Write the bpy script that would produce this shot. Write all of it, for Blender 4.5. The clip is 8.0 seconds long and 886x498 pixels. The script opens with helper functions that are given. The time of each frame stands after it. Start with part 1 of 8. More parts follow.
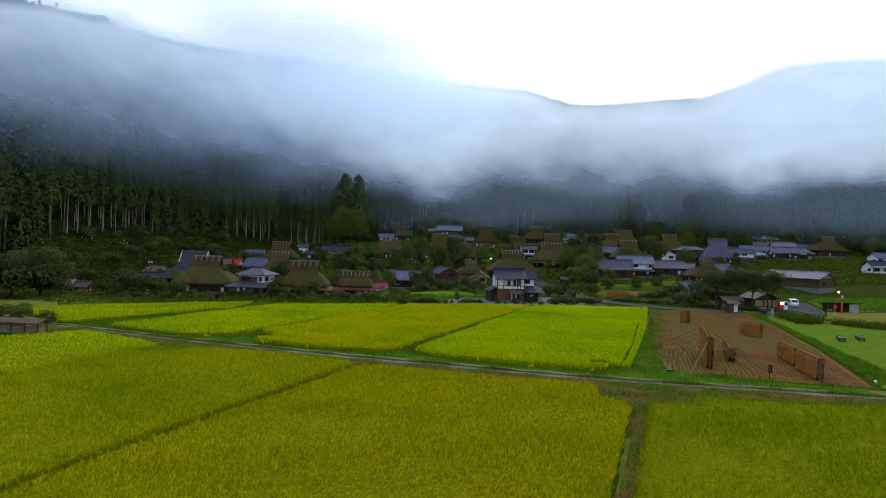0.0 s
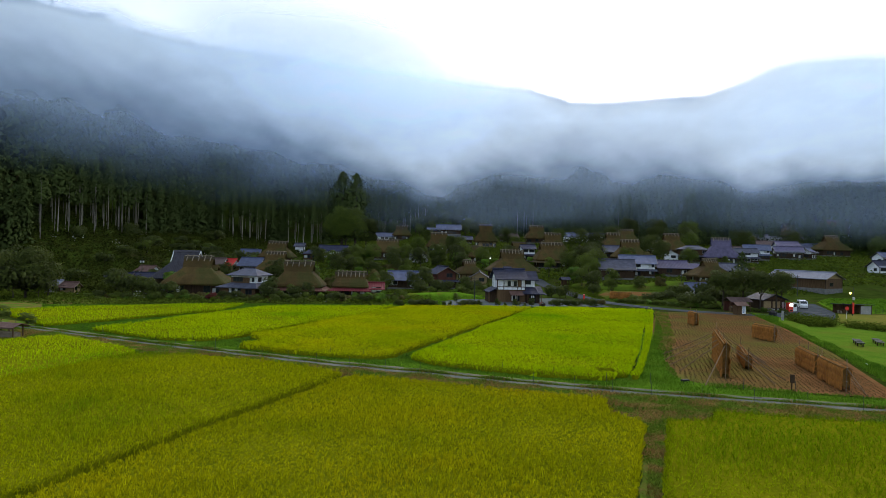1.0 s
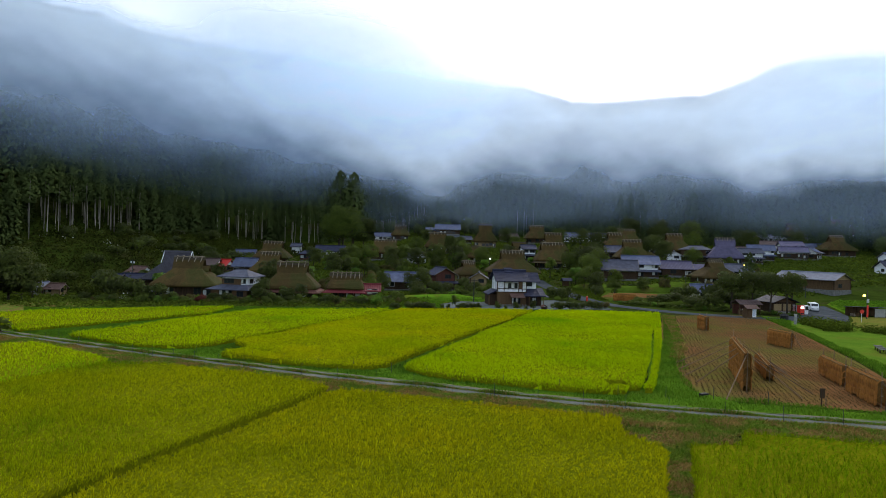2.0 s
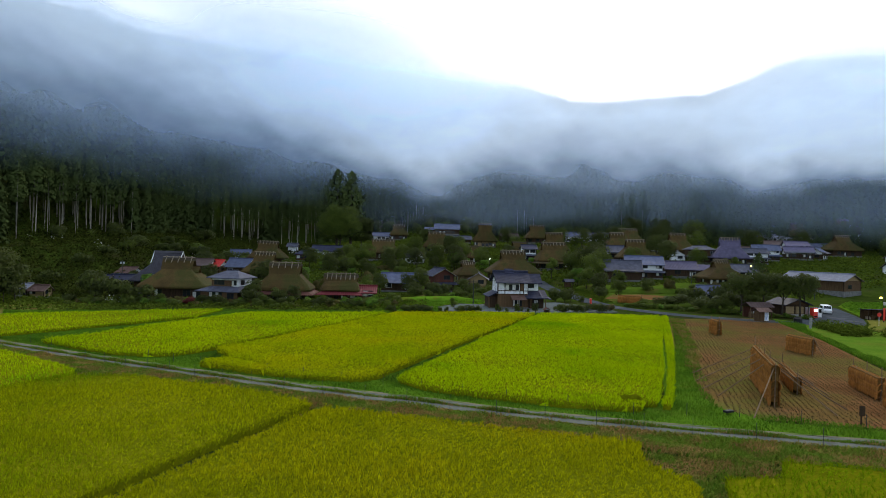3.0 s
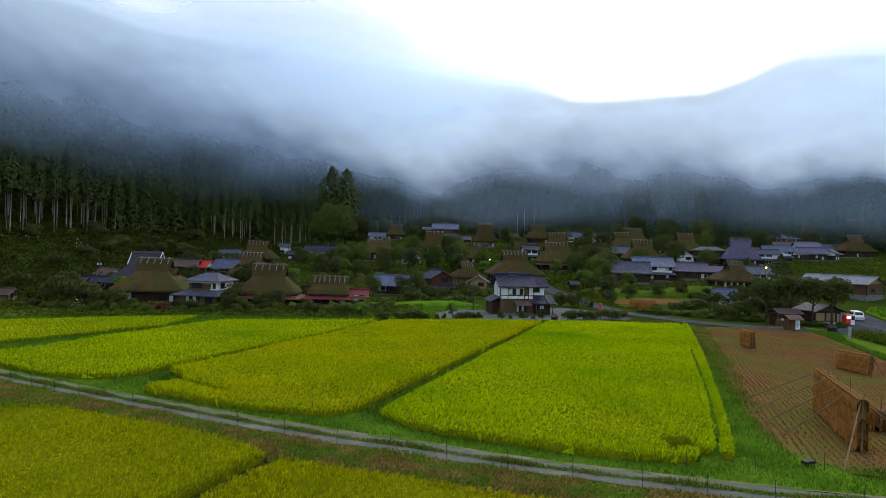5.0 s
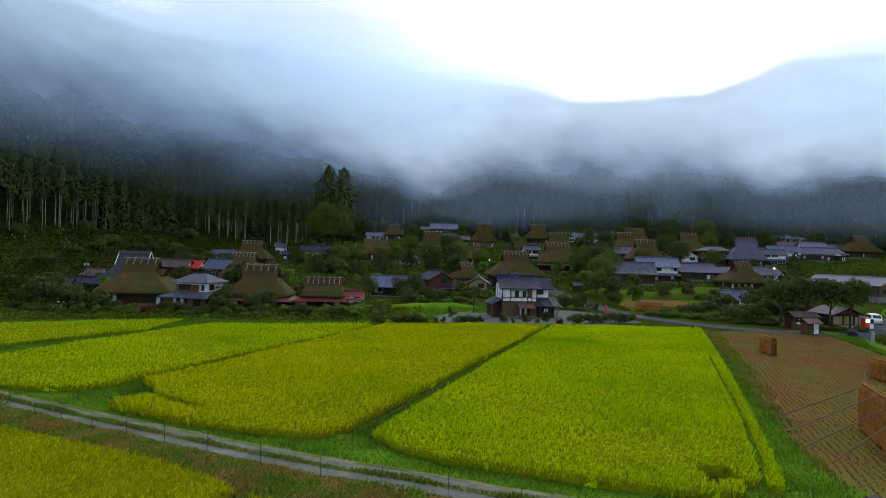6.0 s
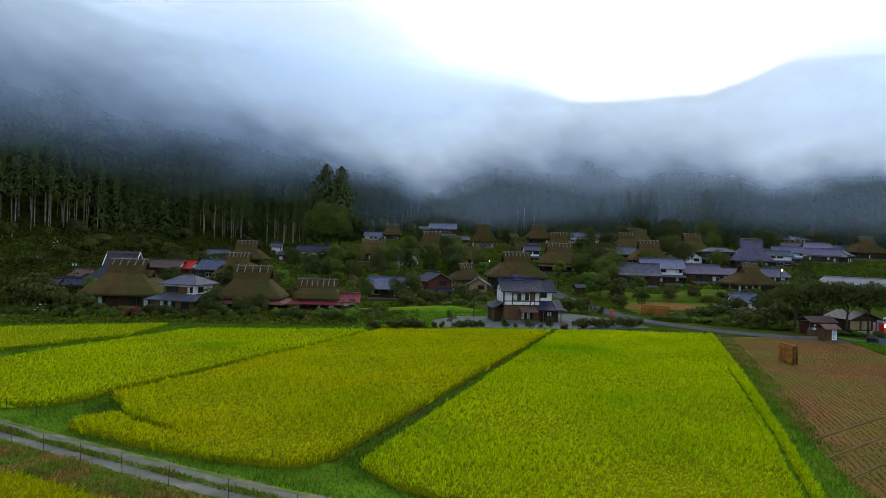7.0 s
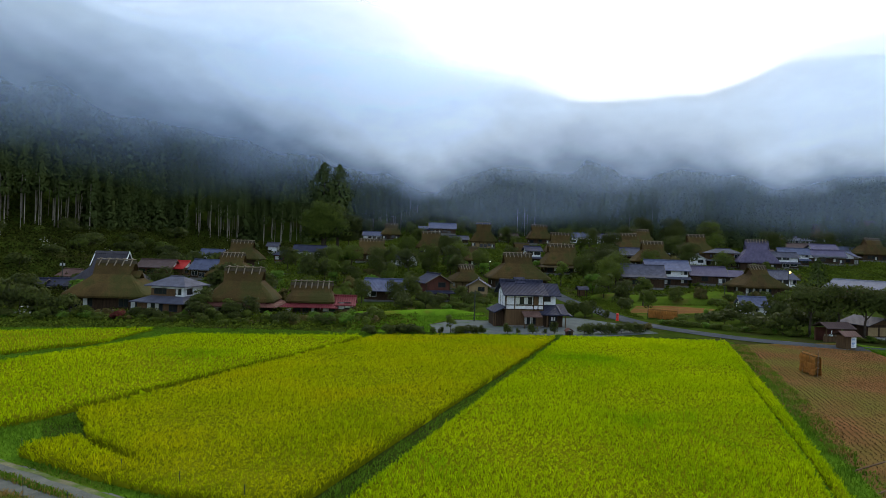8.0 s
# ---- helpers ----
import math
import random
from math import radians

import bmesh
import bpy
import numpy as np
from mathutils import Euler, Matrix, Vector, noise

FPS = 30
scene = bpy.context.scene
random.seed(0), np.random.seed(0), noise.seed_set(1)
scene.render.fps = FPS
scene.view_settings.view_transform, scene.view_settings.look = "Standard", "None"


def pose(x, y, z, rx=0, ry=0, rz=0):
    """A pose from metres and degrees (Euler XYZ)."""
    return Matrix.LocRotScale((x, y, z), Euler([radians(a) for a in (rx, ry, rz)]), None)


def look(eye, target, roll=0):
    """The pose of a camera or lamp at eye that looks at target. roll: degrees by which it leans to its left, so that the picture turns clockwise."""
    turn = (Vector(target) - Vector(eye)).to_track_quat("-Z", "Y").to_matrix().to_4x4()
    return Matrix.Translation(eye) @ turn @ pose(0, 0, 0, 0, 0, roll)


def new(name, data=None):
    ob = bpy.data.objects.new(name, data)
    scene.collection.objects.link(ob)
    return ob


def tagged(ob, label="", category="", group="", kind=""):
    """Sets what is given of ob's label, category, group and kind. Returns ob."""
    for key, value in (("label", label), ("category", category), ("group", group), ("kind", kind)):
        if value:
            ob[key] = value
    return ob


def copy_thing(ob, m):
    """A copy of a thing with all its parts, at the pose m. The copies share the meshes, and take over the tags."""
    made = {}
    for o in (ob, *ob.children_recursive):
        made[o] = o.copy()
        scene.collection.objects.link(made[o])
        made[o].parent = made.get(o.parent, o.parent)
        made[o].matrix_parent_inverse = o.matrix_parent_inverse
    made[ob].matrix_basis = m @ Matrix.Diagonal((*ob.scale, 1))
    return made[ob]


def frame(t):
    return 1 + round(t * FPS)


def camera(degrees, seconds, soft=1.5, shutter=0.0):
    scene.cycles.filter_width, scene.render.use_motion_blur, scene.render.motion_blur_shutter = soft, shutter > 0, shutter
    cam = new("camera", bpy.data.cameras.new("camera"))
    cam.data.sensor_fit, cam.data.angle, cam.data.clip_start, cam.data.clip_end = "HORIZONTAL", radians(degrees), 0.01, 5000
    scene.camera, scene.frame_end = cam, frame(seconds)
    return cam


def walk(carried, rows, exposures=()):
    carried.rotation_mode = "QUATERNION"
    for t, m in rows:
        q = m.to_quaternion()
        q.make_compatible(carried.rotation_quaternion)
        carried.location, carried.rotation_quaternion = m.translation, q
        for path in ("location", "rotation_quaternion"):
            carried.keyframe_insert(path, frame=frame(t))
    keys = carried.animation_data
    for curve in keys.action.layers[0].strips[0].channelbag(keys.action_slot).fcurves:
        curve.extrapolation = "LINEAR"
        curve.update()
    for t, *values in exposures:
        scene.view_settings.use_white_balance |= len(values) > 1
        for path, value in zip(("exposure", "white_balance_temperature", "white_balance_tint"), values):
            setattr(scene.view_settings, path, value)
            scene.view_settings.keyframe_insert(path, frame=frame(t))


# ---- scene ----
cam = camera(71.9, 8.0, soft=0.8)
PATH = [
    (0, (-0.784, 1.21, 11.14), (-0.738, 3.21, 11.136), 1.5),
    (0.5, (-0.614, 3.174, 11.162), (-0.568, 5.173, 11.157), 1.5),
    (1, (-0.426, 5.278, 11.264), (-0.378, 7.278, 11.257), 1.5),
    (1.5, (-0.214, 7.523, 11.331), (-0.165, 9.523, 11.324), 1.5),
    (3, (0.341, 14.618, 11.477), (0.392, 16.618, 11.469), 1.5),
    (3.5, (0.554, 17.139, 11.518), (0.606, 19.138, 11.51), 1.5),
    (4, (0.691, 19.603, 11.566), (0.744, 21.602, 11.557), 1.6),
    (4.5, (0.813, 22.106, 11.554), (0.867, 24.105, 11.546), 1.6),
    (6, (0.815, 29.645, 11.442), (0.876, 31.645, 11.436), 1.6),
    (6.5, (0.897, 31.962, 11.52), (0.96, 33.961, 11.514), 1.7),
    (7, (0.968, 34.13, 11.6), (1.032, 36.129, 11.594), 1.7),
    (7.5, (1.026, 36.26, 11.723), (1.091, 38.259, 11.716), 1.8),
    (8, (1.118, 38.414, 11.886), (1.184, 40.413, 11.878), 1.9),
]
walk(cam, [(t, look(eye, target, roll)) for t, eye, target, roll in PATH], [(0, 0.15), (8, 0.15)])

# ---- light: a bright overcast morning, the sky whitest above the saddle ahead ----
SUN_AZ, SUN_EL = radians(23), radians(36)          # azimuth from +y towards +x
world = bpy.data.worlds.new("overcast")
scene.world = world
world.use_nodes = True
wt = world.node_tree
wt.nodes.clear()
w_out = wt.nodes.new("ShaderNodeOutputWorld")
sky_tex = wt.nodes.new("ShaderNodeTexSky")
sky_tex.sky_type = "NISHITA"
sky_tex.sun_disc = False
sky_tex.sun_elevation = SUN_EL
sky_tex.sun_rotation = SUN_AZ
sky_tex.air_density, sky_tex.dust_density, sky_tex.ozone_density = 1.2, 4.0, 1.0
sky_bg = wt.nodes.new("ShaderNodeBackground")
sky_bg.inputs["Strength"].default_value = 0.05
wt.links.new(sky_tex.outputs[0], sky_bg.inputs["Color"])
# the cloud deck: soft white, brighter round the hidden sun
w_co = wt.nodes.new("ShaderNodeTexCoord")
w_dot = wt.nodes.new("ShaderNodeVectorMath")
w_dot.operation = "DOT_PRODUCT"
w_dot.inputs[1].default_value = (math.sin(SUN_AZ) * math.cos(SUN_EL), math.cos(SUN_AZ) * math.cos(SUN_EL), math.sin(SUN_EL))
wt.links.new(w_co.outputs["Generated"], w_dot.inputs[0])
w_ramp = wt.nodes.new("ShaderNodeValToRGB")
w_ramp.color_ramp.elements[0].position, w_ramp.color_ramp.elements[0].color = 0.0, (0.56, 0.66, 0.80, 1)
w_ramp.color_ramp.elements[1].position, w_ramp.color_ramp.elements[1].color = 0.93, (1.0, 1.0, 1.0, 1)
for at, shade in ((0.70, (0.60, 0.70, 0.84, 1)), (0.86, (0.65, 0.755, 0.89, 1))):
    w_ramp.color_ramp.elements.new(at).color = shade
wt.links.new(w_dot.outputs["Value"], w_ramp.inputs[0])
w_noise = wt.nodes.new("ShaderNodeTexNoise")
w_noise.inputs["Scale"].default_value, w_noise.inputs["Detail"].default_value = 3.0, 5.0
wt.links.new(w_co.outputs["Generated"], w_noise.inputs["Vector"])
w_map = wt.nodes.new("ShaderNodeMapRange")
w_map.inputs["From Min"].default_value, w_map.inputs["From Max"].default_value = 0.3, 0.7
w_map.inputs["To Min"].default_value, w_map.inputs["To Max"].default_value = 0.86, 1.06
wt.links.new(w_noise.outputs["Fac"], w_map.inputs["Value"])
deck_bg = wt.nodes.new("ShaderNodeBackground")
wt.links.new(w_ramp.outputs[0], deck_bg.inputs["Color"])
wt.links.new(w_map.outputs[0], deck_bg.inputs["Strength"])
w_add = wt.nodes.new("ShaderNodeAddShader")
wt.links.new(sky_bg.outputs[0], w_add.inputs[0])
wt.links.new(deck_bg.outputs[0], w_add.inputs[1])
wt.links.new(w_add.outputs[0], w_out.inputs["Surface"])

sun_data = bpy.data.lights.new("sun", "SUN")
sun_data.energy, sun_data.angle, sun_data.color = 0.6, radians(25), (1.0, 0.97, 0.92)
sun = new("sun", sun_data)
sun.matrix_world = look((0, 0, 0), (-math.sin(SUN_AZ) * math.cos(SUN_EL), -math.cos(SUN_AZ) * math.cos(SUN_EL), -math.sin(SUN_EL)))


# ---- materials ----
def node(tree, kind, **values):
    n = tree.nodes.new(kind)
    for key, value in values.items():
        n.inputs[key.replace("_", " ")].default_value = value
    return n


def surface(name, dark, light, scale=1.0, rough=0.85, fine=12.0, bump=0.3, depth=0.05, island=0.0, single=0.0,
            through_light=0.0, metallic=0.0, contrast=0.5, stretch=(1, 1, 1), patch=None, patch_scale=0.1, patch_at=0.55, world_space=False, grain=0.2):
    """Two-scale noise between two colours, with fine relief, optional patches of a third colour, and variation by piece."""
    m = bpy.data.materials.new(name)
    m.use_nodes = True
    t = m.node_tree
    bsdf = t.nodes["Principled BSDF"]
    out = t.nodes["Material Output"]
    co = t.nodes.new("ShaderNodeNewGeometry") if world_space else t.nodes.new("ShaderNodeTexCoord")
    src = co.outputs["Position"] if world_space else co.outputs["Object"]
    mp = t.nodes.new("ShaderNodeMapping")
    mp.inputs["Scale"].default_value = stretch
    t.links.new(src, mp.inputs["Vector"])
    big = node(t, "ShaderNodeTexNoise", Scale=scale, Detail=5.0, Roughness=0.6)
    small = node(t, "ShaderNodeTexNoise", Scale=fine, Detail=4.0, Roughness=0.65)
    for n in (big, small):
        t.links.new(mp.outputs[0], n.inputs["Vector"])
    ramp = t.nodes.new("ShaderNodeMapRange")
    ramp.inputs["From Min"].default_value, ramp.inputs["From Max"].default_value = 0.5 - contrast / 2, 0.5 + contrast / 2
    t.links.new(big.outputs["Fac"], ramp.inputs["Value"])
    mix = t.nodes.new("ShaderNodeMix")
    mix.data_type = "RGBA"
    mix.inputs["A"].default_value, mix.inputs["B"].default_value = (*dark, 1), (*light, 1)
    t.links.new(ramp.outputs[0], mix.inputs["Factor"])
    colour = mix.outputs["Result"]
    if patch:
        pn = node(t, "ShaderNodeTexNoise", Scale=patch_scale, Detail=6.0, Roughness=0.62)
        t.links.new(mp.outputs[0], pn.inputs["Vector"])
        pr = t.nodes.new("ShaderNodeMapRange")
        pr.inputs["From Min"].default_value, pr.inputs["From Max"].default_value = patch_at - 0.05, patch_at + 0.09
        t.links.new(pn.outputs["Fac"], pr.inputs["Value"])
        pm = t.nodes.new("ShaderNodeMix")
        pm.data_type = "RGBA"
        pm.inputs["B"].default_value = (*patch, 1)
        t.links.new(pr.outputs[0], pm.inputs["Factor"])
        t.links.new(colour, pm.inputs["A"])
        colour = pm.outputs["Result"]
    hsv = t.nodes.new("ShaderNodeHueSaturation")
    t.links.new(colour, hsv.inputs["Color"])
    val = t.nodes.new("ShaderNodeMapRange")
    val.inputs["From Min"].default_value, val.inputs["From Max"].default_value = 0.3, 0.7
    val.inputs["To Min"].default_value, val.inputs["To Max"].default_value = 1 - grain, 1 + grain
    t.links.new(small.outputs["Fac"], val.inputs["Value"])
    value = val.outputs[0]
    for amount, kind, output in ((island, "ShaderNodeNewGeometry", "Random Per Island"), (single, "ShaderNodeObjectInfo", "Random")):
        if amount:
            rn = t.nodes.new(kind)
            rm = t.nodes.new("ShaderNodeMapRange")
            rm.inputs["To Min"].default_value, rm.inputs["To Max"].default_value = 1 - amount, 1 + amount
            t.links.new(rn.outputs[output], rm.inputs["Value"])
            mul = t.nodes.new("ShaderNodeMath")
            mul.operation = "MULTIPLY"
            t.links.new(value, mul.inputs[0])
            t.links.new(rm.outputs[0], mul.inputs[1])
            value = mul.outputs[0]
    t.links.new(value, hsv.inputs["Value"])
    t.links.new(hsv.outputs[0], bsdf.inputs["Base Color"])
    bsdf.inputs["Roughness"].default_value = rough
    bsdf.inputs["Metallic"].default_value = metallic
    bsdf.inputs["Specular IOR Level"].default_value = 0.4 if rough < 0.6 else (0.12 if not world_space else 0.0)
    if bump:
        bp = node(t, "ShaderNodeBump", Strength=bump, Distance=depth)
        t.links.new(small.outputs["Fac"], bp.inputs["Height"])
        t.links.new(bp.outputs[0], bsdf.inputs["Normal"])
    if through_light:
        tr = t.nodes.new("ShaderNodeBsdfTranslucent")
        t.links.new(hsv.outputs[0], tr.inputs["Color"])
        ms = t.nodes.new("ShaderNodeMixShader")
        ms.inputs[0].default_value = through_light
        t.links.new(bsdf.outputs[0], ms.inputs[1])
        t.links.new(tr.outputs[0], ms.inputs[2])
        t.links.new(ms.outputs[0], out.inputs["Surface"])
    return m


M_GROUND = surface("meadow_ground", (0.022, 0.038, 0.006), (0.055, 0.078, 0.011), 0.25, 0.95, 3.0, 0.6, 0.15, patch=(0.05, 0.042, 0.018), patch_scale=0.06, patch_at=0.58, world_space=True)
M_GRASS = surface("grass", (0.056, 0.125, 0.008), (0.115, 0.215, 0.014), 0.5, 0.9, 5.0, 0.5, 0.1, patch=(0.11, 0.12, 0.015), patch_scale=0.16, patch_at=0.6, world_space=True)
M_BLADE = surface("grass_blades", (0.055, 0.135, 0.010), (0.135, 0.24, 0.018), 0.4, 0.7, 8.0, 0.0, island=0.3, through_light=0.35, world_space=True)
M_DRY = surface("cut_grass", (0.13, 0.084, 0.028), (0.22, 0.140, 0.048), 0.8, 0.95, 6.0, 0.6, 0.1, patch=(0.10, 0.16, 0.018), patch_scale=0.42, patch_at=0.46, world_space=True)
M_DRYBLADE = surface("dry_blades", (0.21, 0.130, 0.040), (0.35, 0.225, 0.070), 0.6, 0.85, 8.0, 0.0, island=0.35, patch=(0.14, 0.20, 0.022), patch_scale=0.42, patch_at=0.49, through_light=0.2, world_space=True)
M_SOIL = surface("stubble_soil", (0.125, 0.060, 0.023), (0.215, 0.106, 0.043), 0.35, 0.95, 7.0, 0.7, 0.08, patch=(0.13, 0.115, 0.026), patch_scale=0.06, patch_at=0.51, world_space=True)
# brown stubble, darkened so that its colour includes the shadow along the rows
M_STUBBLESHADE = surface("rice_stubble", (0.075, 0.050, 0.022), (0.165, 0.115, 0.048), 0.15, 0.9, 9.0, 0.0, island=0.35, world_space=True)
M_GRAVEL = surface("gravel_track", (0.092, 0.097, 0.082), (0.172, 0.174, 0.146), 0.7, 0.9, 14.0, 0.5, 0.03, patch=(0.20, 0.19, 0.15), patch_scale=0.45, patch_at=0.6, world_space=True)
M_SAND = surface("sandy_shoulder", (0.14, 0.13, 0.075), (0.24, 0.22, 0.13), 0.6, 0.95, 9.0, 0.4, 0.03, patch=(0.09, 0.14, 0.025), patch_scale=0.35, patch_at=0.47, world_space=True)
M_ASPHALT = surface("wet_asphalt", (0.05, 0.056, 0.062), (0.085, 0.092, 0.10), 0.35, 0.6, 20.0, 0.25, 0.01, patch=(0.11, 0.115, 0.12), patch_scale=0.2, patch_at=0.6, world_space=True)
M_LAWN = surface("mown_lawn", (0.062, 0.135, 0.011), (0.120, 0.190, 0.018), 0.4, 0.9, 5.0, 0.4, 0.06, patch=(0.115, 0.145, 0.018), patch_scale=0.12, patch_at=0.55, world_space=True)
M_MOWN = surface("dry_lawn", (0.12, 0.115, 0.022), (0.19, 0.175, 0.036), 0.4, 0.95, 6.0, 0.4, 0.06, patch=(0.11, 0.15, 0.02), patch_scale=0.2, patch_at=0.58, world_space=True)
M_YARD = surface("yard_gravel", (0.09, 0.105, 0.10), (0.15, 0.16, 0.15), 0.4, 0.8, 16.0, 0.4, 0.02, patch=(0.07, 0.11, 0.03), patch_scale=0.25, patch_at=0.6, world_space=True)
M_ROUGH = surface("rough_grass", (0.046, 0.082, 0.009), (0.088, 0.130, 0.014), 0.4, 0.95, 4.0, 0.5, 0.1, patch=(0.105, 0.085, 0.025), patch_scale=0.14, patch_at=0.58, world_space=True)
M_RICE = {}
for key, lo, hi, tint, at in (("bright", (0.314, 0.452, 0.002), (0.517, 0.605, 0.003), (0.22, 0.392, 0.003), 0.54), ("gold", (0.33, 0.414, 0.002), (0.517, 0.518, 0.003), (0.462, 0.425, 0.003), 0.57),
                              ("olive", (0.259, 0.3, 0.002), (0.44, 0.431, 0.003), (0.182, 0.262, 0.003), 0.57), ("green", (0.165, 0.234, 0.002), (0.286, 0.327, 0.003), (0.132, 0.229, 0.003), 0.52), ("deep", (0.275, 0.3, 0.002), (0.462, 0.42, 0.004), (0.407, 0.327, 0.004), 0.56)):
    M_RICE[key] = surface("rice_" + key, lo, hi, 0.11, 0.75, 3.2, 0.3, 0.1, island=0.34, grain=0.33, through_light=0.3, contrast=0.4, patch=tint, patch_scale=0.055, patch_at=at, world_space=True)
# green-brown lower stems, with the shade between the plants painted into the colour
M_STEMSHADE = surface("rice_stems_shaded", (0.100, 0.116, 0.003), (0.190, 0.190, 0.005), 0.5, 0.85, 4.0, 0.4, 0.1, world_space=True)
M_NEEDLE = surface("cedar_needles", (0.034, 0.049, 0.016), (0.078, 0.103, 0.029), 0.05, 0.8, 2.4, 0.0, island=0.16, world_space=True)
M_FARWOOD = surface("far_wood", (0.024, 0.050, 0.018), (0.065, 0.110, 0.032), 0.05, 0.85, 0.8, 0.0, island=0.22, world_space=True)
for soft in (M_NEEDLE, M_FARWOOD):
    at_bough = soft.node_tree.nodes.new("ShaderNodeAttribute")
    at_bough.attribute_name = "bough"
    soft.node_tree.links.new(at_bough.outputs["Vector"], soft.node_tree.nodes["Principled BSDF"].inputs["Normal"])
M_TRUNK = surface("pale_trunk", (0.16, 0.14, 0.112), (0.38, 0.34, 0.28), 0.6, 0.9, 6.0, 0.4, 0.02, island=0.6, world_space=True)
M_BARK = surface("bark", (0.03, 0.024, 0.018), (0.075, 0.06, 0.045), 2.0, 0.95, 14.0, 0.6, 0.03)
M_LEAF = {
    "green": surface("leaf_green", (0.052, 0.077, 0.009), (0.116, 0.154, 0.018), 0.5, 0.7, 4.0, 0.0, island=0.25, single=0.25, through_light=0.25),
    "dark": surface("leaf_dark", (0.035, 0.049, 0.008), (0.078, 0.097, 0.015), 0.5, 0.7, 4.0, 0.0, island=0.25, single=0.25, through_light=0.2),
    "lime": surface("leaf_lime", (0.065, 0.14, 0.012), (0.14, 0.25, 0.022), 0.5, 0.7, 4.0, 0.0, island=0.25, single=0.2, through_light=0.3),
    "red": surface("leaf_red", (0.09, 0.022, 0.018), (0.20, 0.045, 0.035), 0.5, 0.75, 4.0, 0.0, island=0.35, through_light=0.25),
    "rust": surface("leaf_rust", (0.07, 0.066, 0.018), (0.16, 0.125, 0.035), 0.5, 0.75, 4.0, 0.0, island=0.25, single=0.2, through_light=0.25),
}
M_WEED = surface("weeds", (0.041, 0.061, 0.008), (0.108, 0.143, 0.015), 0.08, 0.75, 1.5, 0.0, island=0.45, through_light=0.25, world_space=True)
M_THICKET = surface("thicket", (0.020, 0.027, 0.006), (0.060, 0.072, 0.011), 0.12, 0.75, 1.5, 0.0, island=0.55, through_light=0.2, world_space=True)
M_BLOSSOM = surface("white_blossom", (0.5, 0.52, 0.45), (0.7, 0.7, 0.62), 1.0, 0.7, 8.0, 0.0, island=0.2)


# ---- building helpers ----
for leafy in M_LEAF.values():
    lt = leafy.node_tree
    at_bough = lt.nodes.new("ShaderNodeAttribute")
    at_bough.attribute_name = "bough"
    turn_out = lt.nodes.new("ShaderNodeVectorTransform")
    turn_out.vector_type, turn_out.convert_from, turn_out.convert_to = "NORMAL", "OBJECT", "WORLD"
    lt.links.new(at_bough.outputs["Vector"], turn_out.inputs[0])
    lt.links.new(turn_out.outputs[0], lt.nodes["Principled BSDF"].inputs["Normal"])


def mesh_object(name, verts, faces, material, parent=None, smooth=False):
    me = bpy.data.meshes.new(name)
    me.from_pydata([tuple(v) for v in verts], [], faces)
    me.materials.append(material)
    if smooth:
        me.polygons.foreach_set("use_smooth", [True] * len(me.polygons))
    ob = new(name, me)
    if parent is not None:
        ob.parent = parent
    return ob


def tri_mesh(name, tris, material):
    """One mesh object from an (n, 3, 3) array of triangles that share no corners, or (n, 4, 3) of quads."""
    tris = np.asarray(tris, dtype=np.float32)
    n, k, _ = tris.shape
    me = bpy.data.meshes.new(name)
    me.vertices.add(n * k)
    me.vertices.foreach_set("co", tris.reshape(-1))
    me.loops.add(n * k)
    me.loops.foreach_set("vertex_index", np.arange(n * k, dtype=np.int32))
    me.polygons.add(n)
    me.polygons.foreach_set("loop_start", np.arange(0, n * k, k, dtype=np.int32))
    me.polygons.foreach_set("loop_total", np.full(n, k, dtype=np.int32))
    me.materials.append(material)
    me.update(calc_edges=True)
    return me


def indexed_mesh(name, verts, faces, material):
    """A mesh from vertex and face arrays, all faces with the same number of corners."""
    verts = np.asarray(verts, dtype=np.float32)
    faces = np.asarray(faces, dtype=np.int32)
    n, k = faces.shape
    me = bpy.data.meshes.new(name)
    me.vertices.add(len(verts))
    me.vertices.foreach_set("co", verts.reshape(-1))
    me.loops.add(n * k)
    me.loops.foreach_set("vertex_index", faces.reshape(-1))
    me.polygons.add(n)
    me.polygons.foreach_set("loop_start", np.arange(0, n * k, k, dtype=np.int32))
    me.polygons.foreach_set("loop_total", np.full(n, k, dtype=np.int32))
    me.materials.append(material)
    me.update(calc_edges=True)
    return me


def bm_box(bm, x0, x1, y0, y1, z0, z1, bevel=0.0):
    made = bmesh.ops.create_cube(bm, size=1.0, matrix=Matrix.LocRotScale(((x0 + x1) / 2, (y0 + y1) / 2, (z0 + z1) / 2), None, (x1 - x0, y1 - y0, z1 - z0)))
    if bevel:
        edges = list({e for v in made["verts"] for e in v.link_edges})
        bmesh.ops.bevel(bm, geom=edges, offset=bevel, segments=1, affect="EDGES")


def bm_bar(bm, a, b, r, sides=6, r2=None):
    """A round bar from a to b."""
    a, b = Vector(a), Vector(b)
    d = b - a
    m = Matrix.Translation((a + b) / 2) @ d.to_track_quat("Z", "Y").to_matrix().to_4x4()
    bmesh.ops.create_cone(bm, cap_ends=True, segments=sides, radius1=r, radius2=r if r2 is None else r2, depth=d.length, matrix=m)


def bm_faces(bm, verts, faces):
    vs = [bm.verts.new(v) for v in verts]
    for f in faces:
        bm.faces.new([vs[i] for i in f])


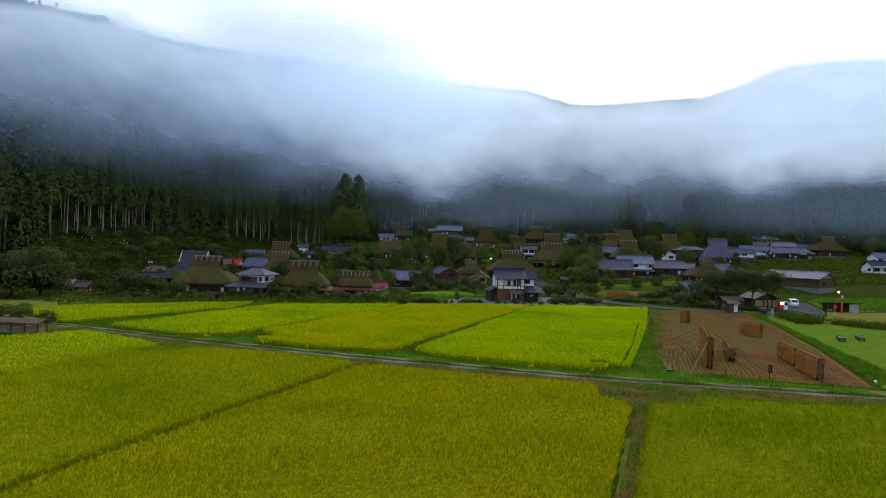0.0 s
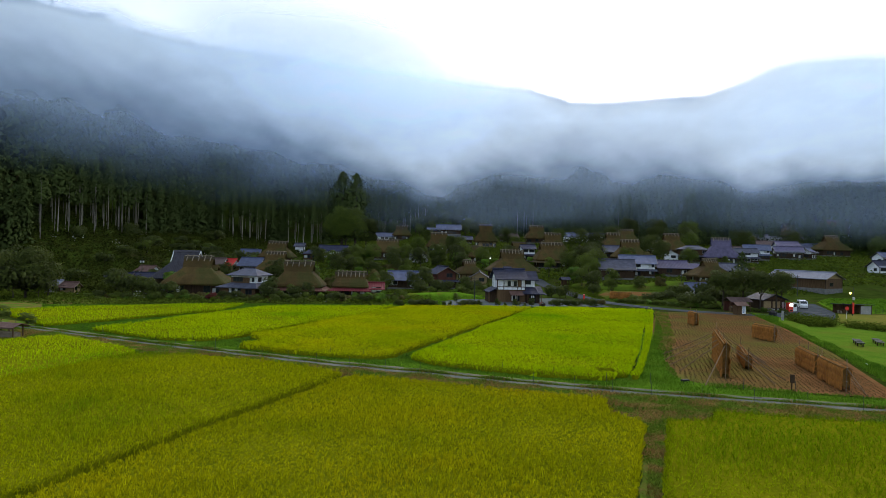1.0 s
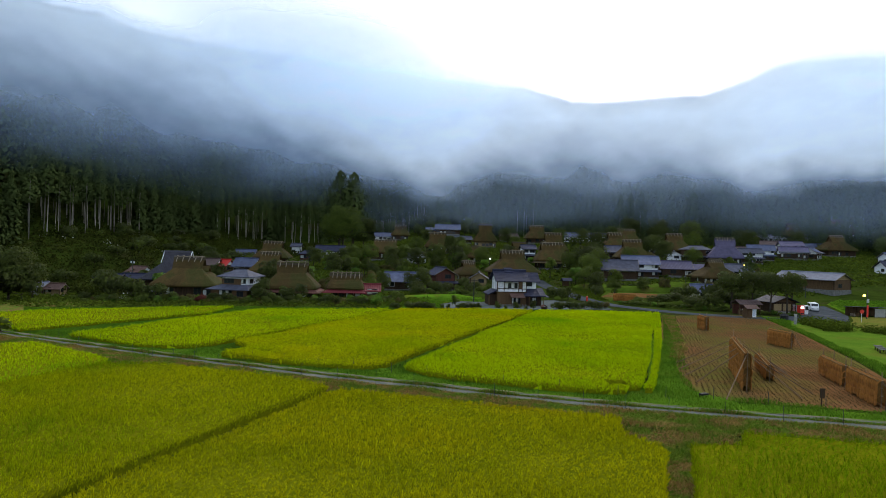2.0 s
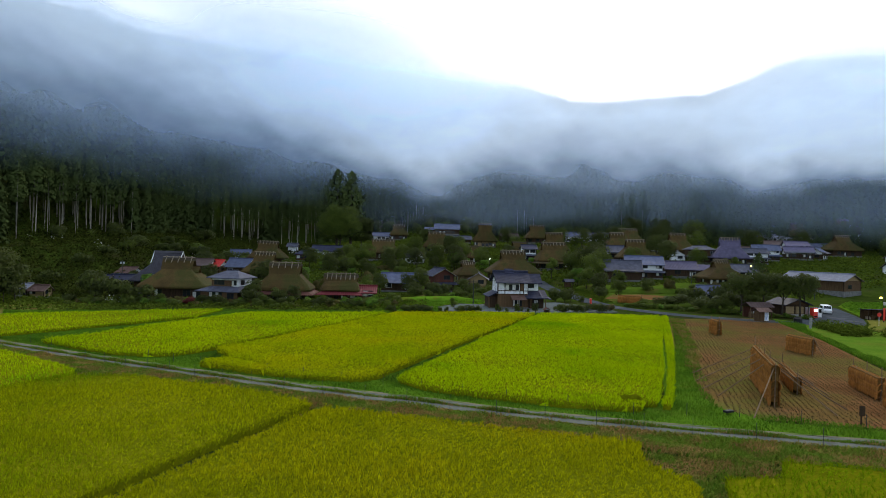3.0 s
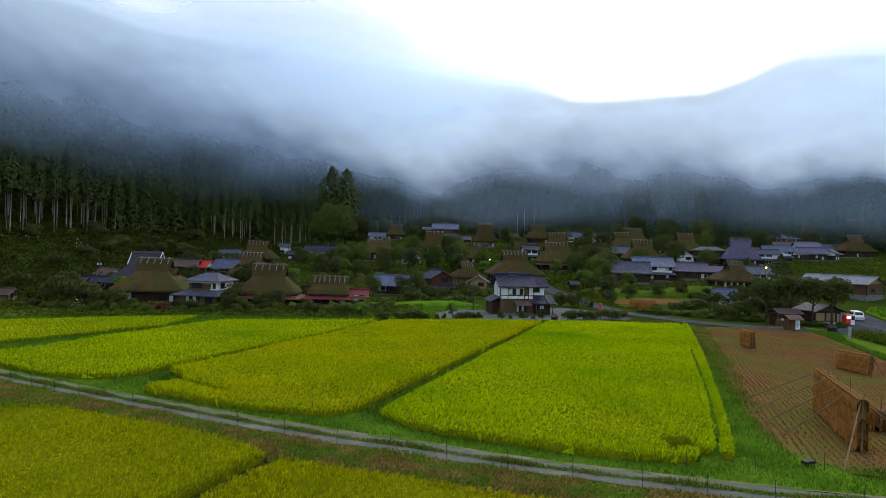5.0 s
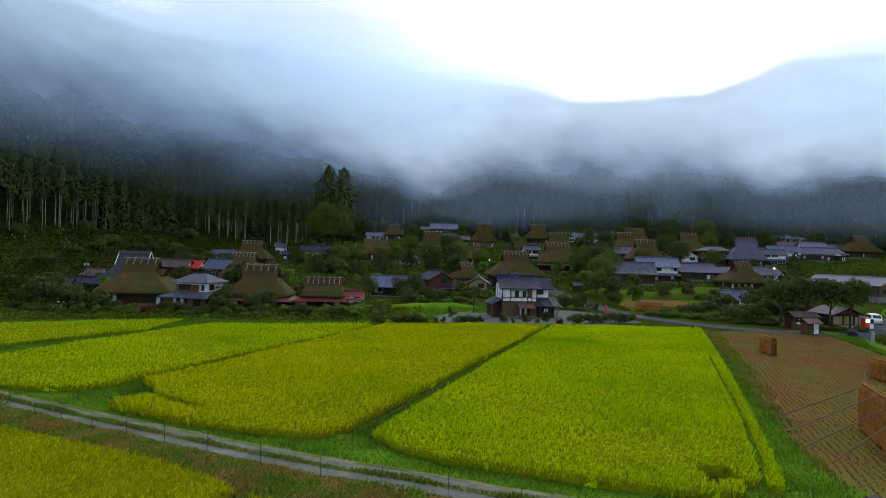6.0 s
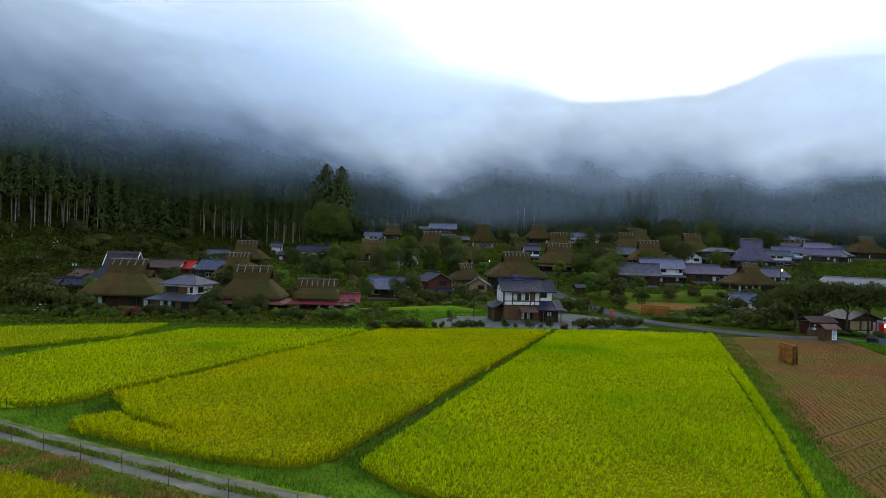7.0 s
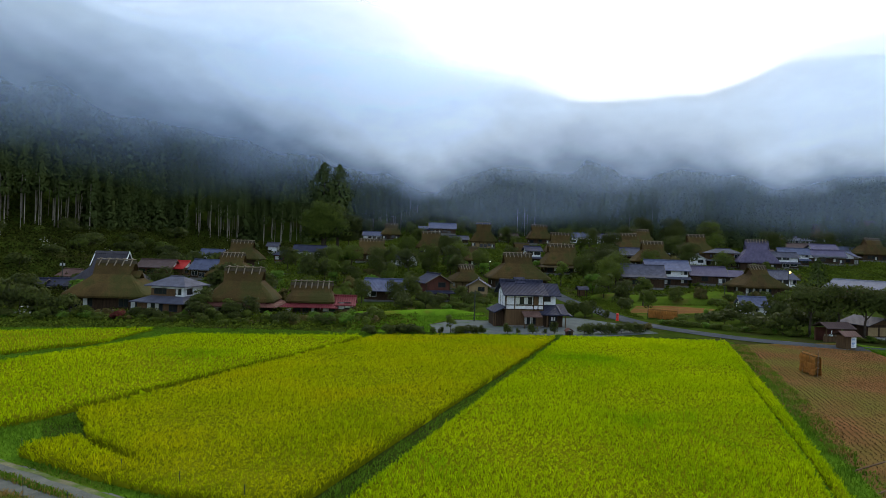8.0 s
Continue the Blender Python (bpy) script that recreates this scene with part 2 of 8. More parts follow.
def part(name, bm, material, parent=None, label=""):
    bmesh.ops.recalc_face_normals(bm, faces=bm.faces[:])
    me = bpy.data.meshes.new(name)
    bm.to_mesh(me)
    bm.free()
    me.materials.append(material)
    ob = new(name, me)
    if parent is not None:
        ob.parent = parent
    if label:
        tagged(ob, label)
    return ob


def thing(name, label, category, group="", kind=""):
    return tagged(new(name), label, category, group, kind)


# ---- the lie of the land ----
def smooth(a, b, x):
    t = np.clip((x - a) / (b - a), 0, 1)
    return t * t * (3 - 2 * t)


AZIMUTHS = [-180, -75, -60, -40, -33, -25, -18, -9, -4, 4, 8, 14, 19, 26, 33, 40, 60, 75, 180]
FOREST_EDGE = [2500, 900, 160, 195, 222, 262, 308, 345, 398, 398, 388, 360, 350, 340, 340, 340, 360, 900, 2500]
RIDGE_AZ = [-180, -75, -45, -34.8, -31.6, -28.9, -27.3, -24.3, -21.7, -13.7, -3.4, 1.9, 5.6, 8.8, 11.6, 12.9, 16.4, 20.8, 24.0, 24.9, 26.6, 28.3, 30.0, 31.6, 33.5, 37.1, 50, 75, 180]
RIDGE_EL = [0.0, 0.10, 0.31, 0.330, 0.326, 0.329, 0.318, 0.311, 0.308, 0.306, 0.289, 0.276, 0.270, 0.266, 0.249, 0.241, 0.239, 0.243, 0.242, 0.245, 0.255, 0.265, 0.280, 0.283, 0.282, 0.276, 0.21, 0.05, 0.0]
RIDGE_R = np.interp(RIDGE_AZ, [-180, -75, -45, -32, -27, -23, -14, -3, 3.5, 10, 13, 19, 24, 27, 31, 50, 75, 180], [2600, 1300, 850, 820, 830, 860, 1000, 1250, 1350, 1450, 1550, 1600, 1450, 1150, 1000, 1050, 1400, 2600])


def valley(x, y):
    """Paddy land that falls gently to the west, and the village slope behind it."""
    k = smooth(35, 85, x)
    y0, slope = 185 - 18 * k, 0.075 + 0.022 * k
    v = 0.03 * np.clip(x, -70, 0) + slope * np.maximum(0, y - y0) * smooth(y0 - 5, y0 + 25, y)
    v = v + 0.24 * np.maximum(0, -(x + 70)) * smooth(160, 205, y) * smooth(-60, -110, x)
    return v + 0.16 * smooth(-20, 5, x) * (1 - smooth(10, 40, x)) * np.maximum(0, y - 345)


def land(x, y):
    """Height of the ground: valley floor, village slope, wooded mountains up to the ridge and beyond."""
    x, y = np.asarray(x, float), np.asarray(y, float)
    dx, dy = x, y - 20
    r = np.hypot(dx, dy) + 1e-6
    az = np.degrees(np.arctan2(dx, dy))
    edge = np.interp(az, AZIMUTHS, FOREST_EDGE)
    top_r = np.maximum(np.interp(az, RIDGE_AZ, RIDGE_R), edge + 60)
    top_z = 11.5 + np.interp(az, RIDGE_AZ, RIDGE_EL) * top_r - 10
    k = np.minimum(1.0, edge / r)
    foot = valley(dx * k, 20 + dy * k)
    s = np.clip((r - edge) / (top_r - edge), 0, 1)
    spur = 14 * np.sin(az * 0.55 + 1.3) * np.sin(s * math.pi) + 6 * np.sin(az * 1.7 + r * 0.01) * np.sin(s * math.pi)
    up = foot + np.maximum(top_z - foot, 0) * (0.88 * s + 0.12 * s * s) + spur * np.clip(top_z / 150, 0, 1)
    down = np.maximum(top_z - 0.35 * (r - top_r), np.minimum(top_z, 20))
    return np.where(r <= edge, foot, np.where(r <= top_r, up, down))


def height(x, y):
    return float(land(x, y))


def graded(a, b, near0, near1, fine, growth):
    """Grid lines that are fine between near0 and near1 and widen outwards."""
    lines = list(np.arange(near0, near1 + 0.01, fine))
    step, p = fine, near1
    while p < b:
        step *= growth
        p += step
        lines.append(min(p, b))
    step, p = fine, near0
    while p > a:
        step *= growth
        p -= step
        lines.insert(0, max(p, a))
    return np.array(lines)


gx = graded(-3600, 3600, -130, 210, 3.0, 1.055)
gy = graded(-3000, 3600, -10, 400, 3.0, 1.055)
GX, GY = np.meshgrid(gx, gy)
GZ = land(GX, GY)
nx, ny = len(gx), len(gy)
idx = np.arange(nx * ny).reshape(ny, nx)
quads = np.stack([idx[:-1, :-1], idx[:-1, 1:], idx[1:, 1:], idx[1:, :-1]], -1).reshape(-1, 4)
ground_me = indexed_mesh("ground", np.stack([GX, GY, GZ], -1).reshape(-1, 3), quads, M_GROUND)
ground_me.polygons.foreach_set("use_smooth", [True] * len(ground_me.polygons))
ground = tagged(new("ground", ground_me), "green valley floor rising to wooded mountains", "ground", kind="structure")


def drape(name, outline, lift, material, cell=4.0, label="", category=""):
    """A level patch of ground cover that follows the land."""
    bm = bmesh.new()
    vs = [bm.verts.new((x, y, 0)) for x, y in outline]
    bm.faces.new(vs)
    xs, ys = [p[0] for p in outline], [p[1] for p in outline]
    for axis, lo, hi in ((0, min(xs), max(xs)), (1, min(ys), max(ys))):
        c = lo + cell
        while c < hi:
            p = Vector((c, 0, 0)) if axis == 0 else Vector((0, c, 0))
            n = Vector((1, 0, 0)) if axis == 0 else Vector((0, 1, 0))
            bmesh.ops.bisect_plane(bm, geom=bm.verts[:] + bm.edges[:] + bm.faces[:], plane_co=p, plane_no=n)
            c += cell
    for v in bm.verts:
        v.co.z = height(v.co.x, v.co.y) + lift
    ob = part(name, bm, material)
    for p in ob.data.polygons:
        if p.normal.z < 0:
            p.flip()
    return tagged(ob, label, category, kind="structure")


def ribbon(name, line, half, lift, material, label="", category="", ragged=0.0, step=1.0, side=0.0):
    """A strip of road or verge along a line of points, its edges worn by up to ragged metres."""
    pts = [Vector((x, y, 0)) for x, y in line]
    path = []
    for a, b in zip(pts, pts[1:]):
        n = max(1, int((b - a).length / step))
        path += [a.lerp(b, i / n) for i in range(n)]
    path.append(pts[-1])
    for _ in range(6):
        path = [path[0]] + [(path[i - 1] + path[i] * 2 + path[i + 1]) / 4 for i in range(1, len(path) - 1)] + [path[-1]]
    verts, faces = [], []
    rng = random.Random(len(line) * 17 + int(half * 100) + int(side * 10))
    for i, p in enumerate(path):
        d = (path[min(i + 1, len(path) - 1)] - path[max(i - 1, 0)]).normalized()
        n = Vector((-d.y, d.x, 0))
        for s in (-1, -0.4, 0.4, 1):
            o = p + n * (side + s * (half + (rng.uniform(-ragged, ragged) if abs(s) == 1 else 0)))
            z = height(o.x, o.y) + (lift if abs(s) < 1 else lift - 0.03)
            verts.append((o.x, o.y, z))
        if i:
            k = (i - 1) * 4
            faces += [(k + j, k + j + 1, k + j + 5, k + j + 4) for j in range(3)]
    ob = mesh_object(name, verts, faces, material, smooth=True)
    for p in ob.data.polygons:
        if p.normal.z < 0:
            p.flip()
    return tagged(ob, label, category, kind="structure")


def inside(px, py, outline):
    """Which of the points lie in the outline."""
    hit = np.zeros(px.shape, bool)
    n = len(outline)
    for i in range(n):
        (x0, y0), (x1, y1) = outline[i], outline[(i + 1) % n]
        cross = ((y0 > py) != (y1 > py)) & (px < (x1 - x0) * (py - y0) / (y1 - y0 + 1e-12) + x0)
        hit ^= cross
    return hit


def scatter(outline, spacing, rng, jitter=0.45):
    xs, ys = [p[0] for p in outline], [p[1] for p in outline]
    X, Y = np.meshgrid(np.arange(min(xs), max(xs), spacing), np.arange(min(ys), max(ys), spacing))
    X = X + rng.uniform(-jitter, jitter, X.shape) * spacing
    Y = Y + rng.uniform(-jitter, jitter, Y.shape) * spacing
    keep = inside(X, Y, outline)
    return X[keep], Y[keep]


def blades(x, y, z, count, tall, wide, lean, rng):
    """Quads for tufts at the given places: leaning blades, each a tapering strip."""
    n = len(x) * count
    bx, by, bz = (np.repeat(v, count) for v in (x, y, z))
    bx = bx + rng.normal(0, wide * 1.6, n)
    by = by + rng.normal(0, wide * 1.6, n)
    ang = rng.uniform(0, 2 * math.pi, n)
    fx, fy = np.cos(ang), np.sin(ang)
    h = tall * rng.uniform(0.75, 1.2, n)
    ln = lean * rng.uniform(0.2, 1.2, n)
    tx, ty = bx + fx * ln, by + fy * ln
    w = wide * rng.uniform(0.6, 1.3, n)
    sx, sy = -fy * w, fx * w
    q = np.empty((n, 4, 3))
    q[:, 0] = np.stack([bx - sx, by - sy, bz], -1)
    q[:, 1] = np.stack([bx + sx, by + sy, bz], -1)
    q[:, 2] = np.stack([tx + sx * 0.55, ty + sy * 0.55, bz + h * 0.94], -1)
    q[:, 3] = np.stack([tx - sx * 0.55 + fx * ln * 0.35, ty - sy * 0.55 + fy * ln * 0.35, bz + h], -1)
    return q


# ---- paddies ----
RICE_TALL = 0.78


def rice_field(outline, tone, label, spacing, count, seed, tall=RICE_TALL, cut=None):
    """A stand of ripe rice: a closed rough canopy with drooping blades and ears over it."""
    rng = np.random.default_rng(seed)
    x, y = scatter(outline, spacing, rng)
    if cut:                                                                      # a small harvested patch
        keep = ~((x > cut[0]) & (x < cut[1]) & (y > cut[2]) & (y < cut[3]))
        x, y = x[keep], y[keep]
    ragged = []
    for (x0, y0), (x1, y1) in zip(outline, outline[1:] + outline[:1]):          # the outermost row, closed down to the ground
        n = max(2, int(math.hypot(x1 - x0, y1 - y0) / 0.09))
        f = (np.arange(n) + rng.uniform(0, 1, n)) / n
        ragged.append(np.stack([x0 + (x1 - x0) * f, y0 + (y1 - y0) * f], -1) + rng.normal(0, 0.06, (n, 2)))
    ragged = np.concatenate(ragged)
    swell = 0.06 * np.sin(x * 0.35 + y * 0.2) + 0.05 * np.sin(y * 0.6 - x * 0.13) + rng.normal(0, 0.085, len(x))
    z = land(x, y)
    wide = 0.0125 * (spacing / 0.3)
    tufts = blades(x, y, z + tall * 0.71, count, tall * 0.25, wide, 0.12, rng)
    tufts[:, 2:, 2] += np.repeat(swell, count)[:, None]
    low = rng.uniform(0.2, 0.44, len(ragged))
    border = blades(ragged[:, 0], ragged[:, 1], land(ragged[:, 0], ragged[:, 1]) + low, 5, 0.3, wide, 0.15, rng)
    tufts = np.concatenate([tufts, border])
    # the closed mass of leaves under the tips, drawn in from the outline, its shade painted in
    bm = bmesh.new()
    whole = bm.faces.new([bm.verts.new((px, py, 0)) for px, py in outline])
    if whole.normal.z < 0:
        whole.normal_flip()
    rim = bmesh.ops.inset_region(bm, faces=[whole], thickness=0.16, use_even_offset=True)["faces"]
    bmesh.ops.delete(bm, geom=rim, context="FACES")
    xs, ys = [p[0] for p in outline], [p[1] for p in outline]
    for axis, lo, hi in ((0, min(xs), max(xs)), (1, min(ys), max(ys))):
        c = lo + 1.6
        while c < hi:
            bmesh.ops.bisect_plane(bm, geom=bm.verts[:] + bm.edges[:] + bm.faces[:], plane_co=(c, 0, 0) if axis == 0 else (0, c, 0), plane_no=(1, 0, 0) if axis == 0 else (0, 1, 0))
            c += 1.6
    if cut:
        for at, axis in ((cut[0] - 0.1, 0), (cut[1] + 0.1, 0), (cut[2] - 0.1, 1), (cut[3] + 0.1, 1)):
            bmesh.ops.bisect_plane(bm, geom=bm.verts[:] + bm.edges[:] + bm.faces[:], plane_co=(at, 0, 0) if axis == 0 else (0, at, 0), plane_no=(1, 0, 0) if axis == 0 else (0, 1, 0))
        middles = [(f, f.calc_center_median()) for f in bm.faces]
        bmesh.ops.delete(bm, geom=[f for f, m in middles if cut[0] - 0.1 < m.x < cut[1] + 0.1 and cut[2] - 0.1 < m.y < cut[3] + 0.1], context="FACES")
    for v in bm.verts:
        v.co.z = height(v.co.x, v.co.y) + tall * 0.66 + 0.05 * math.sin(v.co.x * 0.35 + v.co.y * 0.2)
    rim = [e for e in bm.edges if e.is_boundary]
    ex = bmesh.ops.extrude_edge_only(bm, edges=rim)["geom"]
    for v in ex:
        if isinstance(v, bmesh.types.BMVert):
            v.co.z = height(v.co.x, v.co.y) - 0.05
    bmesh.ops.triangulate(bm, faces=bm.faces[:])
    bm.verts.ensure_lookup_table()
    body = np.array([[tuple(v.co) for v in f.verts] for f in bm.faces])
    bm.free()
    bm = bmesh.new()
    bm.from_mesh(tri_mesh("rice_mass", body, M_RICE[tone]))
    bmesh.ops.remove_doubles(bm, verts=bm.verts[:], dist=0.001)
    first = len(bm.faces)
    bm.from_mesh(tri_mesh("rice", tufts, M_RICE[tone]))
    bm.faces.ensure_lookup_table()
    # the mass takes the stem colour that is darkened to stand for shade
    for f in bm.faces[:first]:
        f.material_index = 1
    me = bpy.data.meshes.new("rice_field")
    bm.to_mesh(me)
    bm.free()
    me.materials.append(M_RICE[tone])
    me.materials.append(M_STEMSHADE)
    return tagged(new("rice_field", me), label, "rice field", "paddies", "stuff")


FIELD_A = [(20.2, 118.6), (40.2, 118.0), (35.5, 104.0), (29.7, 90.0), (23.2, 72.6), (18.9, 62.2), (17.5, 59.0), (16.4, 58.8), (15.8, 57.4), (12.7, 57.7), (9.8, 58.5), (6.2, 59.9), (2.3, 61.4), (0.0, 63.0), (-1.8, 65.5)]
FIELD_ROW = [(40.7, 118.0), (41.5, 118.0), (31.2, 90.3), (24.6, 73.6), (19.7, 61.6), (18.2, 58.2), (17.7, 58.4), (19.5, 62.0), (24.0, 72.9), (30.4, 90.0)]
FIELD_B = [(-4.6, 115.0), (18.8, 118.4), (-3.4, 67.6), (-4.5, 66.0), (-5.8, 65.8), (-10.3, 67.1), (-14.9, 69.4), (-20.9, 73.0), (-20.8, 73.8), (-19.0, 75.1), (-18.0, 74.1), (-17.2, 73.2), (-13.9, 70.9), (-13.6, 71.9), (-17.3, 74.5), (-18.4, 75.7), (-19.2, 76.6), (-19.6, 77.9), (-21.8, 80.4)]
FIELD_C = [(-6.3, 115.3), (-29.6, 117.0), (-44.8, 88.0), (-33.3, 80.2), (-29.3, 78.7), (-25.4, 78.4), (-24.0, 80.2), (-23.4, 82.2)]
FIELD_D = [(-35.6, 123.5), (-69.0, 117.5), (-74.0, 112.5), (-54.2, 92.8), (-36.8, 112.0)]
FIELD_E = [(-30.0, 67.6), (-24.4, 67.4), (-18.4, 64.2), (-12.6, 61.0), (-7.6, 57.4), (-11.9, 48.2), (-26.6, 14.0), (-60.0, 14.0), (-36.2, 54.2)]
FIELD_F = [(-6.3, 56.0), (4.0, 52.0), (12.6, 49.2), (11.8, 45.6), (13.4, 43.4), (7.0, 27.0), (1.6, 12.0), (-26.0, 12.0), (-25.1, 14.0), (-10.2, 48.2)]
FIELD_G = [(15.2, 43.8), (18.2, 44.1), (19.6, 46.6), (45.0, 40.6), (40.0, 12.0), (3.6, 12.0), (8.3, 27.0)]
FIELD_H = [(-52.5, 76.5), (-45.6, 81.4), (-39.0, 76.4), (-33.8, 72.6), (-30.9, 69.8), (-30.6, 68.6), (-36.8, 54.8), (-48.0, 60.0)]
for outline, tone, what, spacing, count, seed in (
        (FIELD_A, "bright", "ripening yellow-green rice in a long paddy", 0.24, 8, 1), (FIELD_B, "gold", "ripe golden-green rice with flattened patches", 0.24, 8, 2),
        (FIELD_ROW, "bright", "single outer row of ripening rice", 0.24, 5, 9),
        (FIELD_C, "bright", "bright yellow-green rice paddy beside a grassy bank", 0.33, 7, 3), (FIELD_D, "bright", "bright rice paddy below the village gardens", 0.45, 4, 4),
        (FIELD_E, "olive", "dense olive-green rice beside a farm track", 0.26, 7, 5), (FIELD_F, "deep", "ripe olive-gold rice beside a farm track", 0.235, 8, 6),
        (FIELD_G, "green", "deep green rice beside a bare ditch", 0.27, 6, 7), (FIELD_H, "bright", "yellow-green rice near a covered timber stack", 0.36, 4, 8)):
    rice_field(outline, tone, what, spacing, count, seed, cut=(14.9, 16.6, 58.6, 60.6) if outline is FIELD_A else None)

# ---- banks, tracks and roads ----
TRACK = [(-75.0, 105.2), (-57.4, 93.4), (-42.0, 83.6), (-30.4, 76.4), (-19.2, 69.8), (-10.2, 64.6), (-3.4, 61.0), (5.9, 57.0), (12.2, 55.0), (17.8, 53.4), (35.8, 49.3), (60.0, 44.4)]
drape("pavement_1", [(-76, 109), (-57, 97), (-33, 82.5), (-8, 66.8), (6.8, 60), (20.6, 55.6), (36, 52), (62, 47), (62, 41), (36, 45.2), (20, 48.6), (6.4, 53.3), (-8.5, 59.4), (-33.5, 75.5), (-58, 90)][::-1], 0.05, M_DRY, 3.0, "mown brown-green verge along the farm track", "verge")
ribbon("road_1", TRACK, 1.12, 0.13, M_GRAVEL, "grey gravel farm track with worn edges", "farm track", 0.16)
ribbon("pavement_2", TRACK, 0.27, 0.136, M_SAND, "worn grassy strip between the wheel ruts", "verge", 0.16, side=-0.1)
ribbon("pavement_7", TRACK, 0.17, 0.142, M_SAND, "pale sandy shoulder of the track", "verge", 0.12, side=0.93)
drape("pavement_3", [(-46.5, 88.5), (-33.0, 80.6), (-24.0, 80.2), (-21, 75.2), (-10.3, 68.0), (-3.4, 66.6), (6.5, 60.2), (16.0, 57.6), (18.4, 61.4), (22.0, 60.0), (24.0, 55.8), (36.5, 52.2), (36, 50.6), (17.8, 54.5), (12.4, 55.7), (6.3, 57.4), (-2.8, 61.4), (-9.8, 65.1), (-18.7, 69.9), (-29.9, 76.3), (-42, 83.5), (-57, 93.4), (-55, 92.6)][::-1], 0.075, M_GRASS, 3.0, "bright grass bank beside the paddies", "grass bank")
drape("pavement_8", [(-29.8, 118.6), (-35.4, 123.6), (-36.6, 112.0), (-54.0, 93.0), (-45.2, 88.2)], 0.05, M_GRASS, 3.0, "bright grass bank between two paddies", "grass bank")
drape("field_1", [(42.5, 118.4), (62.0, 123.5), (54.5, 97.0), (46.5, 74.0), (37.8, 52.9), (22.4, 56.8), (22.0, 58.4), (22.6, 63.0), (24.2, 68.4), (27.2, 80.0), (32.4, 94.0)][::-1], 0.06, M_SOIL, 3.0, "harvested brown stubble field with furrows", "stubble field")
drape("pavement_4", [(62.6, 123.0), (55.2, 97.0), (47.2, 74.0), (38.5, 52.6), (62, 47.2), (100, 62), (100, 100), (77, 103.5), (68, 107.5), (66.5, 116)], 0.05, M_LAWN, 4.0, "mown lawn with benches", "lawn")
drape("pavement_5", [(26.4, 81.5), (31.4, 93.5), (31.9, 93.0), (29.0, 82.0), (24.9, 69.5), (22.6, 63.0), (22.0, 58.6), (18.0, 58.6)], 0.07, M_GRASS, 2.0, "green grass strip between rice and stubble", "grass bank")
VILLAGE_ROAD = [(35.0, 205.0), (36.2, 190.0), (36.0, 168.0), (36.8, 148.0), (38.5, 137.5), (43.0, 130.0), (48.5, 123.6), (57.5, 118.8), (66.0, 116.4)]
ribbon("road_2", VILLAGE_ROAD, 2.1, 0.10, M_ASPHALT, "narrow wet asphalt village lane", "road")
drape("road_3", [(63.0, 115.0), (68.5, 109.0), (71.6, 112.0), (76.0, 117.5), (81.0, 125.2), (85.2, 134.5), (90.6, 146.6), (88.0, 149.0), (83.0, 147.6), (78.6, 142.0), (72.5, 129.0), (65.4, 119.2)], 0.11, M_ASPHALT, 4.0, "wide wet asphalt road junction", "road")
drape("pavement_12", [(71.8, 111.6), (76.4, 117.2), (81.0, 124.4), (89.0, 124.6), (110, 128), (110, 100), (77.5, 103.0), (70.4, 106.6)][::-1], 0.07, M_MOWN, 4.0, "dry yellowish mown lawn beside the junction", "lawn")
drape("pavement_6", [(3.5, 121.8), (26.0, 122.5), (36.5, 128), (36, 136), (28.5, 146), (11.5, 137.5), (7.0, 137.5), (2.5, 130.5)], 0.05, M_YARD, 3.0, "pale gravel yard in front of a house", "yard")
drape("field_2", [(82.2, 126.0), (86.2, 134.2), (95.0, 152.6), (106, 166), (128, 168), (140, 130)][::-1], 0.06, M_GRASS, 4.0, "green crop plot beside the road", "crop field")
drape("field_3", [(42.4, 158.0), (50, 157.0), (60, 162), (66, 171), (58, 176.4), (49, 173)], 0.07, M_SOIL, 3.0, "small brown garden plot below a terrace", "garden plot")

drape("pavement_9", [(39.2, 150), (42, 147.5), (46, 157.6), (60, 158.2), (66, 160), (72, 178), (50, 186), (39.2, 185)], 0.05, M_ROUGH, 3.0, "rough olive-green grass terrace above the lane", "grass bank")
drape("pavement_10", [(-9, 122.5), (3.3, 122.5), (2.3, 131.0), (6.6, 138.6), (11.5, 138), (13, 142), (4, 143), (-9, 137)], 0.04, M_GRASS, 3.0, "green lawn beside the gravel yard", "grass bank")


ribbon("road_4", [(-37.0, 199.0), (-41.0, 207.0), (-43.0, 216.0), (-42.6, 224.0), (-36.0, 231.0), (-24.0, 236.0)], 1.3, 0.10, M_ASPHALT, "narrow grey lane between garden plots", "lane")
ribbon("road_5", [(-20.6, 130.5), (-22.4, 138.0), (-22.8, 146.0), (-23.2, 154.0)], 0.75, 0.09, M_GRAVEL, "short stone path between two cottages", "path", 0.1)

ribbon("pavement_11", [(14.4, 44.5), (7.9, 27.0), (2.8, 12.5)], 0.55, 0.06, M_DRY, "bare brown ditch between two paddies", "ditch", 0.12)


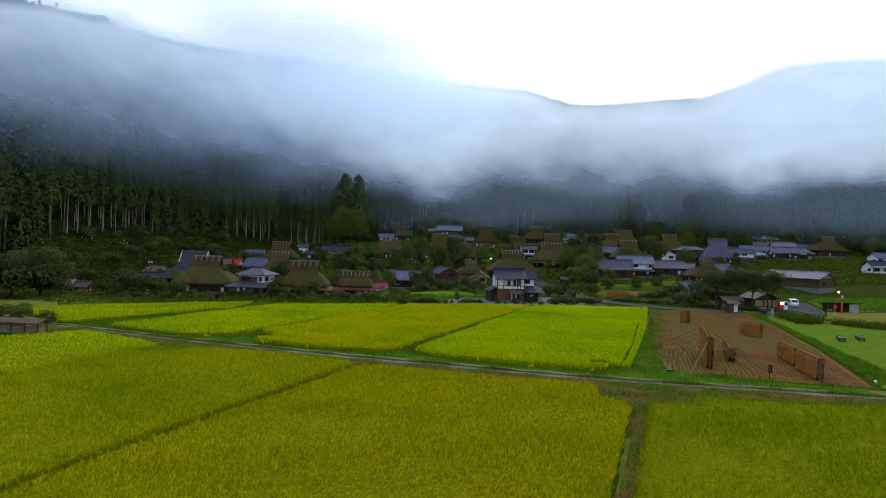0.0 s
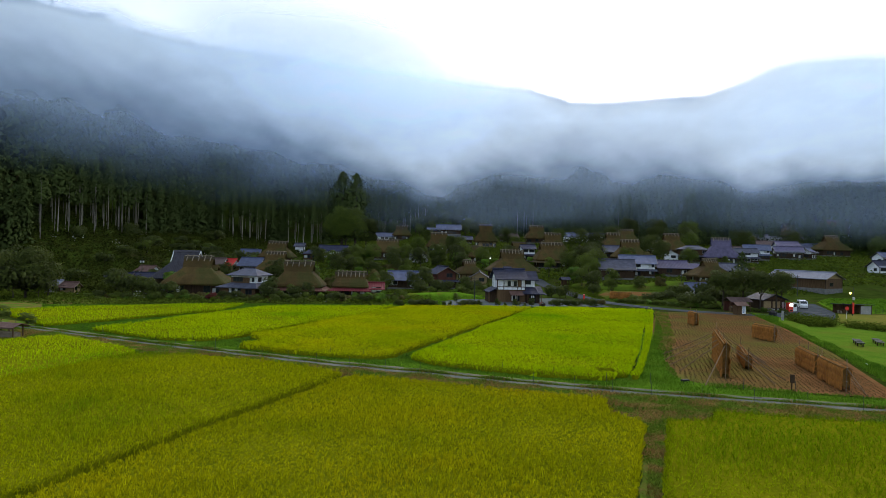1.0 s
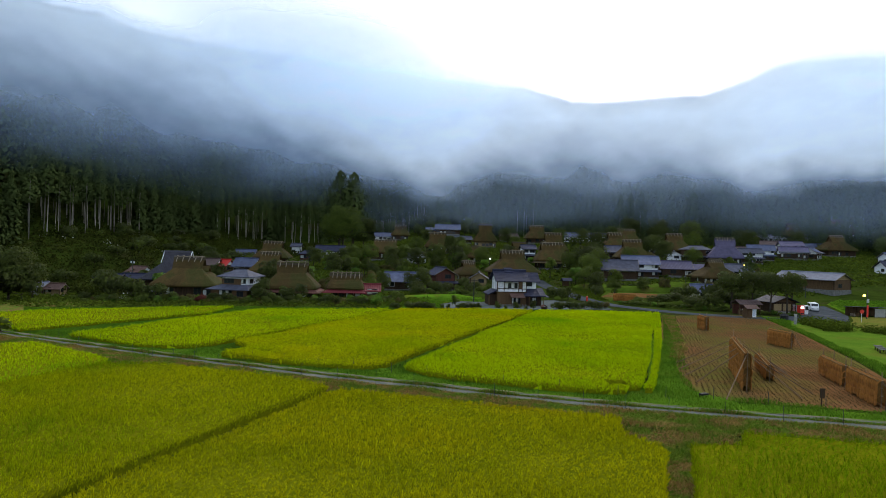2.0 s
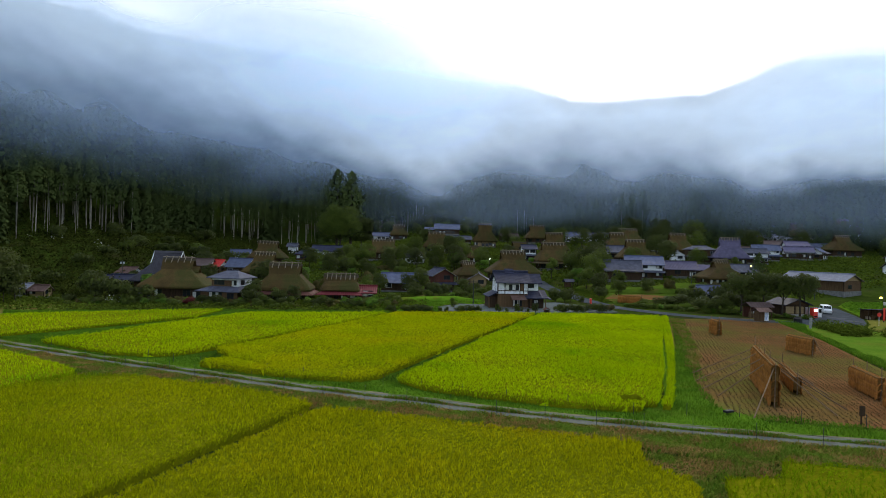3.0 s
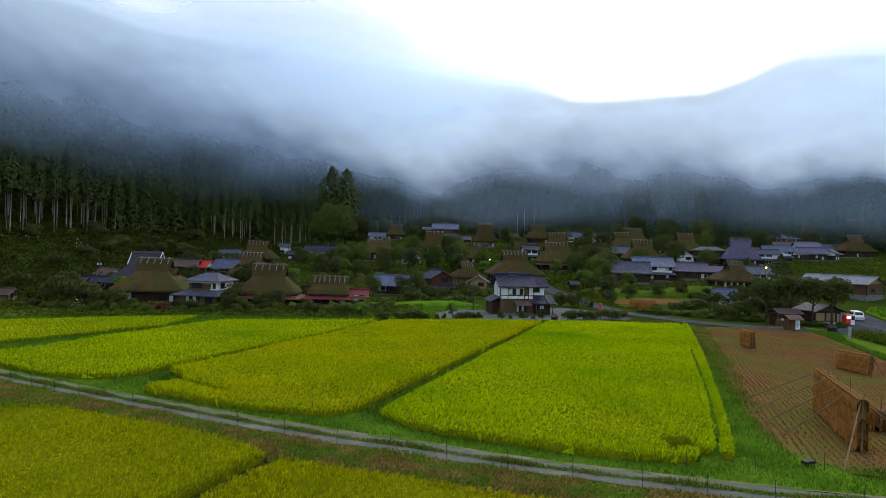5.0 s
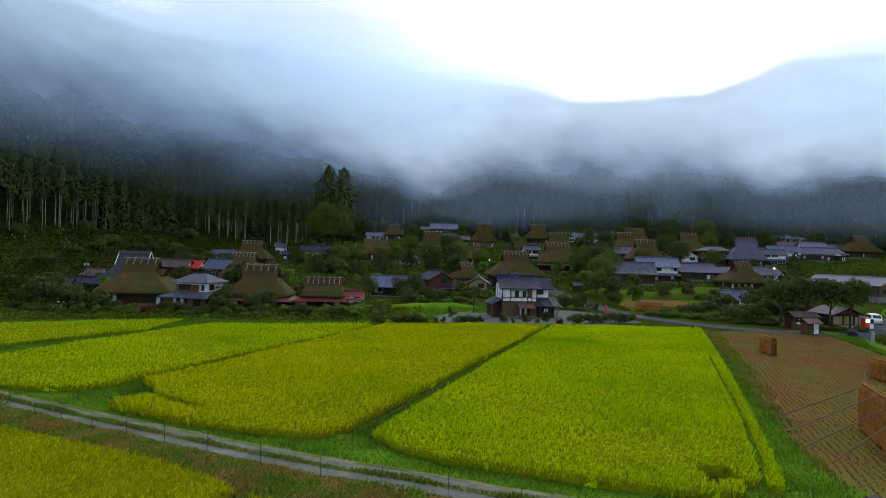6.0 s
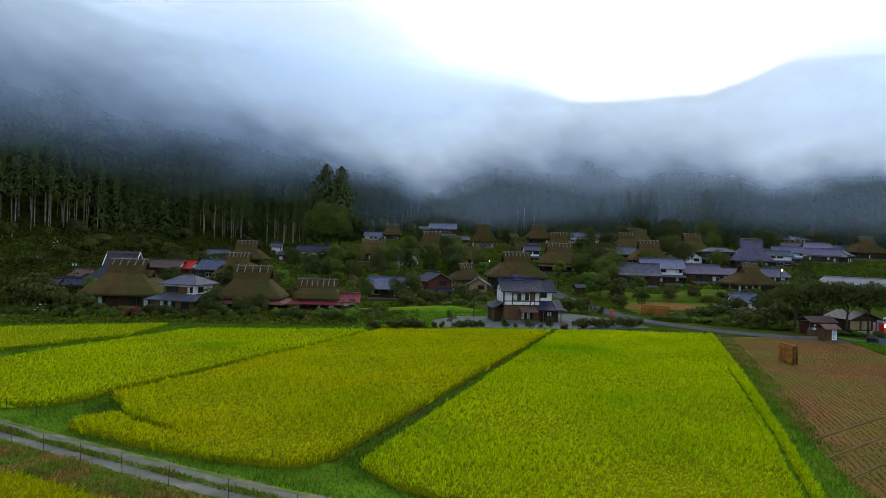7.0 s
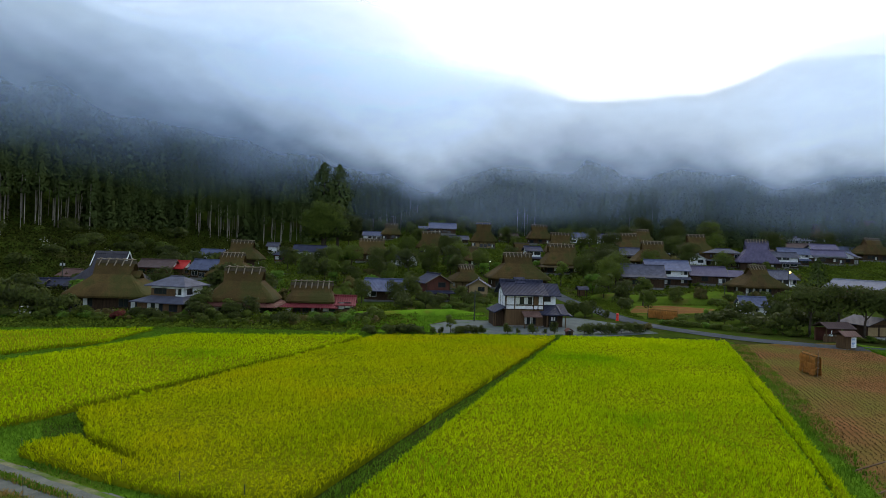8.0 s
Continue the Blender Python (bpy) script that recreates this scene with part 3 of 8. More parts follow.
def terrace(name, line, profile, material, label, seed):
    """A raised grass terrace: a bank that climbs from the line of its foot, uneven on top, and runs out into the slope behind."""
    rng = random.Random(seed)
    foot = []
    for (x0, y0), (x1, y1) in zip(line, line[1:]):
        n = max(2, int(math.hypot(x1 - x0, y1 - y0) / 1.2))
        foot += [(x0 + (x1 - x0) * i / n, y0 + (y1 - y0) * i / n) for i in range(n)]
    foot.append(line[-1])
    verts, faces = [], []
    n = len(profile)
    for i, (x, y) in enumerate(foot):
        (xa, ya), (xb, yb) = foot[max(i - 1, 0)], foot[min(i + 1, len(foot) - 1)]
        d = Vector((xb - xa, yb - ya)).normalized()
        ends = min(1, i / 4, (len(foot) - 1 - i) / 4)
        for back, up in profile:
            px, py = x - d.y * back, y + d.x * back
            verts.append((px, py, height(px, py) + 0.03 + (up + rng.uniform(-0.06, 0.06)) * ends if up else height(px, py) - 0.05))
        if i:
            k = (i - 1) * n
            faces += [(k + j, k + n + j, k + n + j + 1, k + j + 1) for j in range(n - 1)]
    ob = mesh_object(name, verts, faces, material, smooth=True)
    return tagged(ob, label, "grass bank", kind="structure")


YARD_FOOT = [(-14.0, 138.0), (-8.0, 138.4), (-3.0, 139.4), (4.5, 142.6), (12.6, 146.2)]
LANE_FOOT = [(40.5, 192.0), (42.6, 188.0), (46.0, 184.6), (50.0, 180.6), (55.0, 178.4), (61.0, 177.6), (68.0, 178.2), (76.0, 180.4), (84.0, 181.0)]
terrace("trim_1", YARD_FOOT, ((0, 0), (0.5, 0.4), (1.0, 0.7), (1.6, 0.8), (4.0, 0.75), (9.0, 0)), M_GRASS, "steep green bank of a garden terrace above the yard", 1)
terrace("trim_2", LANE_FOOT, ((0, 0), (0.8, 0.6), (1.6, 1.1), (2.4, 1.3), (6.0, 1.25), (15.0, 0)), M_ROUGH, "curving olive-green bank below the tiled houses", 2)
drape("field_4", [(-92, 130.5), (-80.5, 116.0), (-75.2, 119.0), (-70.4, 120.0), (-66.0, 128.0), (-72.0, 139.5)][::-1], 0.05, M_DRY, 4.0, "brown-green fallow strip behind the paddies", "fallow field")
ribbon("trim_3", [(59.0, 110.6), (52.9, 91.3), (50.0, 82.4), (46.6, 72.0)], 0.16, 0.085, M_GROUND, "narrow dark drain along the lawn", "drain", 0.05)

# ---- mist ----
M_MIST = bpy.data.materials.new("mist")
M_MIST.use_nodes = True
mt = M_MIST.node_tree
mt.nodes.clear()
m_out = mt.nodes.new("ShaderNodeOutputMaterial")
m_dif = mt.nodes.new("ShaderNodeBsdfDiffuse")
m_trl = mt.nodes.new("ShaderNodeBsdfTranslucent")
m_tone = mt.nodes.new("ShaderNodeValToRGB")                    # haze painted as colour: sheets bluer where thin, whiter where thick
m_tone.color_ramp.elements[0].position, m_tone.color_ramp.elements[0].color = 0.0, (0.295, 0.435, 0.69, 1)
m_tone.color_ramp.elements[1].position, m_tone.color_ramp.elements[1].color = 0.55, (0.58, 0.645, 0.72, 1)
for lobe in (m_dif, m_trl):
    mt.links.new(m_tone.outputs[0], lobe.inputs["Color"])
m_mixd = mt.nodes.new("ShaderNodeAddShader")
mt.links.new(m_dif.outputs[0], m_mixd.inputs[0])
mt.links.new(m_trl.outputs[0], m_mixd.inputs[1])
m_clear = mt.nodes.new("ShaderNodeBsdfTransparent")
m_mix = mt.nodes.new("ShaderNodeMixShader")
m_att = mt.nodes.new("ShaderNodeAttribute")
m_att.attribute_name = "mist_amount"
mt.links.new(m_att.outputs["Fac"], m_tone.inputs[0])
m_geo = mt.nodes.new("ShaderNodeNewGeometry")
m_map = mt.nodes.new("ShaderNodeMapping")
m_map.inputs["Scale"].default_value = (0.006, 0.006, 0.014)
mt.links.new(m_geo.outputs["Position"], m_map.inputs["Vector"])
m_noise = node(mt, "ShaderNodeTexNoise", Scale=1.0, Detail=5.0, Roughness=0.55)
mt.links.new(m_map.outputs[0], m_noise.inputs["Vector"])
m_mr = mt.nodes.new("ShaderNodeMapRange")
m_mr.inputs["From Min"].default_value, m_mr.inputs["From Max"].default_value = 0.25, 0.75
m_mr.inputs["To Min"].default_value, m_mr.inputs["To Max"].default_value = 0.82, 1.14
mt.links.new(m_noise.outputs["Fac"], m_mr.inputs["Value"])
m_mul = mt.nodes.new("ShaderNodeMath")
m_mul.operation = "MULTIPLY"
m_mul.use_clamp = True
mt.links.new(m_att.outputs["Fac"], m_mul.inputs[0])
mt.links.new(m_mr.outputs[0], m_mul.inputs[1])
mt.links.new(m_mul.outputs[0], m_mix.inputs[0])
mt.links.new(m_clear.outputs[0], m_mix.inputs[1])
mt.links.new(m_mixd.outputs[0], m_mix.inputs[2])
mt.links.new(m_mix.outputs[0], m_out.inputs["Surface"])

MIST_AZ = [-60, -34.7, -27, -18.3, -8.4, -3, 1.3, 7.4, 12.6, 17.6, 22.3, 25.2, 28.2, 31, 35, 38, 60]
MIST_HALF = [0.218, 0.206, 0.195, 0.168, 0.136, 0.112, 0.099, 0.120, 0.130, 0.134, 0.130, 0.120, 0.104, 0.103, 0.114, 0.12, 0.12]      # where it hides half of the slope
MIST_LOW = [0.12, 0.112, 0.093, 0.084, 0.076, 0.072, 0.059, 0.062, 0.065, 0.065, 0.067, 0.066, 0.071, 0.073, 0.080, 0.085, 0.09]      # its lowest shreds
MIST_MOST = [0.85, 0.87, 0.93, 0.97, 0.975, 0.97, 0.96, 0.93, 0.91, 0.90, 0.89, 0.88, 0.90, 0.93, 0.95, 0.96, 0.96]


def cloud_noise(u, v, seed, octaves=4):
    """Smooth noise about 0, in octaves."""
    total, amount = 0, 1.0
    rng = np.random.default_rng(seed)
    for _ in range(octaves):
        grid = rng.uniform(-1, 1, (128, 128))
        iu, iv = np.floor(u).astype(int), np.floor(v).astype(int)
        fu, fv = u - iu, v - iv
        fu, fv = fu * fu * (3 - 2 * fu), fv * fv * (3 - 2 * fv)
        a, b = grid[iu % 128, iv % 128], grid[(iu + 1) % 128, iv % 128]
        c, d = grid[iu % 128, (iv + 1) % 128], grid[(iu + 1) % 128, (iv + 1) % 128]
        total = total + amount * ((a * (1 - fu) + b * fu) * (1 - fv) + (c * (1 - fu) + d * fu) * fv)
        u, v, amount = u * 2.03 + 7.1, v * 2.03 + 3.7, amount * 0.5
    return total


def mist_bank(gap, seed, layers):
    """One of several veils of low cloud and painted haze that lie against the slope, gap metres from the forest's edge.
    """
    az = np.linspace(-58, 58, 261)
    el = np.linspace(0.0, 0.46, 131)
    A, E = np.meshgrid(az, el)
    edge = np.interp(np.linspace(-78, 78, 351), [-78, -60, -33, -18, -4, 10, 40, 78], [150, 170, 232, 312, 385, 385, 350, 350])
    edge = np.convolve(edge, np.ones(49) / 49, "same")[45:306]
    R = edge[None, :] + gap + 0 * A
    X, Y = R * np.sin(np.radians(A)), 20 + R * np.cos(np.radians(A))
    Z = 11.5 + E * R
    ids = np.arange(A.size).reshape(A.shape)
    q = np.stack([ids[:-1, :-1], ids[:-1, 1:], ids[1:, 1:], ids[1:, :-1]], -1).reshape(-1, 4)
    half, low, most = (np.interp(A, MIST_AZ, k) for k in (MIST_HALF, MIST_LOW, MIST_MOST))
    ragged = E + 0.011 * cloud_noise(A * 0.16, E * 14, 5, 3) + 0.009 * cloud_noise(A * 0.42 + E * 20, E * 30, seed, 4)
    u = np.maximum(0, (ragged - low) / (half - low) + 0.3) / 1.3
    hidden = 1 - np.exp(-0.69 * u ** 2.1)
    streak = cloud_noise(A * 0.22 - E * 16, E * 22 + A * 0.10, 31, 4)            # folds that run down to the east
    hidden = hidden * np.clip(most + 0.03 * streak, 0, 0.985)
    hidden = np.maximum(hidden, 0.15 * smooth(-12, 6, A) * smooth(0.0, 0.06, E))      # a thin blue haze over the foot, painted by the sheet's tint
    ridge = np.interp(A, RIDGE_AZ, RIDGE_EL)
    covered = np.maximum(smooth(-27, -17, A) * (1 - smooth(-12, 14, A)), 0.75 * smooth(28, 35, A))                       # where the cloud swallows the ridge
    crest = 1 - smooth(-0.006, 0.03, E - ridge)
    crest = np.maximum(0, crest)
    hidden = hidden * (1 - 0.13 * smooth(-0.03, 0, E - ridge) * smooth(9, 13, A) * (1 - smooth(26, 29, A)))
    hidden = hidden * (crest * (1 - covered) + covered * (1 - smooth(0.29, 0.45 - 0.08 * smooth(20, 30, A), E))) * (1 - smooth(48, 57, np.abs(A)))
    hidden = hidden * smooth(1, 14, Z - land(X, Y))
    dens = 1 - (1 - hidden) ** (1 / layers)
    q = q[dens.reshape(-1)[q].max(axis=1) > 0.004]              # only where there is any mist
    me = indexed_mesh("mist_bank", np.stack([X, Y, Z], -1).reshape(-1, 3), q, M_MIST)
    att = me.attributes.new("mist_amount", "FLOAT", "POINT")
    att.data.foreach_set("value", dens.reshape(-1).astype(np.float32))
    me.polygons.foreach_set("use_smooth", [True] * len(me.polygons))
    return tagged(new("mist_bank", me), "low white morning cloud lying against the mountain forest", "mist", "mist banks", "stuff")


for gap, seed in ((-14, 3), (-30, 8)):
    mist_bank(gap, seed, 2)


# ---- trees ----
def forest(name, places, protos, label, material, category="forest", tall=(22, 29), sink=0.0):
    rng = np.random.default_rng(77)
    out, bough = [], []
    pick = rng.integers(0, len(protos), len(places))
    turn = rng.uniform(0, 6.28, len(places))
    size = rng.uniform(tall[0], tall[1], len(places))
    fat = rng.uniform(0.85, 1.25, len(places))
    rounded = []
    for q in protos:                                   # each clump faces out and up from the stem
        c = q.mean(axis=1, keepdims=True) * np.array([1, 1, 0])
        c = c / (np.linalg.norm(c, axis=2, keepdims=True) + 0.01) + (0, 0, 0.75)
        f = np.cross(q[:, 1] - q[:, 0], q[:, 2] - q[:, 0])[:, None, :]
        f = f / (np.linalg.norm(f, axis=2, keepdims=True) + 1e-6)
        f = f * np.sign((f * c).sum(axis=2, keepdims=True))
        c = c / np.linalg.norm(c, axis=2, keepdims=True) + 0.15 * f
        rounded.append(np.repeat(c / np.linalg.norm(c, axis=2, keepdims=True), 4, axis=1))
    for (x, y), p, a, s, w in zip(places, pick, turn, size, fat):
        c, n = math.cos(a), math.sin(a)
        m = np.array([[c, -n, 0], [n, c, 0], [0, 0, 1]])
        out.append(protos[p] @ (m * np.array([w * s / 25, w * s / 25, s / 25])[:, None]).T + (x, y, height(x, y) - sink))
        bough.append(rounded[p] @ m.T)
    me = tri_mesh(name, np.concatenate(out), material)
    me.attributes.new("bough", "FLOAT_VECTOR", "POINT").data.foreach_set("vector", np.concatenate(bough).astype(np.float32).reshape(-1))
    return tagged(new(name, me), label, category, kind="stuff")


def clump_crown(seed, base, top, radius, n, size, blunt=2.2):
    """A cedar's crown as drooping clumps of needles over a blunt cone, as quads."""
    rng = np.random.default_rng(seed)
    f = rng.uniform(0, 1, n) ** 1.15
    prof = (1 - f ** blunt) ** 0.9 * (0.72 + 0.28 * np.minimum(1, f * 5))
    lump = 1 + 0.22 * np.sin(f * 17 + seed) + rng.normal(0, 0.1, n)
    r = radius * prof * lump * rng.uniform(0.55, 1.08, n)
    a = rng.uniform(0, 6.283, n)
    p = np.stack([r * np.cos(a), r * np.sin(a), base + (top - base) * f], -1)
    out = np.stack([np.cos(a), np.sin(a), np.full(n, 0.35)], -1) + rng.normal(0, 0.4, (n, 3))
    out /= np.linalg.norm(out, axis=1)[:, None]
    t = np.cross(out, (0, 0, 1.0) + rng.normal(0, 0.3, (n, 3)))
    t /= np.linalg.norm(t, axis=1)[:, None]
    d = np.cross(out, t)
    s = (size * rng.uniform(0.6, 1.35, n) * (0.55 + 0.45 * (1 - f)))[:, None]
    return np.stack([p - t * s * 0.75, p + d * s, p + t * s * 0.75, p - d * s * 0.8 + out * s * 0.3], 1)


EDGE_TREES = [clump_crown(k, 11.5, 25.0, 2.7, 620, 0.42, 1.8) for k in range(6)]
FULL_TREES = [clump_crown(10 + k, 1.0, 25.0, 3.8, 700, 0.56, 1.5) for k in range(6)]
SLOPE_TREES = [clump_crown(20 + k, 7.0, 25.0, 3.5, 120, 1.0, 1.6) for k in range(6)]
ROUND_TREES = [clump_crown(40 + k, 1.0, 25.0, 8.0, 800, 0.85, 2.4) for k in range(6)]
MID_TREES = [clump_crown(60 + k, 2.0, 25.0, 4.6, 34, 2.3, 1.6) for k in range(5)]
FAR_TREES = [clump_crown(30 + k, 1.0, 25.0, 7.5, 26, 4.6, 1.7) for k in range(5)]

frng = np.random.default_rng(12)


def wood_places(az0, az1, gap0, gap1, spacing):
    """Places between two distances behind the forest's edge."""
    out = []
    for gap in np.arange(gap0, gap1, spacing):
        az = az0
        while az < az1:
            r = float(np.interp(az, AZIMUTHS, FOREST_EDGE)) + gap + frng.uniform(-0.45, 0.45) * spacing
            a = radians(az)
            out.append((r * math.sin(a), 20 + r * math.cos(a)))
            az += math.degrees(spacing / r) * frng.uniform(0.75, 1.25)
    return out


open_edge = wood_places(-50, -36.5, 0, 18, 5.0) + wood_places(-34.2, -26, 0, 18, 4.0) + wood_places(-19.5, -15, 0, 18, 4.2) + wood_places(-13.5, -10, 0, 18, 4.2) + wood_places(-5, 0, 0, 18, 4.4) + wood_places(8.5, 10, 0, 10, 5) + wood_places(18, 20, 0, 10, 6)
dense_edge = wood_places(-36.5, -34.2, 0, 18, 4.8) + wood_places(-26, -19.5, 0, 18, 4.8) + wood_places(-15, -13.5, 0, 18, 5) + wood_places(-10, -5, 0, 18, 5)
forest("forest_edge", open_edge, EDGE_TREES, "dark tall cedar plantation with high crowns", M_NEEDLE)
forest("forest_border", dense_edge, FULL_TREES, "dark cedars with crowns down to the ground", M_NEEDLE, tall=(13, 25))
forest("forest_margin", [q for q in wood_places(0, 52, 0, 20, 5.8) if frng.uniform() < 0.6], ROUND_TREES, "mixed dark trees along the foot of the mountain", M_NEEDLE, tall=(9, 16))
forest("forest_conifers", wood_places(0, 52, 4, 22, 7.2), FULL_TREES, "dark pointed cedars along the foot of the mountain", M_NEEDLE, tall=(13, 24))
def behind_edge(q):
    """Metres that a place lies behind the forest's edge."""
    return math.hypot(q[0], q[1] - 20) - float(np.interp(math.degrees(math.atan2(q[0], q[1] - 20)), AZIMUTHS, FOREST_EDGE))


def below_ridge(q, margin):
    """Whether a place lies at least margin metres before the ridge."""
    return math.hypot(q[0], q[1] - 20) < float(np.interp(math.degrees(math.atan2(q[0], q[1] - 20)), RIDGE_AZ, RIDGE_R)) - margin


forest("forest_slope", [q for q in wood_places(-52, 52, 18, 270, 7.2) if frng.uniform() < 1.25 - behind_edge(q) / 200], SLOPE_TREES, "dense dark cedar forest climbing the slope", M_NEEDLE, tall=(17, 27))
forest("forest_middle", [q for q in wood_places(-54, 54, 60, 300, 8.8) if frng.uniform() < behind_edge(q) / 110] + [q for q in wood_places(-46, 46, 300, 520, 10.0) if below_ridge(q, 190)], MID_TREES, "dark cedar forest rising into the mist", M_NEEDLE, tall=(17, 27))
forest("forest_far", [q for q in wood_places(-50, 50, 510, 1000, 18.0) if below_ridge(q, 200)], [c[:20] for c in FAR_TREES], "misty cedar forest on the upper slopes", M_FARWOOD, tall=(15, 22))
ridge_places = []
for az in np.arange(-45, 45, 0.13):
    for k in range(3):
        a = radians(az + frng.uniform(-0.07, 0.07))
        r = float(np.interp(az, RIDGE_AZ, RIDGE_R)) - 12 + k * 8
        ridge_places.append((r * math.sin(a), 20 + r * math.cos(a)))
forest("forest_ridge", ridge_places, FAR_TREES, "misty wood along the mountain ridge", M_FARWOOD, tall=(5, 10), sink=2.0)

# straight pale stems under the crowns at the forest's edge
stems = []
for x, y in open_edge:
    z = height(x, y) - 0.3
    r = frng.uniform(0.11, 0.23)
    lx, ly = frng.normal(0, 0.25, 2)
    ring0 = [(x + r * math.cos(k * 1.2566), y + r * math.sin(k * 1.2566), z) for k in range(5)]
    ring1 = [(x + lx + 0.6 * r * math.cos(k * 1.2566), y + ly + 0.6 * r * math.sin(k * 1.2566), z + 17) for k in range(5)]
    stems += [(ring0[k], ring0[(k + 1) % 5], ring1[(k + 1) % 5], ring1[k]) for k in range(5)]
tagged(new("forest_stems", tri_mesh("forest_stems", np.array(stems), M_TRUNK)), "straight pale bare cedar stems at the forest's edge", "tree trunks", kind="stuff")


# ---- materials of the village ----
M_THATCH = surface("old_thatch", (0.043, 0.029, 0.010), (0.098, 0.063, 0.021), 0.35, 0.95, 9.0, 0.7, 0.06, single=0.18, grain=0.34, stretch=(1, 1, 0.35), patch=(0.048, 0.046, 0.012), patch_scale=0.22, patch_at=0.52)
M_THATCHCUT = surface("thatch_edge", (0.05, 0.038, 0.018), (0.11, 0.08, 0.04), 1.0, 0.95, 16.0, 0.6, 0.04)
M_RIDGEBARK = surface("ridge_bark", (0.028, 0.023, 0.014), (0.07, 0.055, 0.032), 1.2, 0.9, 12.0, 0.5, 0.03)
M_LOG = surface("weathered_log", (0.15, 0.12, 0.085), (0.28, 0.23, 0.165), 2.0, 0.85, 14.0, 0.4, 0.02, single=0.2)
M_TIMBER = surface("dark_timber", (0.028, 0.018, 0.011), (0.075, 0.045, 0.026), 1.1, 0.8, 14.0, 0.5, 0.02, single=0.2, stretch=(3, 3, 0.5))
M_BROWNWOOD = surface("brown_boards", (0.06, 0.035, 0.018), (0.14, 0.085, 0.042), 1.0, 0.8, 12.0, 0.5, 0.02, single=0.15, stretch=(4, 4, 0.4))
M_OCHRE = surface("ochre_plaster", (0.24, 0.17, 0.085), (0.34, 0.25, 0.13), 0.7, 0.9, 10.0, 0.3, 0.01, single=0.1)
M_PLASTER = surface("white_plaster", (0.66, 0.68, 0.70), (0.82, 0.84, 0.86), 0.6, 0.85, 9.0, 0.2, 0.01, single=0.06, patch=(0.42, 0.43, 0.44), patch_scale=0.5, patch_at=0.66)
M_REDWALL = surface("red_boards", (0.065, 0.026, 0.019), (0.12, 0.046, 0.032), 1.0, 0.8, 12.0, 0.4, 0.02, stretch=(4, 4, 0.5))
M_STONE = surface("foundation_stone", (0.10, 0.10, 0.095), (0.2, 0.2, 0.19), 1.4, 0.9, 9.0, 0.6, 0.05)
M_POST = surface("fence_post", (0.03, 0.035, 0.03), (0.07, 0.075, 0.065), 3.0, 0.7, 20.0, 0.2, 0.01)
M_PAPER = surface("shoji_paper", (0.45, 0.47, 0.45), (0.62, 0.63, 0.60), 2.0, 0.8, 12.0, 0.0)
M_FRAME = surface("window_frame", (0.03, 0.024, 0.02), (0.06, 0.05, 0.042), 3.0, 0.6, 20.0, 0.0)
M_ALU = surface("aluminium", (0.45, 0.46, 0.48), (0.6, 0.61, 0.63), 3.0, 0.4, 20.0, 0.0, metallic=0.6)
M_RED = surface("red_enamel", (0.62, 0.035, 0.02), (0.75, 0.05, 0.03), 2.0, 0.4, 20.0, 0.0)
M_WHITE = surface("white_enamel", (0.68, 0.70, 0.72), (0.8, 0.81, 0.82), 2.0, 0.45, 20.0, 0.0)
M_BLACK = surface("black_plastic", (0.012, 0.012, 0.013), (0.03, 0.03, 0.032), 2.0, 0.6, 20.0, 0.0)
M_RUBBER = surface("rubber", (0.015, 0.015, 0.015), (0.03, 0.03, 0.03), 3.0, 0.9, 20.0, 0.0)
M_CONCRETE = surface("concrete", (0.24, 0.24, 0.23), (0.38, 0.38, 0.36), 1.2, 0.9, 14.0, 0.3, 0.01)
M_POLE = surface("bamboo_pole", (0.13, 0.085, 0.05), (0.26, 0.17, 0.10), 2.0, 0.8, 12.0, 0.3, 0.01, single=0.25)
M_PALE = surface("pale_timber", (0.38, 0.36, 0.32), (0.58, 0.55, 0.50), 1.5, 0.85, 10.0, 0.3, 0.01)
M_SHEAF = surface("drying_rice_sheaves", (0.235, 0.098, 0.022), (0.355, 0.150, 0.034), 1.2, 0.9, 9.0, 0.4, 0.05, island=0.16, stretch=(1, 1, 0.4))
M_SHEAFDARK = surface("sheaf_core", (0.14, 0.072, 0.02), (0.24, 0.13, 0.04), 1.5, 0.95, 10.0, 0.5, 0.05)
M_BLUE = surface("blue_paint", (0.10, 0.22, 0.5), (0.14, 0.3, 0.6), 2.0, 0.5, 20.0, 0.0)


def ribbed(name, dark, light, pitch, rough, metallic=0.0, strength=0.4, single=0.15, along="X"):
    """Roofing with ribs across the slope and courses up it."""
    m = surface(name, dark, light, 0.8, rough, 7.0, 0.25, 0.02, single=single, metallic=metallic)
    t = m.node_tree
    bsdf = t.nodes["Principled BSDF"]
    co = t.nodes.new("ShaderNodeTexCoord")
    ribs = node(t, "ShaderNodeTexWave", Scale=1.0)
    ribs.bands_direction = along
    mp = t.nodes.new("ShaderNodeMapping")
    k = 2 * math.pi / (20 * pitch)
    mp.inputs["Scale"].default_value = (k, k, k)
    t.links.new(co.outputs["Object"], mp.inputs["Vector"])
    t.links.new(mp.outputs[0], ribs.inputs["Vector"])
    bp = node(t, "ShaderNodeBump", Strength=strength, Distance=pitch * 0.3)
    t.links.new(ribs.outputs["Fac"], bp.inputs["Height"])
    old = bsdf.inputs["Normal"].links[0].from_socket
    t.links.new(old, bp.inputs["Normal"])
    t.links.new(bp.outputs[0], bsdf.inputs["Normal"])
    return m


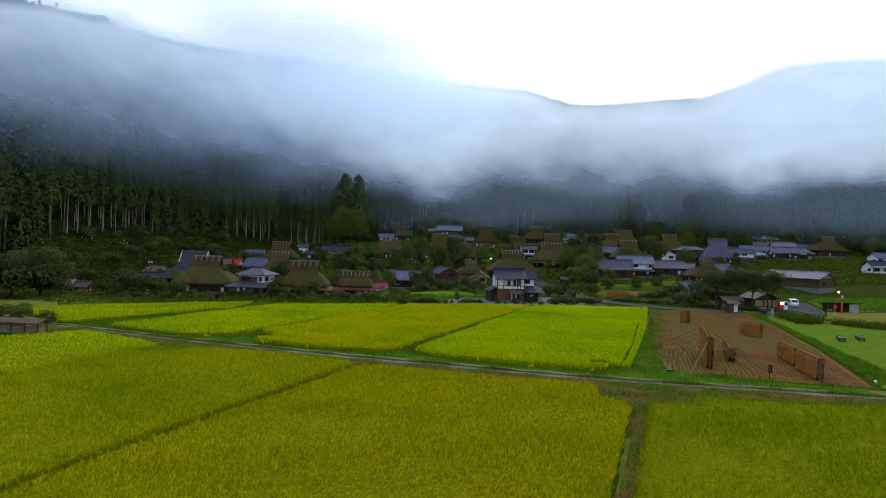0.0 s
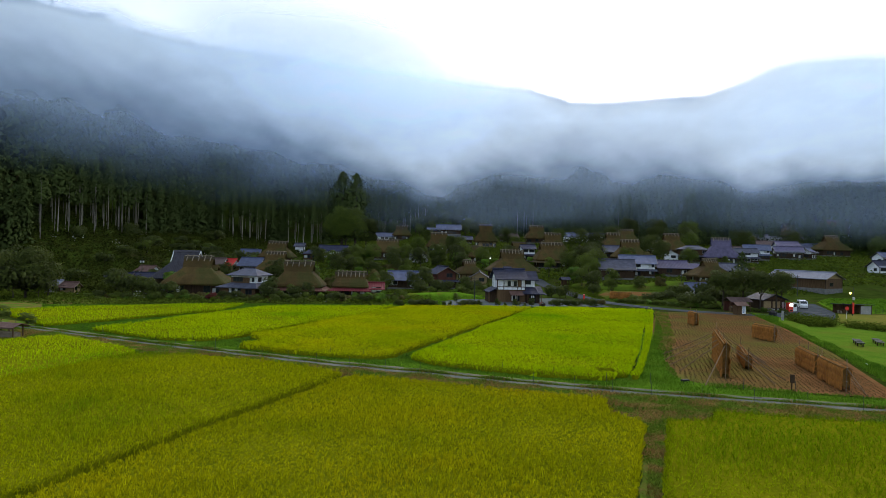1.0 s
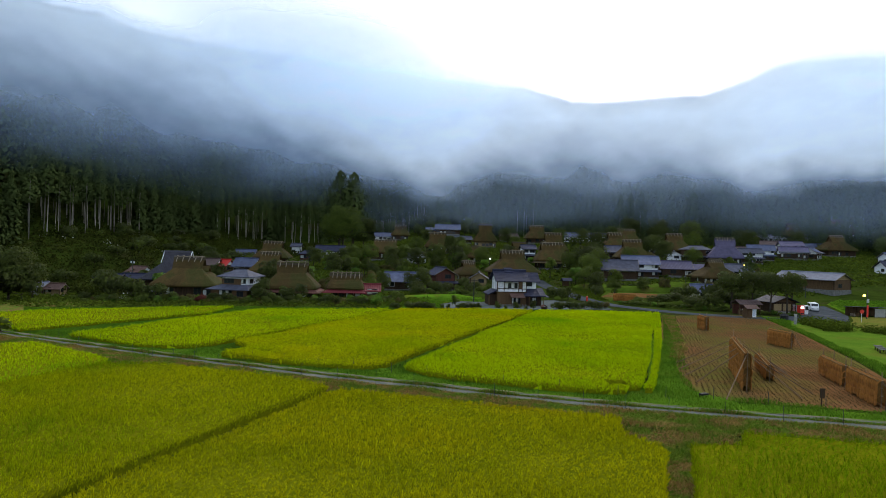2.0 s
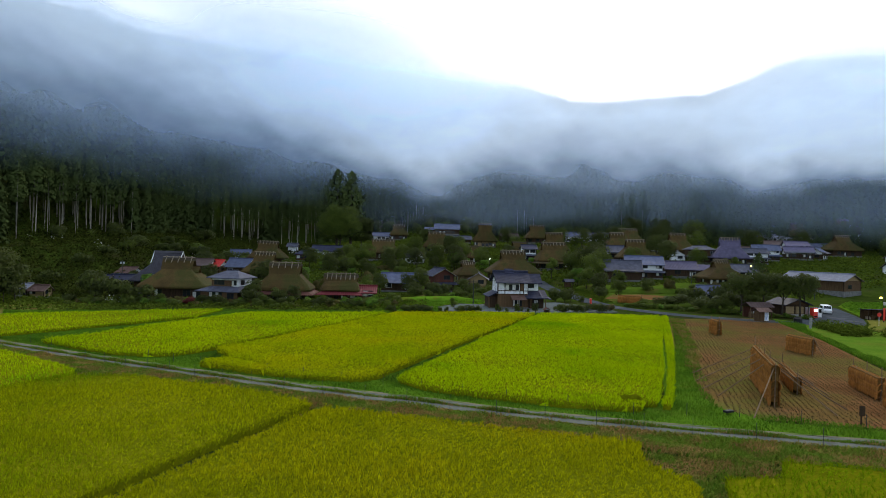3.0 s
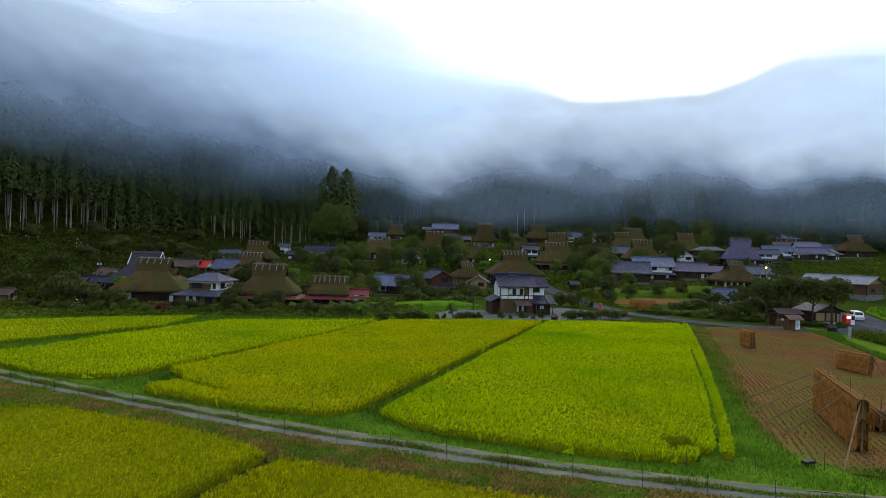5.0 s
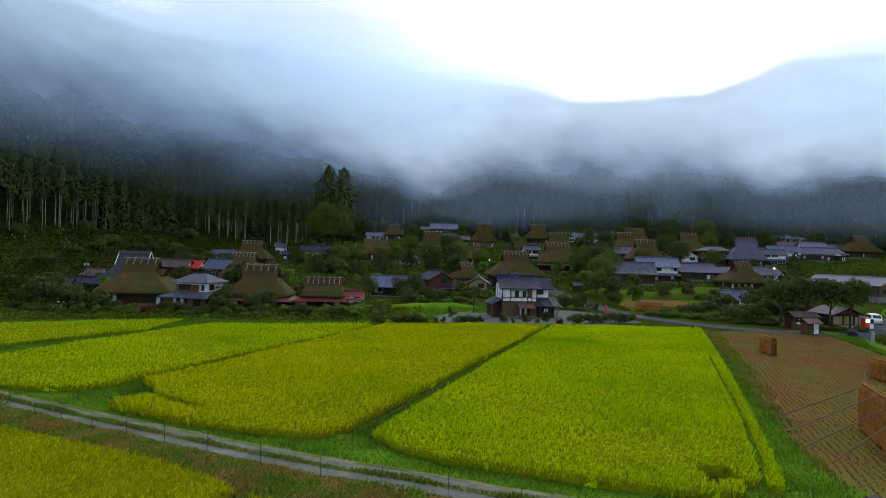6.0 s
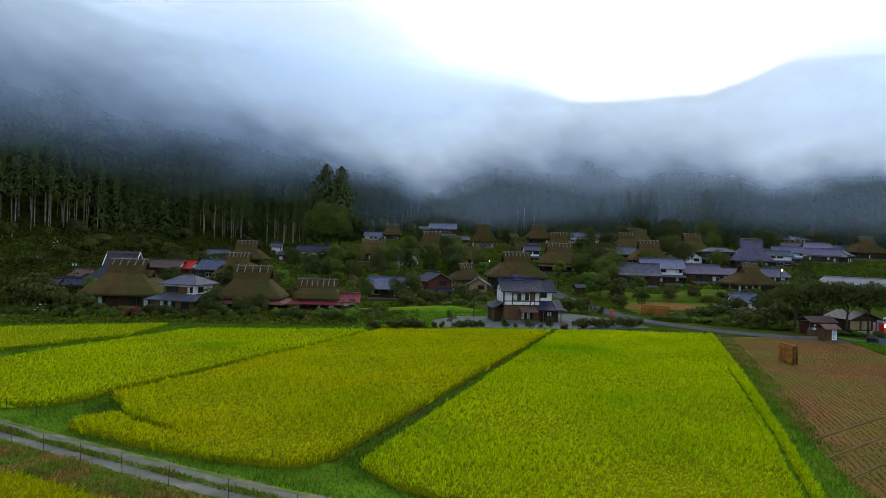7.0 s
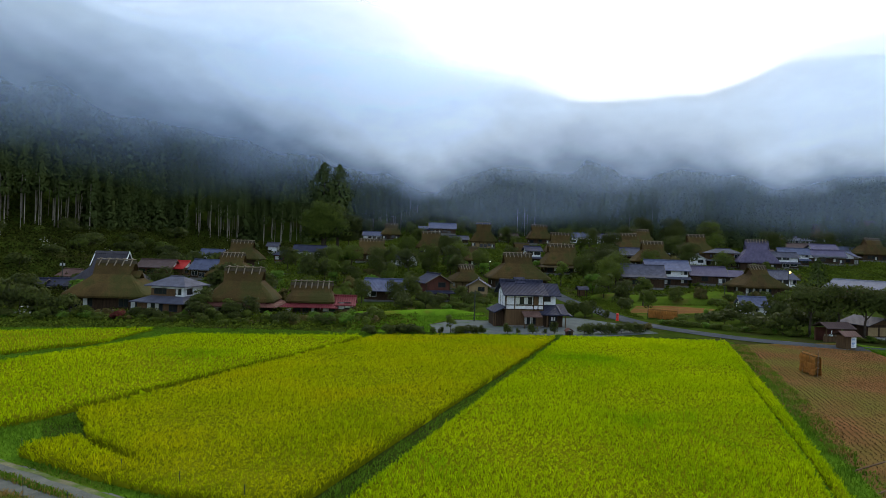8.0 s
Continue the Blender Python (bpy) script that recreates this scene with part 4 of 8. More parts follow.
M_TILE = ribbed("grey_kawara_tile", (0.038, 0.040, 0.058), (0.092, 0.096, 0.132), 0.30, 0.60)
M_TILEBLUE = ribbed("blue_grey_tile", (0.049, 0.058, 0.102), (0.113, 0.131, 0.210), 0.30, 0.60)
M_TILEDARK = ribbed("black_tile", (0.016, 0.018, 0.034), (0.040, 0.043, 0.078), 0.30, 0.60)
M_TILEBROWN = ribbed("brown_tile", (0.054, 0.036, 0.034), (0.108, 0.072, 0.067), 0.30, 0.60)
M_METALDARK = ribbed("dark_metal_roof", (0.028, 0.027, 0.033), (0.058, 0.055, 0.066), 0.45, 0.60)
M_METALPURPLE = ribbed("mauve_metal_roof", (0.064, 0.056, 0.098), (0.118, 0.104, 0.168), 0.45, 0.60)
M_PENTRED = ribbed("brown_red_pent", (0.085, 0.035, 0.028), (0.14, 0.06, 0.045), 0.40, 0.7)
M_METALRED = ribbed("red_metal_roof", (0.10, 0.018, 0.022), (0.17, 0.032, 0.036), 0.40, 0.62)
M_METALBRIGHT = ribbed("bright_red_roof", (0.38, 0.02, 0.016), (0.50, 0.035, 0.03), 0.40, 0.62)
M_METALGREY = ribbed("grey_tin_roof", (0.138, 0.144, 0.184), (0.241, 0.246, 0.298), 0.30, 0.60)
M_METALRUST = ribbed("rusty_tin_roof", (0.075, 0.04, 0.032), (0.14, 0.085, 0.07), 0.30, 0.7)

M_GLASS = bpy.data.materials.new("window_glass")
M_GLASS.use_nodes = True
gb = M_GLASS.node_tree.nodes["Principled BSDF"]
gb.inputs["Base Color"].default_value = (0.02, 0.024, 0.028, 1)
gb.inputs["Roughness"].default_value = 0.08
gb.inputs["Specular IOR Level"].default_value = 0.6


def lamp_material(name, colour, strength):
    m = bpy.data.materials.new(name)
    m.use_nodes = True
    b = m.node_tree.nodes["Principled BSDF"]
    b.inputs["Base Color"].default_value = (*colour, 1)
    b.inputs["Emission Color"].default_value = (*colour, 1)
    b.inputs["Emission Strength"].default_value = strength
    return m


M_LAMPYELLOW = lamp_material("amber_lamp", (1.0, 0.72, 0.12), 6.0)
M_LAMPWHITE = lamp_material("white_lamp", (1.0, 0.95, 0.82), 5.0)
M_LAMPORANGE = lamp_material("orange_lamp", (1.0, 0.5, 0.15), 5.0)


# ---- parts of houses ----
def window(parent, x, z, w, h, y, panes=2, paper=False, frame_mat=None, axis=0):
    """A framed window set into a wall whose outer face is at y (axis 0) or at x = y (axis 1)."""
    fm = frame_mat or M_FRAME

    def boxed(bm, a0, a1, d0, d1, z0, z1):
        if axis == 0:
            bm_box(bm, a0, a1, d0, d1, z0, z1)
        else:
            bm_box(bm, d0, d1, a0, a1, z0, z1)
    s = -1 if axis == 0 else (1 if y > 0 else -1)
    t = 0.07
    lo, hi = (y - 0.05, y + 0.06) if s < 0 else (y - 0.06, y + 0.05)
    # one frame with an opening for each pane
    across = [x - w / 2, x - w / 2 + t]
    for i in range(1, panes):
        across += [x - w / 2 + w * i / panes - 0.03, x - w / 2 + w * i / panes + 0.03]
    across += [x + w / 2 - t, x + w / 2]
    upward = [z, z + t, z + h - t, z + h]
    out = lo if s < 0 else hi
    bm = bmesh.new()
    grid = [[bm.verts.new((a, out, c) if axis == 0 else (out, a, c)) for c in upward] for a in across]
    solid = [bm.faces.new((grid[i][k], grid[i + 1][k], grid[i + 1][k + 1], grid[i][k + 1])) for i in range(len(across) - 1) for k in range(3) if k != 1 or i % 2 == 0]
    back = bmesh.ops.extrude_face_region(bm, geom=solid)["geom"]
    bmesh.ops.translate(bm, verts=[v for v in back if isinstance(v, bmesh.types.BMVert)], vec=(0, hi - lo, 0) if axis == 0 else ((lo - hi if s > 0 else hi - lo), 0, 0))
    bmesh.ops.recalc_face_normals(bm, faces=bm.faces[:])
    win = part("window", bm, fm, parent)
    for i in range(panes):
        bm = bmesh.new()
        a, b = x - w / 2 + w * i / panes + 0.03, x - w / 2 + w * (i + 1) / panes - 0.03
        boxed(bm, a, b, y - 0.02, y + 0.02, z + t * 0.6, z + h - t * 0.6)
        part("pane", bm, M_PAPER if paper and i % 2 == 0 else M_GLASS, win)
    return win


def gable_roof_bm(L, D, z0, rise, thick=0.16, sag=0.0):
    """A pitched roof with its ridge along x; eaves at z0."""
    bm = bmesh.new()
    n = 5
    rows = []
    for k in range(-n, n + 1):
        f = abs(k) / n
        y = D / 2 * k / n
        z = z0 + rise * (1 - f) - sag * math.sin(math.pi * f)
        rows.append((y, z))
    top = [[bm.verts.new((sx * L / 2, y, z + thick)) for y, z in rows] for sx in (-1, 1)]
    low = [[bm.verts.new((sx * (L / 2 - 0.02), y, z)) for y, z in rows] for sx in (-1, 1)]
    m = len(rows)
    for i in range(m - 1):
        bm.faces.new((top[0][i], top[1][i], top[1][i + 1], top[0][i + 1]))
        bm.faces.new((low[0][i + 1], low[1][i + 1], low[1][i], low[0][i]))
        bm.faces.new((top[0][i], top[0][i + 1], low[0][i + 1], low[0][i]))
        bm.faces.new((top[1][i + 1], top[1][i], low[1][i], low[1][i + 1]))
    for i in (0, m - 1):
        bm.faces.new((top[0][i], low[0][i], low[1][i], top[1][i]))
    return bm


def slope_bm(x0, x1, y_low, y_high, z_low, z_high, thick=0.12):
    """A single roof slope."""
    bm = bmesh.new()
    v = [(x0, y_low, z_low), (x1, y_low, z_low), (x1, y_high, z_high), (x0, y_high, z_high)]
    v += [(a, b, c + thick) for a, b, c in v]
    bm_faces(bm, v, [(3, 2, 1, 0), (4, 5, 6, 7), (0, 1, 5, 4), (1, 2, 6, 5), (2, 3, 7, 6), (3, 0, 4, 7)])
    return bm


def hip_bm(L, D, z0, rise, ridge, thick=0.15):
    bm = bmesh.new()
    a, b, r = L / 2, D / 2, ridge / 2
    low = [(-a, -b, z0), (a, -b, z0), (a, b, z0), (-a, b, z0)]
    v = low + [(x, y, z + thick) for x, y, z in low] + [(-r, 0, z0 + rise + thick), (r, 0, z0 + rise + thick)]
    bm_faces(bm, v, [(3, 2, 1, 0), (0, 1, 5, 4), (1, 2, 6, 5), (2, 3, 7, 6), (3, 0, 4, 7), (4, 5, 9, 8), (5, 6, 9), (6, 7, 8, 9), (7, 4, 8)])
    return bm


def ring(L, D, z, corner, n=6):
    """A rounded rectangle."""
    out = []
    for cx, cy, a0 in ((1, 1, 0), (-1, 1, 90), (-1, -1, 180), (1, -1, 270)):
        for i in range(n):
            a = radians(a0 + 90 * i / (n - 1))
            out.append((cx * (L / 2 - corner) + corner * math.cos(a), cy * (D / 2 - corner) + corner * math.sin(a), z))
    return out


def foundation(parent, L, D, down=1.8):
    bm = bmesh.new()
    bm_box(bm, -L / 2 - 0.15, L / 2 + 0.15, -D / 2 - 0.15, D / 2 + 0.15, -down, 0.3, 0.04)
    return part("foundation", bm, M_STONE, parent)


def thatched_house(label, L, D, wall=2.5, rise=5.6, ridge=6.5, beams=6, skirt=None, roof_mat=None, wall_mat=None, lit=False, metal=False, logs=True, seed=1, cap=None, dormer=False, trim=None):
    """A farmhouse with a steep hipped roof that ends in small gables, its ridge weighted with crossed logs; ridge along x."""
    rng = random.Random(seed)
    house = thing("thatched_house" if not metal else "farmhouse", label, "house", "village houses")
    wl, wd = L - 2.6, D - 2.6
    foundation(house, wl, wd)
    bm = bmesh.new()
    bm_box(bm, -wl / 2, wl / 2, -wd / 2, wd / 2, 0.25, wall + 1.2)
    part("wall", bm, wall_mat or M_TIMBER, house)
    bays = max(4, int(wl / 1.9))
    for i in range(bays + 1):
        bm = bmesh.new()
        x = -wl / 2 + wl * i / bays
        bm_box(bm, x - 0.08, x + 0.08, -wd / 2 - 0.07, -wd / 2 - 0.003, 0.28, wall + 0.5)
        part("post", bm, M_TIMBER, house)
    for i in range(bays):
        x = -wl / 2 + wl * (i + 0.5) / bays
        if rng.random() < 0.62:
            window(house, x, 0.9 if rng.random() < 0.5 else 0.45, wl / bays - 0.35, 1.5, -wd / 2, 2, rng.random() < 0.6)
    for sx in (-1, 1):
        window(house, 0, 0.9, 1.8, 1.2, sx * wl / 2, 2, True, axis=1)
    if lit:
        bm = bmesh.new()
        bmesh.ops.create_icosphere(bm, subdivisions=1, radius=0.2, matrix=Matrix.Translation((wl * 0.12 - 1, -wd / 2 - 0.3, 1.9)))
        part("lamp", bm, lit, house, "lit lamp under the eaves")
    # roof
    zs = wall + rise * 0.63
    gl, gd = ridge + 0.9, D * 0.40
    levels = [(L - 1.4, D - 1.4, wall + 0.15, 0.9), (L - 0.2, D - 0.2, wall - 0.12, 1.0), (L, D, wall + 0.16, 1.0), (L - 0.35, D - 0.35, wall + 0.55, 1.0)]
    for f in (0.3, 0.55, 0.78, 1.0):
        flare = f ** 0.93
        levels.append((L + (gl - L) * flare, D + (gd - D) * flare, wall + 0.55 + (zs - wall - 0.55) * f, 1.0 - 0.75 * f))
    bm = bmesh.new()
    rings = []
    for a, b, z, c in levels:
        rings.append([bm.verts.new((x + rng.uniform(-0.05, 0.05), y + rng.uniform(-0.05, 0.05), zz + rng.uniform(-0.05, 0.05))) for x, y, zz in ring(a, b, z, c)])
    for r0, r1 in zip(rings, rings[1:]):
        n = len(r0)
        for i in range(n):
            bm.faces.new((r0[i], r0[(i + 1) % n], r1[(i + 1) % n], r1[i]))
    bm.faces.new(rings[0])
    bm.faces.new(rings[-1])
    part("roof", bm, roof_mat or M_THATCH, house)
    zr = wall + rise
    bm = bmesh.new()
    e, h = gl / 2 + 0.15, gd / 2 + 0.12
    v = [(-e, -h, zs - 0.25), (e, -h, zs - 0.25), (e, h, zs - 0.25), (-e, h, zs - 0.25), (-e - 0.25, -0.22, zr), (e + 0.25, -0.22, zr), (e + 0.25, 0.22, zr), (-e - 0.25, 0.22, zr),
         (-e + 0.6, -h + 0.45, zs - 0.25), (e - 0.6, -h + 0.45, zs - 0.25), (e - 0.6, h - 0.45, zs - 0.25), (-e + 0.6, h - 0.45, zs - 0.25), (-e + 0.5, 0, zr - 0.55), (e - 0.5, 0, zr - 0.55)]
    bm_faces(bm, v, [(0, 1, 5, 4), (2, 3, 7, 6), (4, 5, 6, 7), (0, 4, 12, 8), (4, 7, 12), (7, 3, 11, 12), (1, 9, 13, 5), (5, 13, 6), (6, 13, 10, 2), (8, 12, 13, 9), (11, 10, 13, 12)])
    part("upper_roof", bm, roof_mat or M_THATCH, house)
    for sx in (-1, 1):
        bm = bmesh.new()
        x = sx * (e - 0.45)
        v = [(x, -h + 0.45, zs - 0.2), (x, h - 0.45, zs - 0.2), (x, 0, zr - 0.5)]
        v += [(a - sx * 0.1, b, c) for a, b, c in v]
        bm_faces(bm, v, [(0, 1, 2), (5, 4, 3), (0, 3, 4, 1), (1, 4, 5, 2), (2, 5, 3, 0)])
        part("gable_panel", bm, M_BROWNWOOD if not metal or trim else M_PLASTER, house)
        if metal:
            bm = bmesh.new()
            for sy in (-1, 1):
                bm_bar(bm, (sx * (e + 0.28), sy * (h + 0.1), zs - 0.2), (sx * (e + 0.33), 0, zr + 0.1), 0.11, 4)
            part("bargeboard", bm, trim or M_WHITE, house, "" if trim else "white painted bargeboard")
    bm = bmesh.new()
    v = [(-e - 0.3, -0.62, zr - 0.32), (e + 0.3, -0.62, zr - 0.32), (e + 0.3, 0.62, zr - 0.32), (-e - 0.3, 0.62, zr - 0.32), (-e - 0.3, 0, zr + 0.24), (e + 0.3, 0, zr + 0.24)]
    bm_faces(bm, v, [(3, 2, 1, 0), (0, 1, 5, 4), (2, 3, 4, 5), (0, 4, 3), (1, 2, 5)])
    part("ridge_cap", bm, cap or (M_RIDGEBARK if not metal else M_METALDARK), house)
    if logs:
        for i in range(beams):
            x = -e + 0.5 + (2 * e - 1.0) * i / (beams - 1)
            bm = bmesh.new()
            for sy in (-1, 1):
                bm_bar(bm, (x + rng.uniform(-0.06, 0.06), sy * 1.05, zr - 0.72), (x + rng.uniform(-0.06, 0.06), -sy * 0.34, zr + 0.62), 0.11, 5)
            part("ridge_log", bm, M_LOG, house)
        bm = bmesh.new()
        bm_bar(bm, (-e - 0.2, 0, zr + 0.44), (e + 0.2, 0, zr + 0.44), 0.09, 6)
        part("ridge_pole", bm, M_LOG, house)
    if dormer:
        b2 = gable_roof_bm(2.6, 2.4, zs - 0.75, 1.15, 0.3)
        bmesh.ops.translate(b2, verts=b2.verts[:], vec=(e + 0.1, -0.3, 0))
        part("dormer_roof", b2, M_THATCH, house)
    if skirt:
        bm = bmesh.new()
        o0, o1 = (L + 1.3, D + 1.3, wall - 0.75), (L - 2.4, D - 2.4, wall + 0.25)
        lo = [(sx * o0[0] / 2, sy * o0[1] / 2, o0[2]) for sx, sy in ((-1, -1), (1, -1), (1, 1), (-1, 1))]
        up = [(sx * o1[0] / 2, sy * o1[1] / 2, o1[2]) for sx, sy in ((-1, -1), (1, -1), (1, 1), (-1, 1))]
        v = lo + up + [(a, b, c - 0.1) for a, b, c in lo]
        bm_faces(bm, v, [(i, (i + 1) % 4, 4 + (i + 1) % 4, 4 + i) for i in range(4)] + [(8 + i, 8 + (i + 1) % 4, (i + 1) % 4, i) for i in range(4)] + [(11, 10, 9, 8)])
        part("pent_roof", bm, skirt, house)
    return house


def tiled_house(label, L, D, storeys=1, wall=2.6, rise=1.9, roof=None, lower=None, upper=None, pent=None, hip=False, shed=None, seed=1, front_gable=False, name="house", paper=True):
    """A timber house with a tiled or tin roof; ridge along x."""
    rng = random.Random(seed)
    roof = roof or M_TILE
    house = thing(name, label, "house" if name == "house" else name.replace("_", " "), "village houses" if name == "house" else "")
    foundation(house, L, D)
    top = wall * storeys
    bm = bmesh.new()
    bm_box(bm, -L / 2, L / 2, -D / 2, D / 2, 0.25, wall)
    part("wall", bm, lower or M_TIMBER, house)
    if storeys > 1:
        bm = bmesh.new()
        bm_box(bm, -L / 2 + 0.05, L / 2 - 0.05, -D / 2 + 0.05, D / 2 - 0.05, wall, top)
        part("upper_wall", bm, upper or M_PLASTER, house)
    over = 0.75
    if hip:
        part("roof", hip_bm(L + 2 * over, D + 2 * over, top - 0.05, rise, max(1.0, L - D * 0.55)), roof, house)
        bm = bmesh.new()
        r = max(1.0, L - D * 0.55) / 2
        bm_box(bm, -r - 0.15, r + 0.15, -0.16, 0.16, top + rise - 0.05, top + rise + 0.32, 0.05)
        part("ridge_cap", bm, roof, house)
    else:
        slope = rise / (D / 2)
        part("roof", gable_roof_bm(L + 1.3, D + 2 * over, top - slope * over, rise + slope * over, 0.16, 0.06), roof, house)
        for sx in (-1, 1):
            bm = bmesh.new()
            x = sx * (L / 2 - 0.06)
            v = [(x, -D / 2 + 0.06, top), (x, D / 2 - 0.06, top), (x, 0, top + rise - 0.12)]
            v += [(a - sx * 0.12, b, c) for a, b, c in v]
            bm_faces(bm, v, [(0, 1, 2), (5, 4, 3), (0, 3, 4, 1), (1, 4, 5, 2), (2, 5, 3, 0)])
            part("gable_panel", bm, upper or (M_PLASTER if roof not in (M_METALGREY, M_METALRUST) else lower or M_BROWNWOOD), house)
        bm = bmesh.new()
        bm_box(bm, -L / 2 - 0.68, L / 2 + 0.68, -0.17, 0.17, top + rise + 0.02, top + rise + 0.4, 0.06)
        part("ridge_cap", bm, roof, house)
    for s in range(storeys):
        bays = max(2, int(L / 2.1))
        for i in range(bays):
            x = -L / 2 + L * (i + 0.5) / bays
            if rng.random() < 0.75 and name != "barn":
                window(house, x, wall * s + (0.5 if s == 0 and rng.random() < 0.4 else 0.95), L / bays - 0.45, 1.25, -D / 2 + (0.05 if s else 0), 2, paper and rng.random() < 0.45, M_ALU if rng.random() < 0.3 else None)
        for sx in (-1, 1):
            window(house, -D * 0.15, wall * s + 0.95, min(1.8, D * 0.35), 1.1, sx * (L / 2 - (0.05 if s else 0)), 2, False, axis=1)
    if storeys == 1 and (lower or M_TIMBER) in (M_TIMBER, M_BROWNWOOD) and seed % 4 and paper:
        bm = bmesh.new()
        bm_box(bm, -L / 2 - 0.02, L / 2 + 0.02, -D / 2 - 0.025, -D / 2 + 0.02, wall - 0.62, wall - 0.16)
        part("plaster_band", bm, M_PLASTER, house, "white plaster band under the eaves")
        for sx in (-1, 1):
            bm = bmesh.new()
            bm_box(bm, sx * L / 2 - 0.025, sx * L / 2 + 0.025, -D / 2 + 0.1, D / 2 - 0.1, wall - 0.75, wall - 0.02)
            part("side_plaster", bm, M_PLASTER, house)
    if not hip and roof is not M_METALRED:
        for sx in (-1, 1):
            bm = bmesh.new()
            for sy in (-1, 1):
                bm_bar(bm, (sx * (L / 2 + 0.67), sy * (D / 2 + over), top - rise / (D / 2) * over + 0.02), (sx * (L / 2 + 0.67), 0, top + rise + 0.05), 0.07, 4)
            part("bargeboard", bm, M_LOG, house, "weathered bargeboard")
    for i in range(4):
        bm = bmesh.new()
        sx, sy = (-1, 1)[i % 2], (-1, 1)[i // 2]
        bm_box(bm, sx * (L / 2) - 0.09, sx * (L / 2) + 0.09, sy * D / 2 - 0.09, sy * D / 2 + 0.09, 0.27, top - 0.02)
        part("corner_post", bm, M_TIMBER, house)
    if pent:
        part("pent_roof", slope_bm(-L / 2 - 0.6, L / 2 + 0.6, -D / 2 - 1.25, -D / 2 - 0.01, wall - 0.35, wall + 0.22), pent, house)
        if storeys > 1:
            for sx in (-1, 1):
                bm = bmesh.new()
                x0, x1 = sx * (L / 2 + 0.01), sx * (L / 2 + 1.1)
                v = [(x1, -D / 2 - 0.6, wall - 0.32), (x1, D / 2 + 0.3, wall - 0.32), (x0, D / 2 + 0.3, wall + 0.2), (x0, -D / 2 - 0.6, wall + 0.2)]
                v += [(a, b, c + 0.12) for a, b, c in v]
                bm_faces(bm, v, [(3, 2, 1, 0), (4, 5, 6, 7), (0, 1, 5, 4), (1, 2, 6, 5), (2, 3, 7, 6), (3, 0, 4, 7)])
                part("side_roof", bm, pent, house)
    if shed:
        # a lower wing beside the house: (side, length, depth, height)
        side, sl, sd, sh = shed
        x0 = L / 2 if side > 0 else -L / 2 - sl
        bm = bmesh.new()
        bm_box(bm, x0 + 0.02, x0 + sl - 0.02, -sd / 2, sd / 2, -0.6, sh)
        part("wing_wall", bm, lower or M_TIMBER, house)
        b2 = gable_roof_bm(sl + 0.5, sd + 1.2, sh - 0.3, sd * 0.28 + 0.3, 0.14, 0.03)
        bmesh.ops.translate(b2, verts=b2.verts[:], vec=(x0 + sl / 2, 0, 0))
        part("wing_roof", b2, roof, house)
        window(house, x0 + sl / 2, 0.6, sl * 0.5, sh - 1.2, -sd / 2, 2, True)
    return house


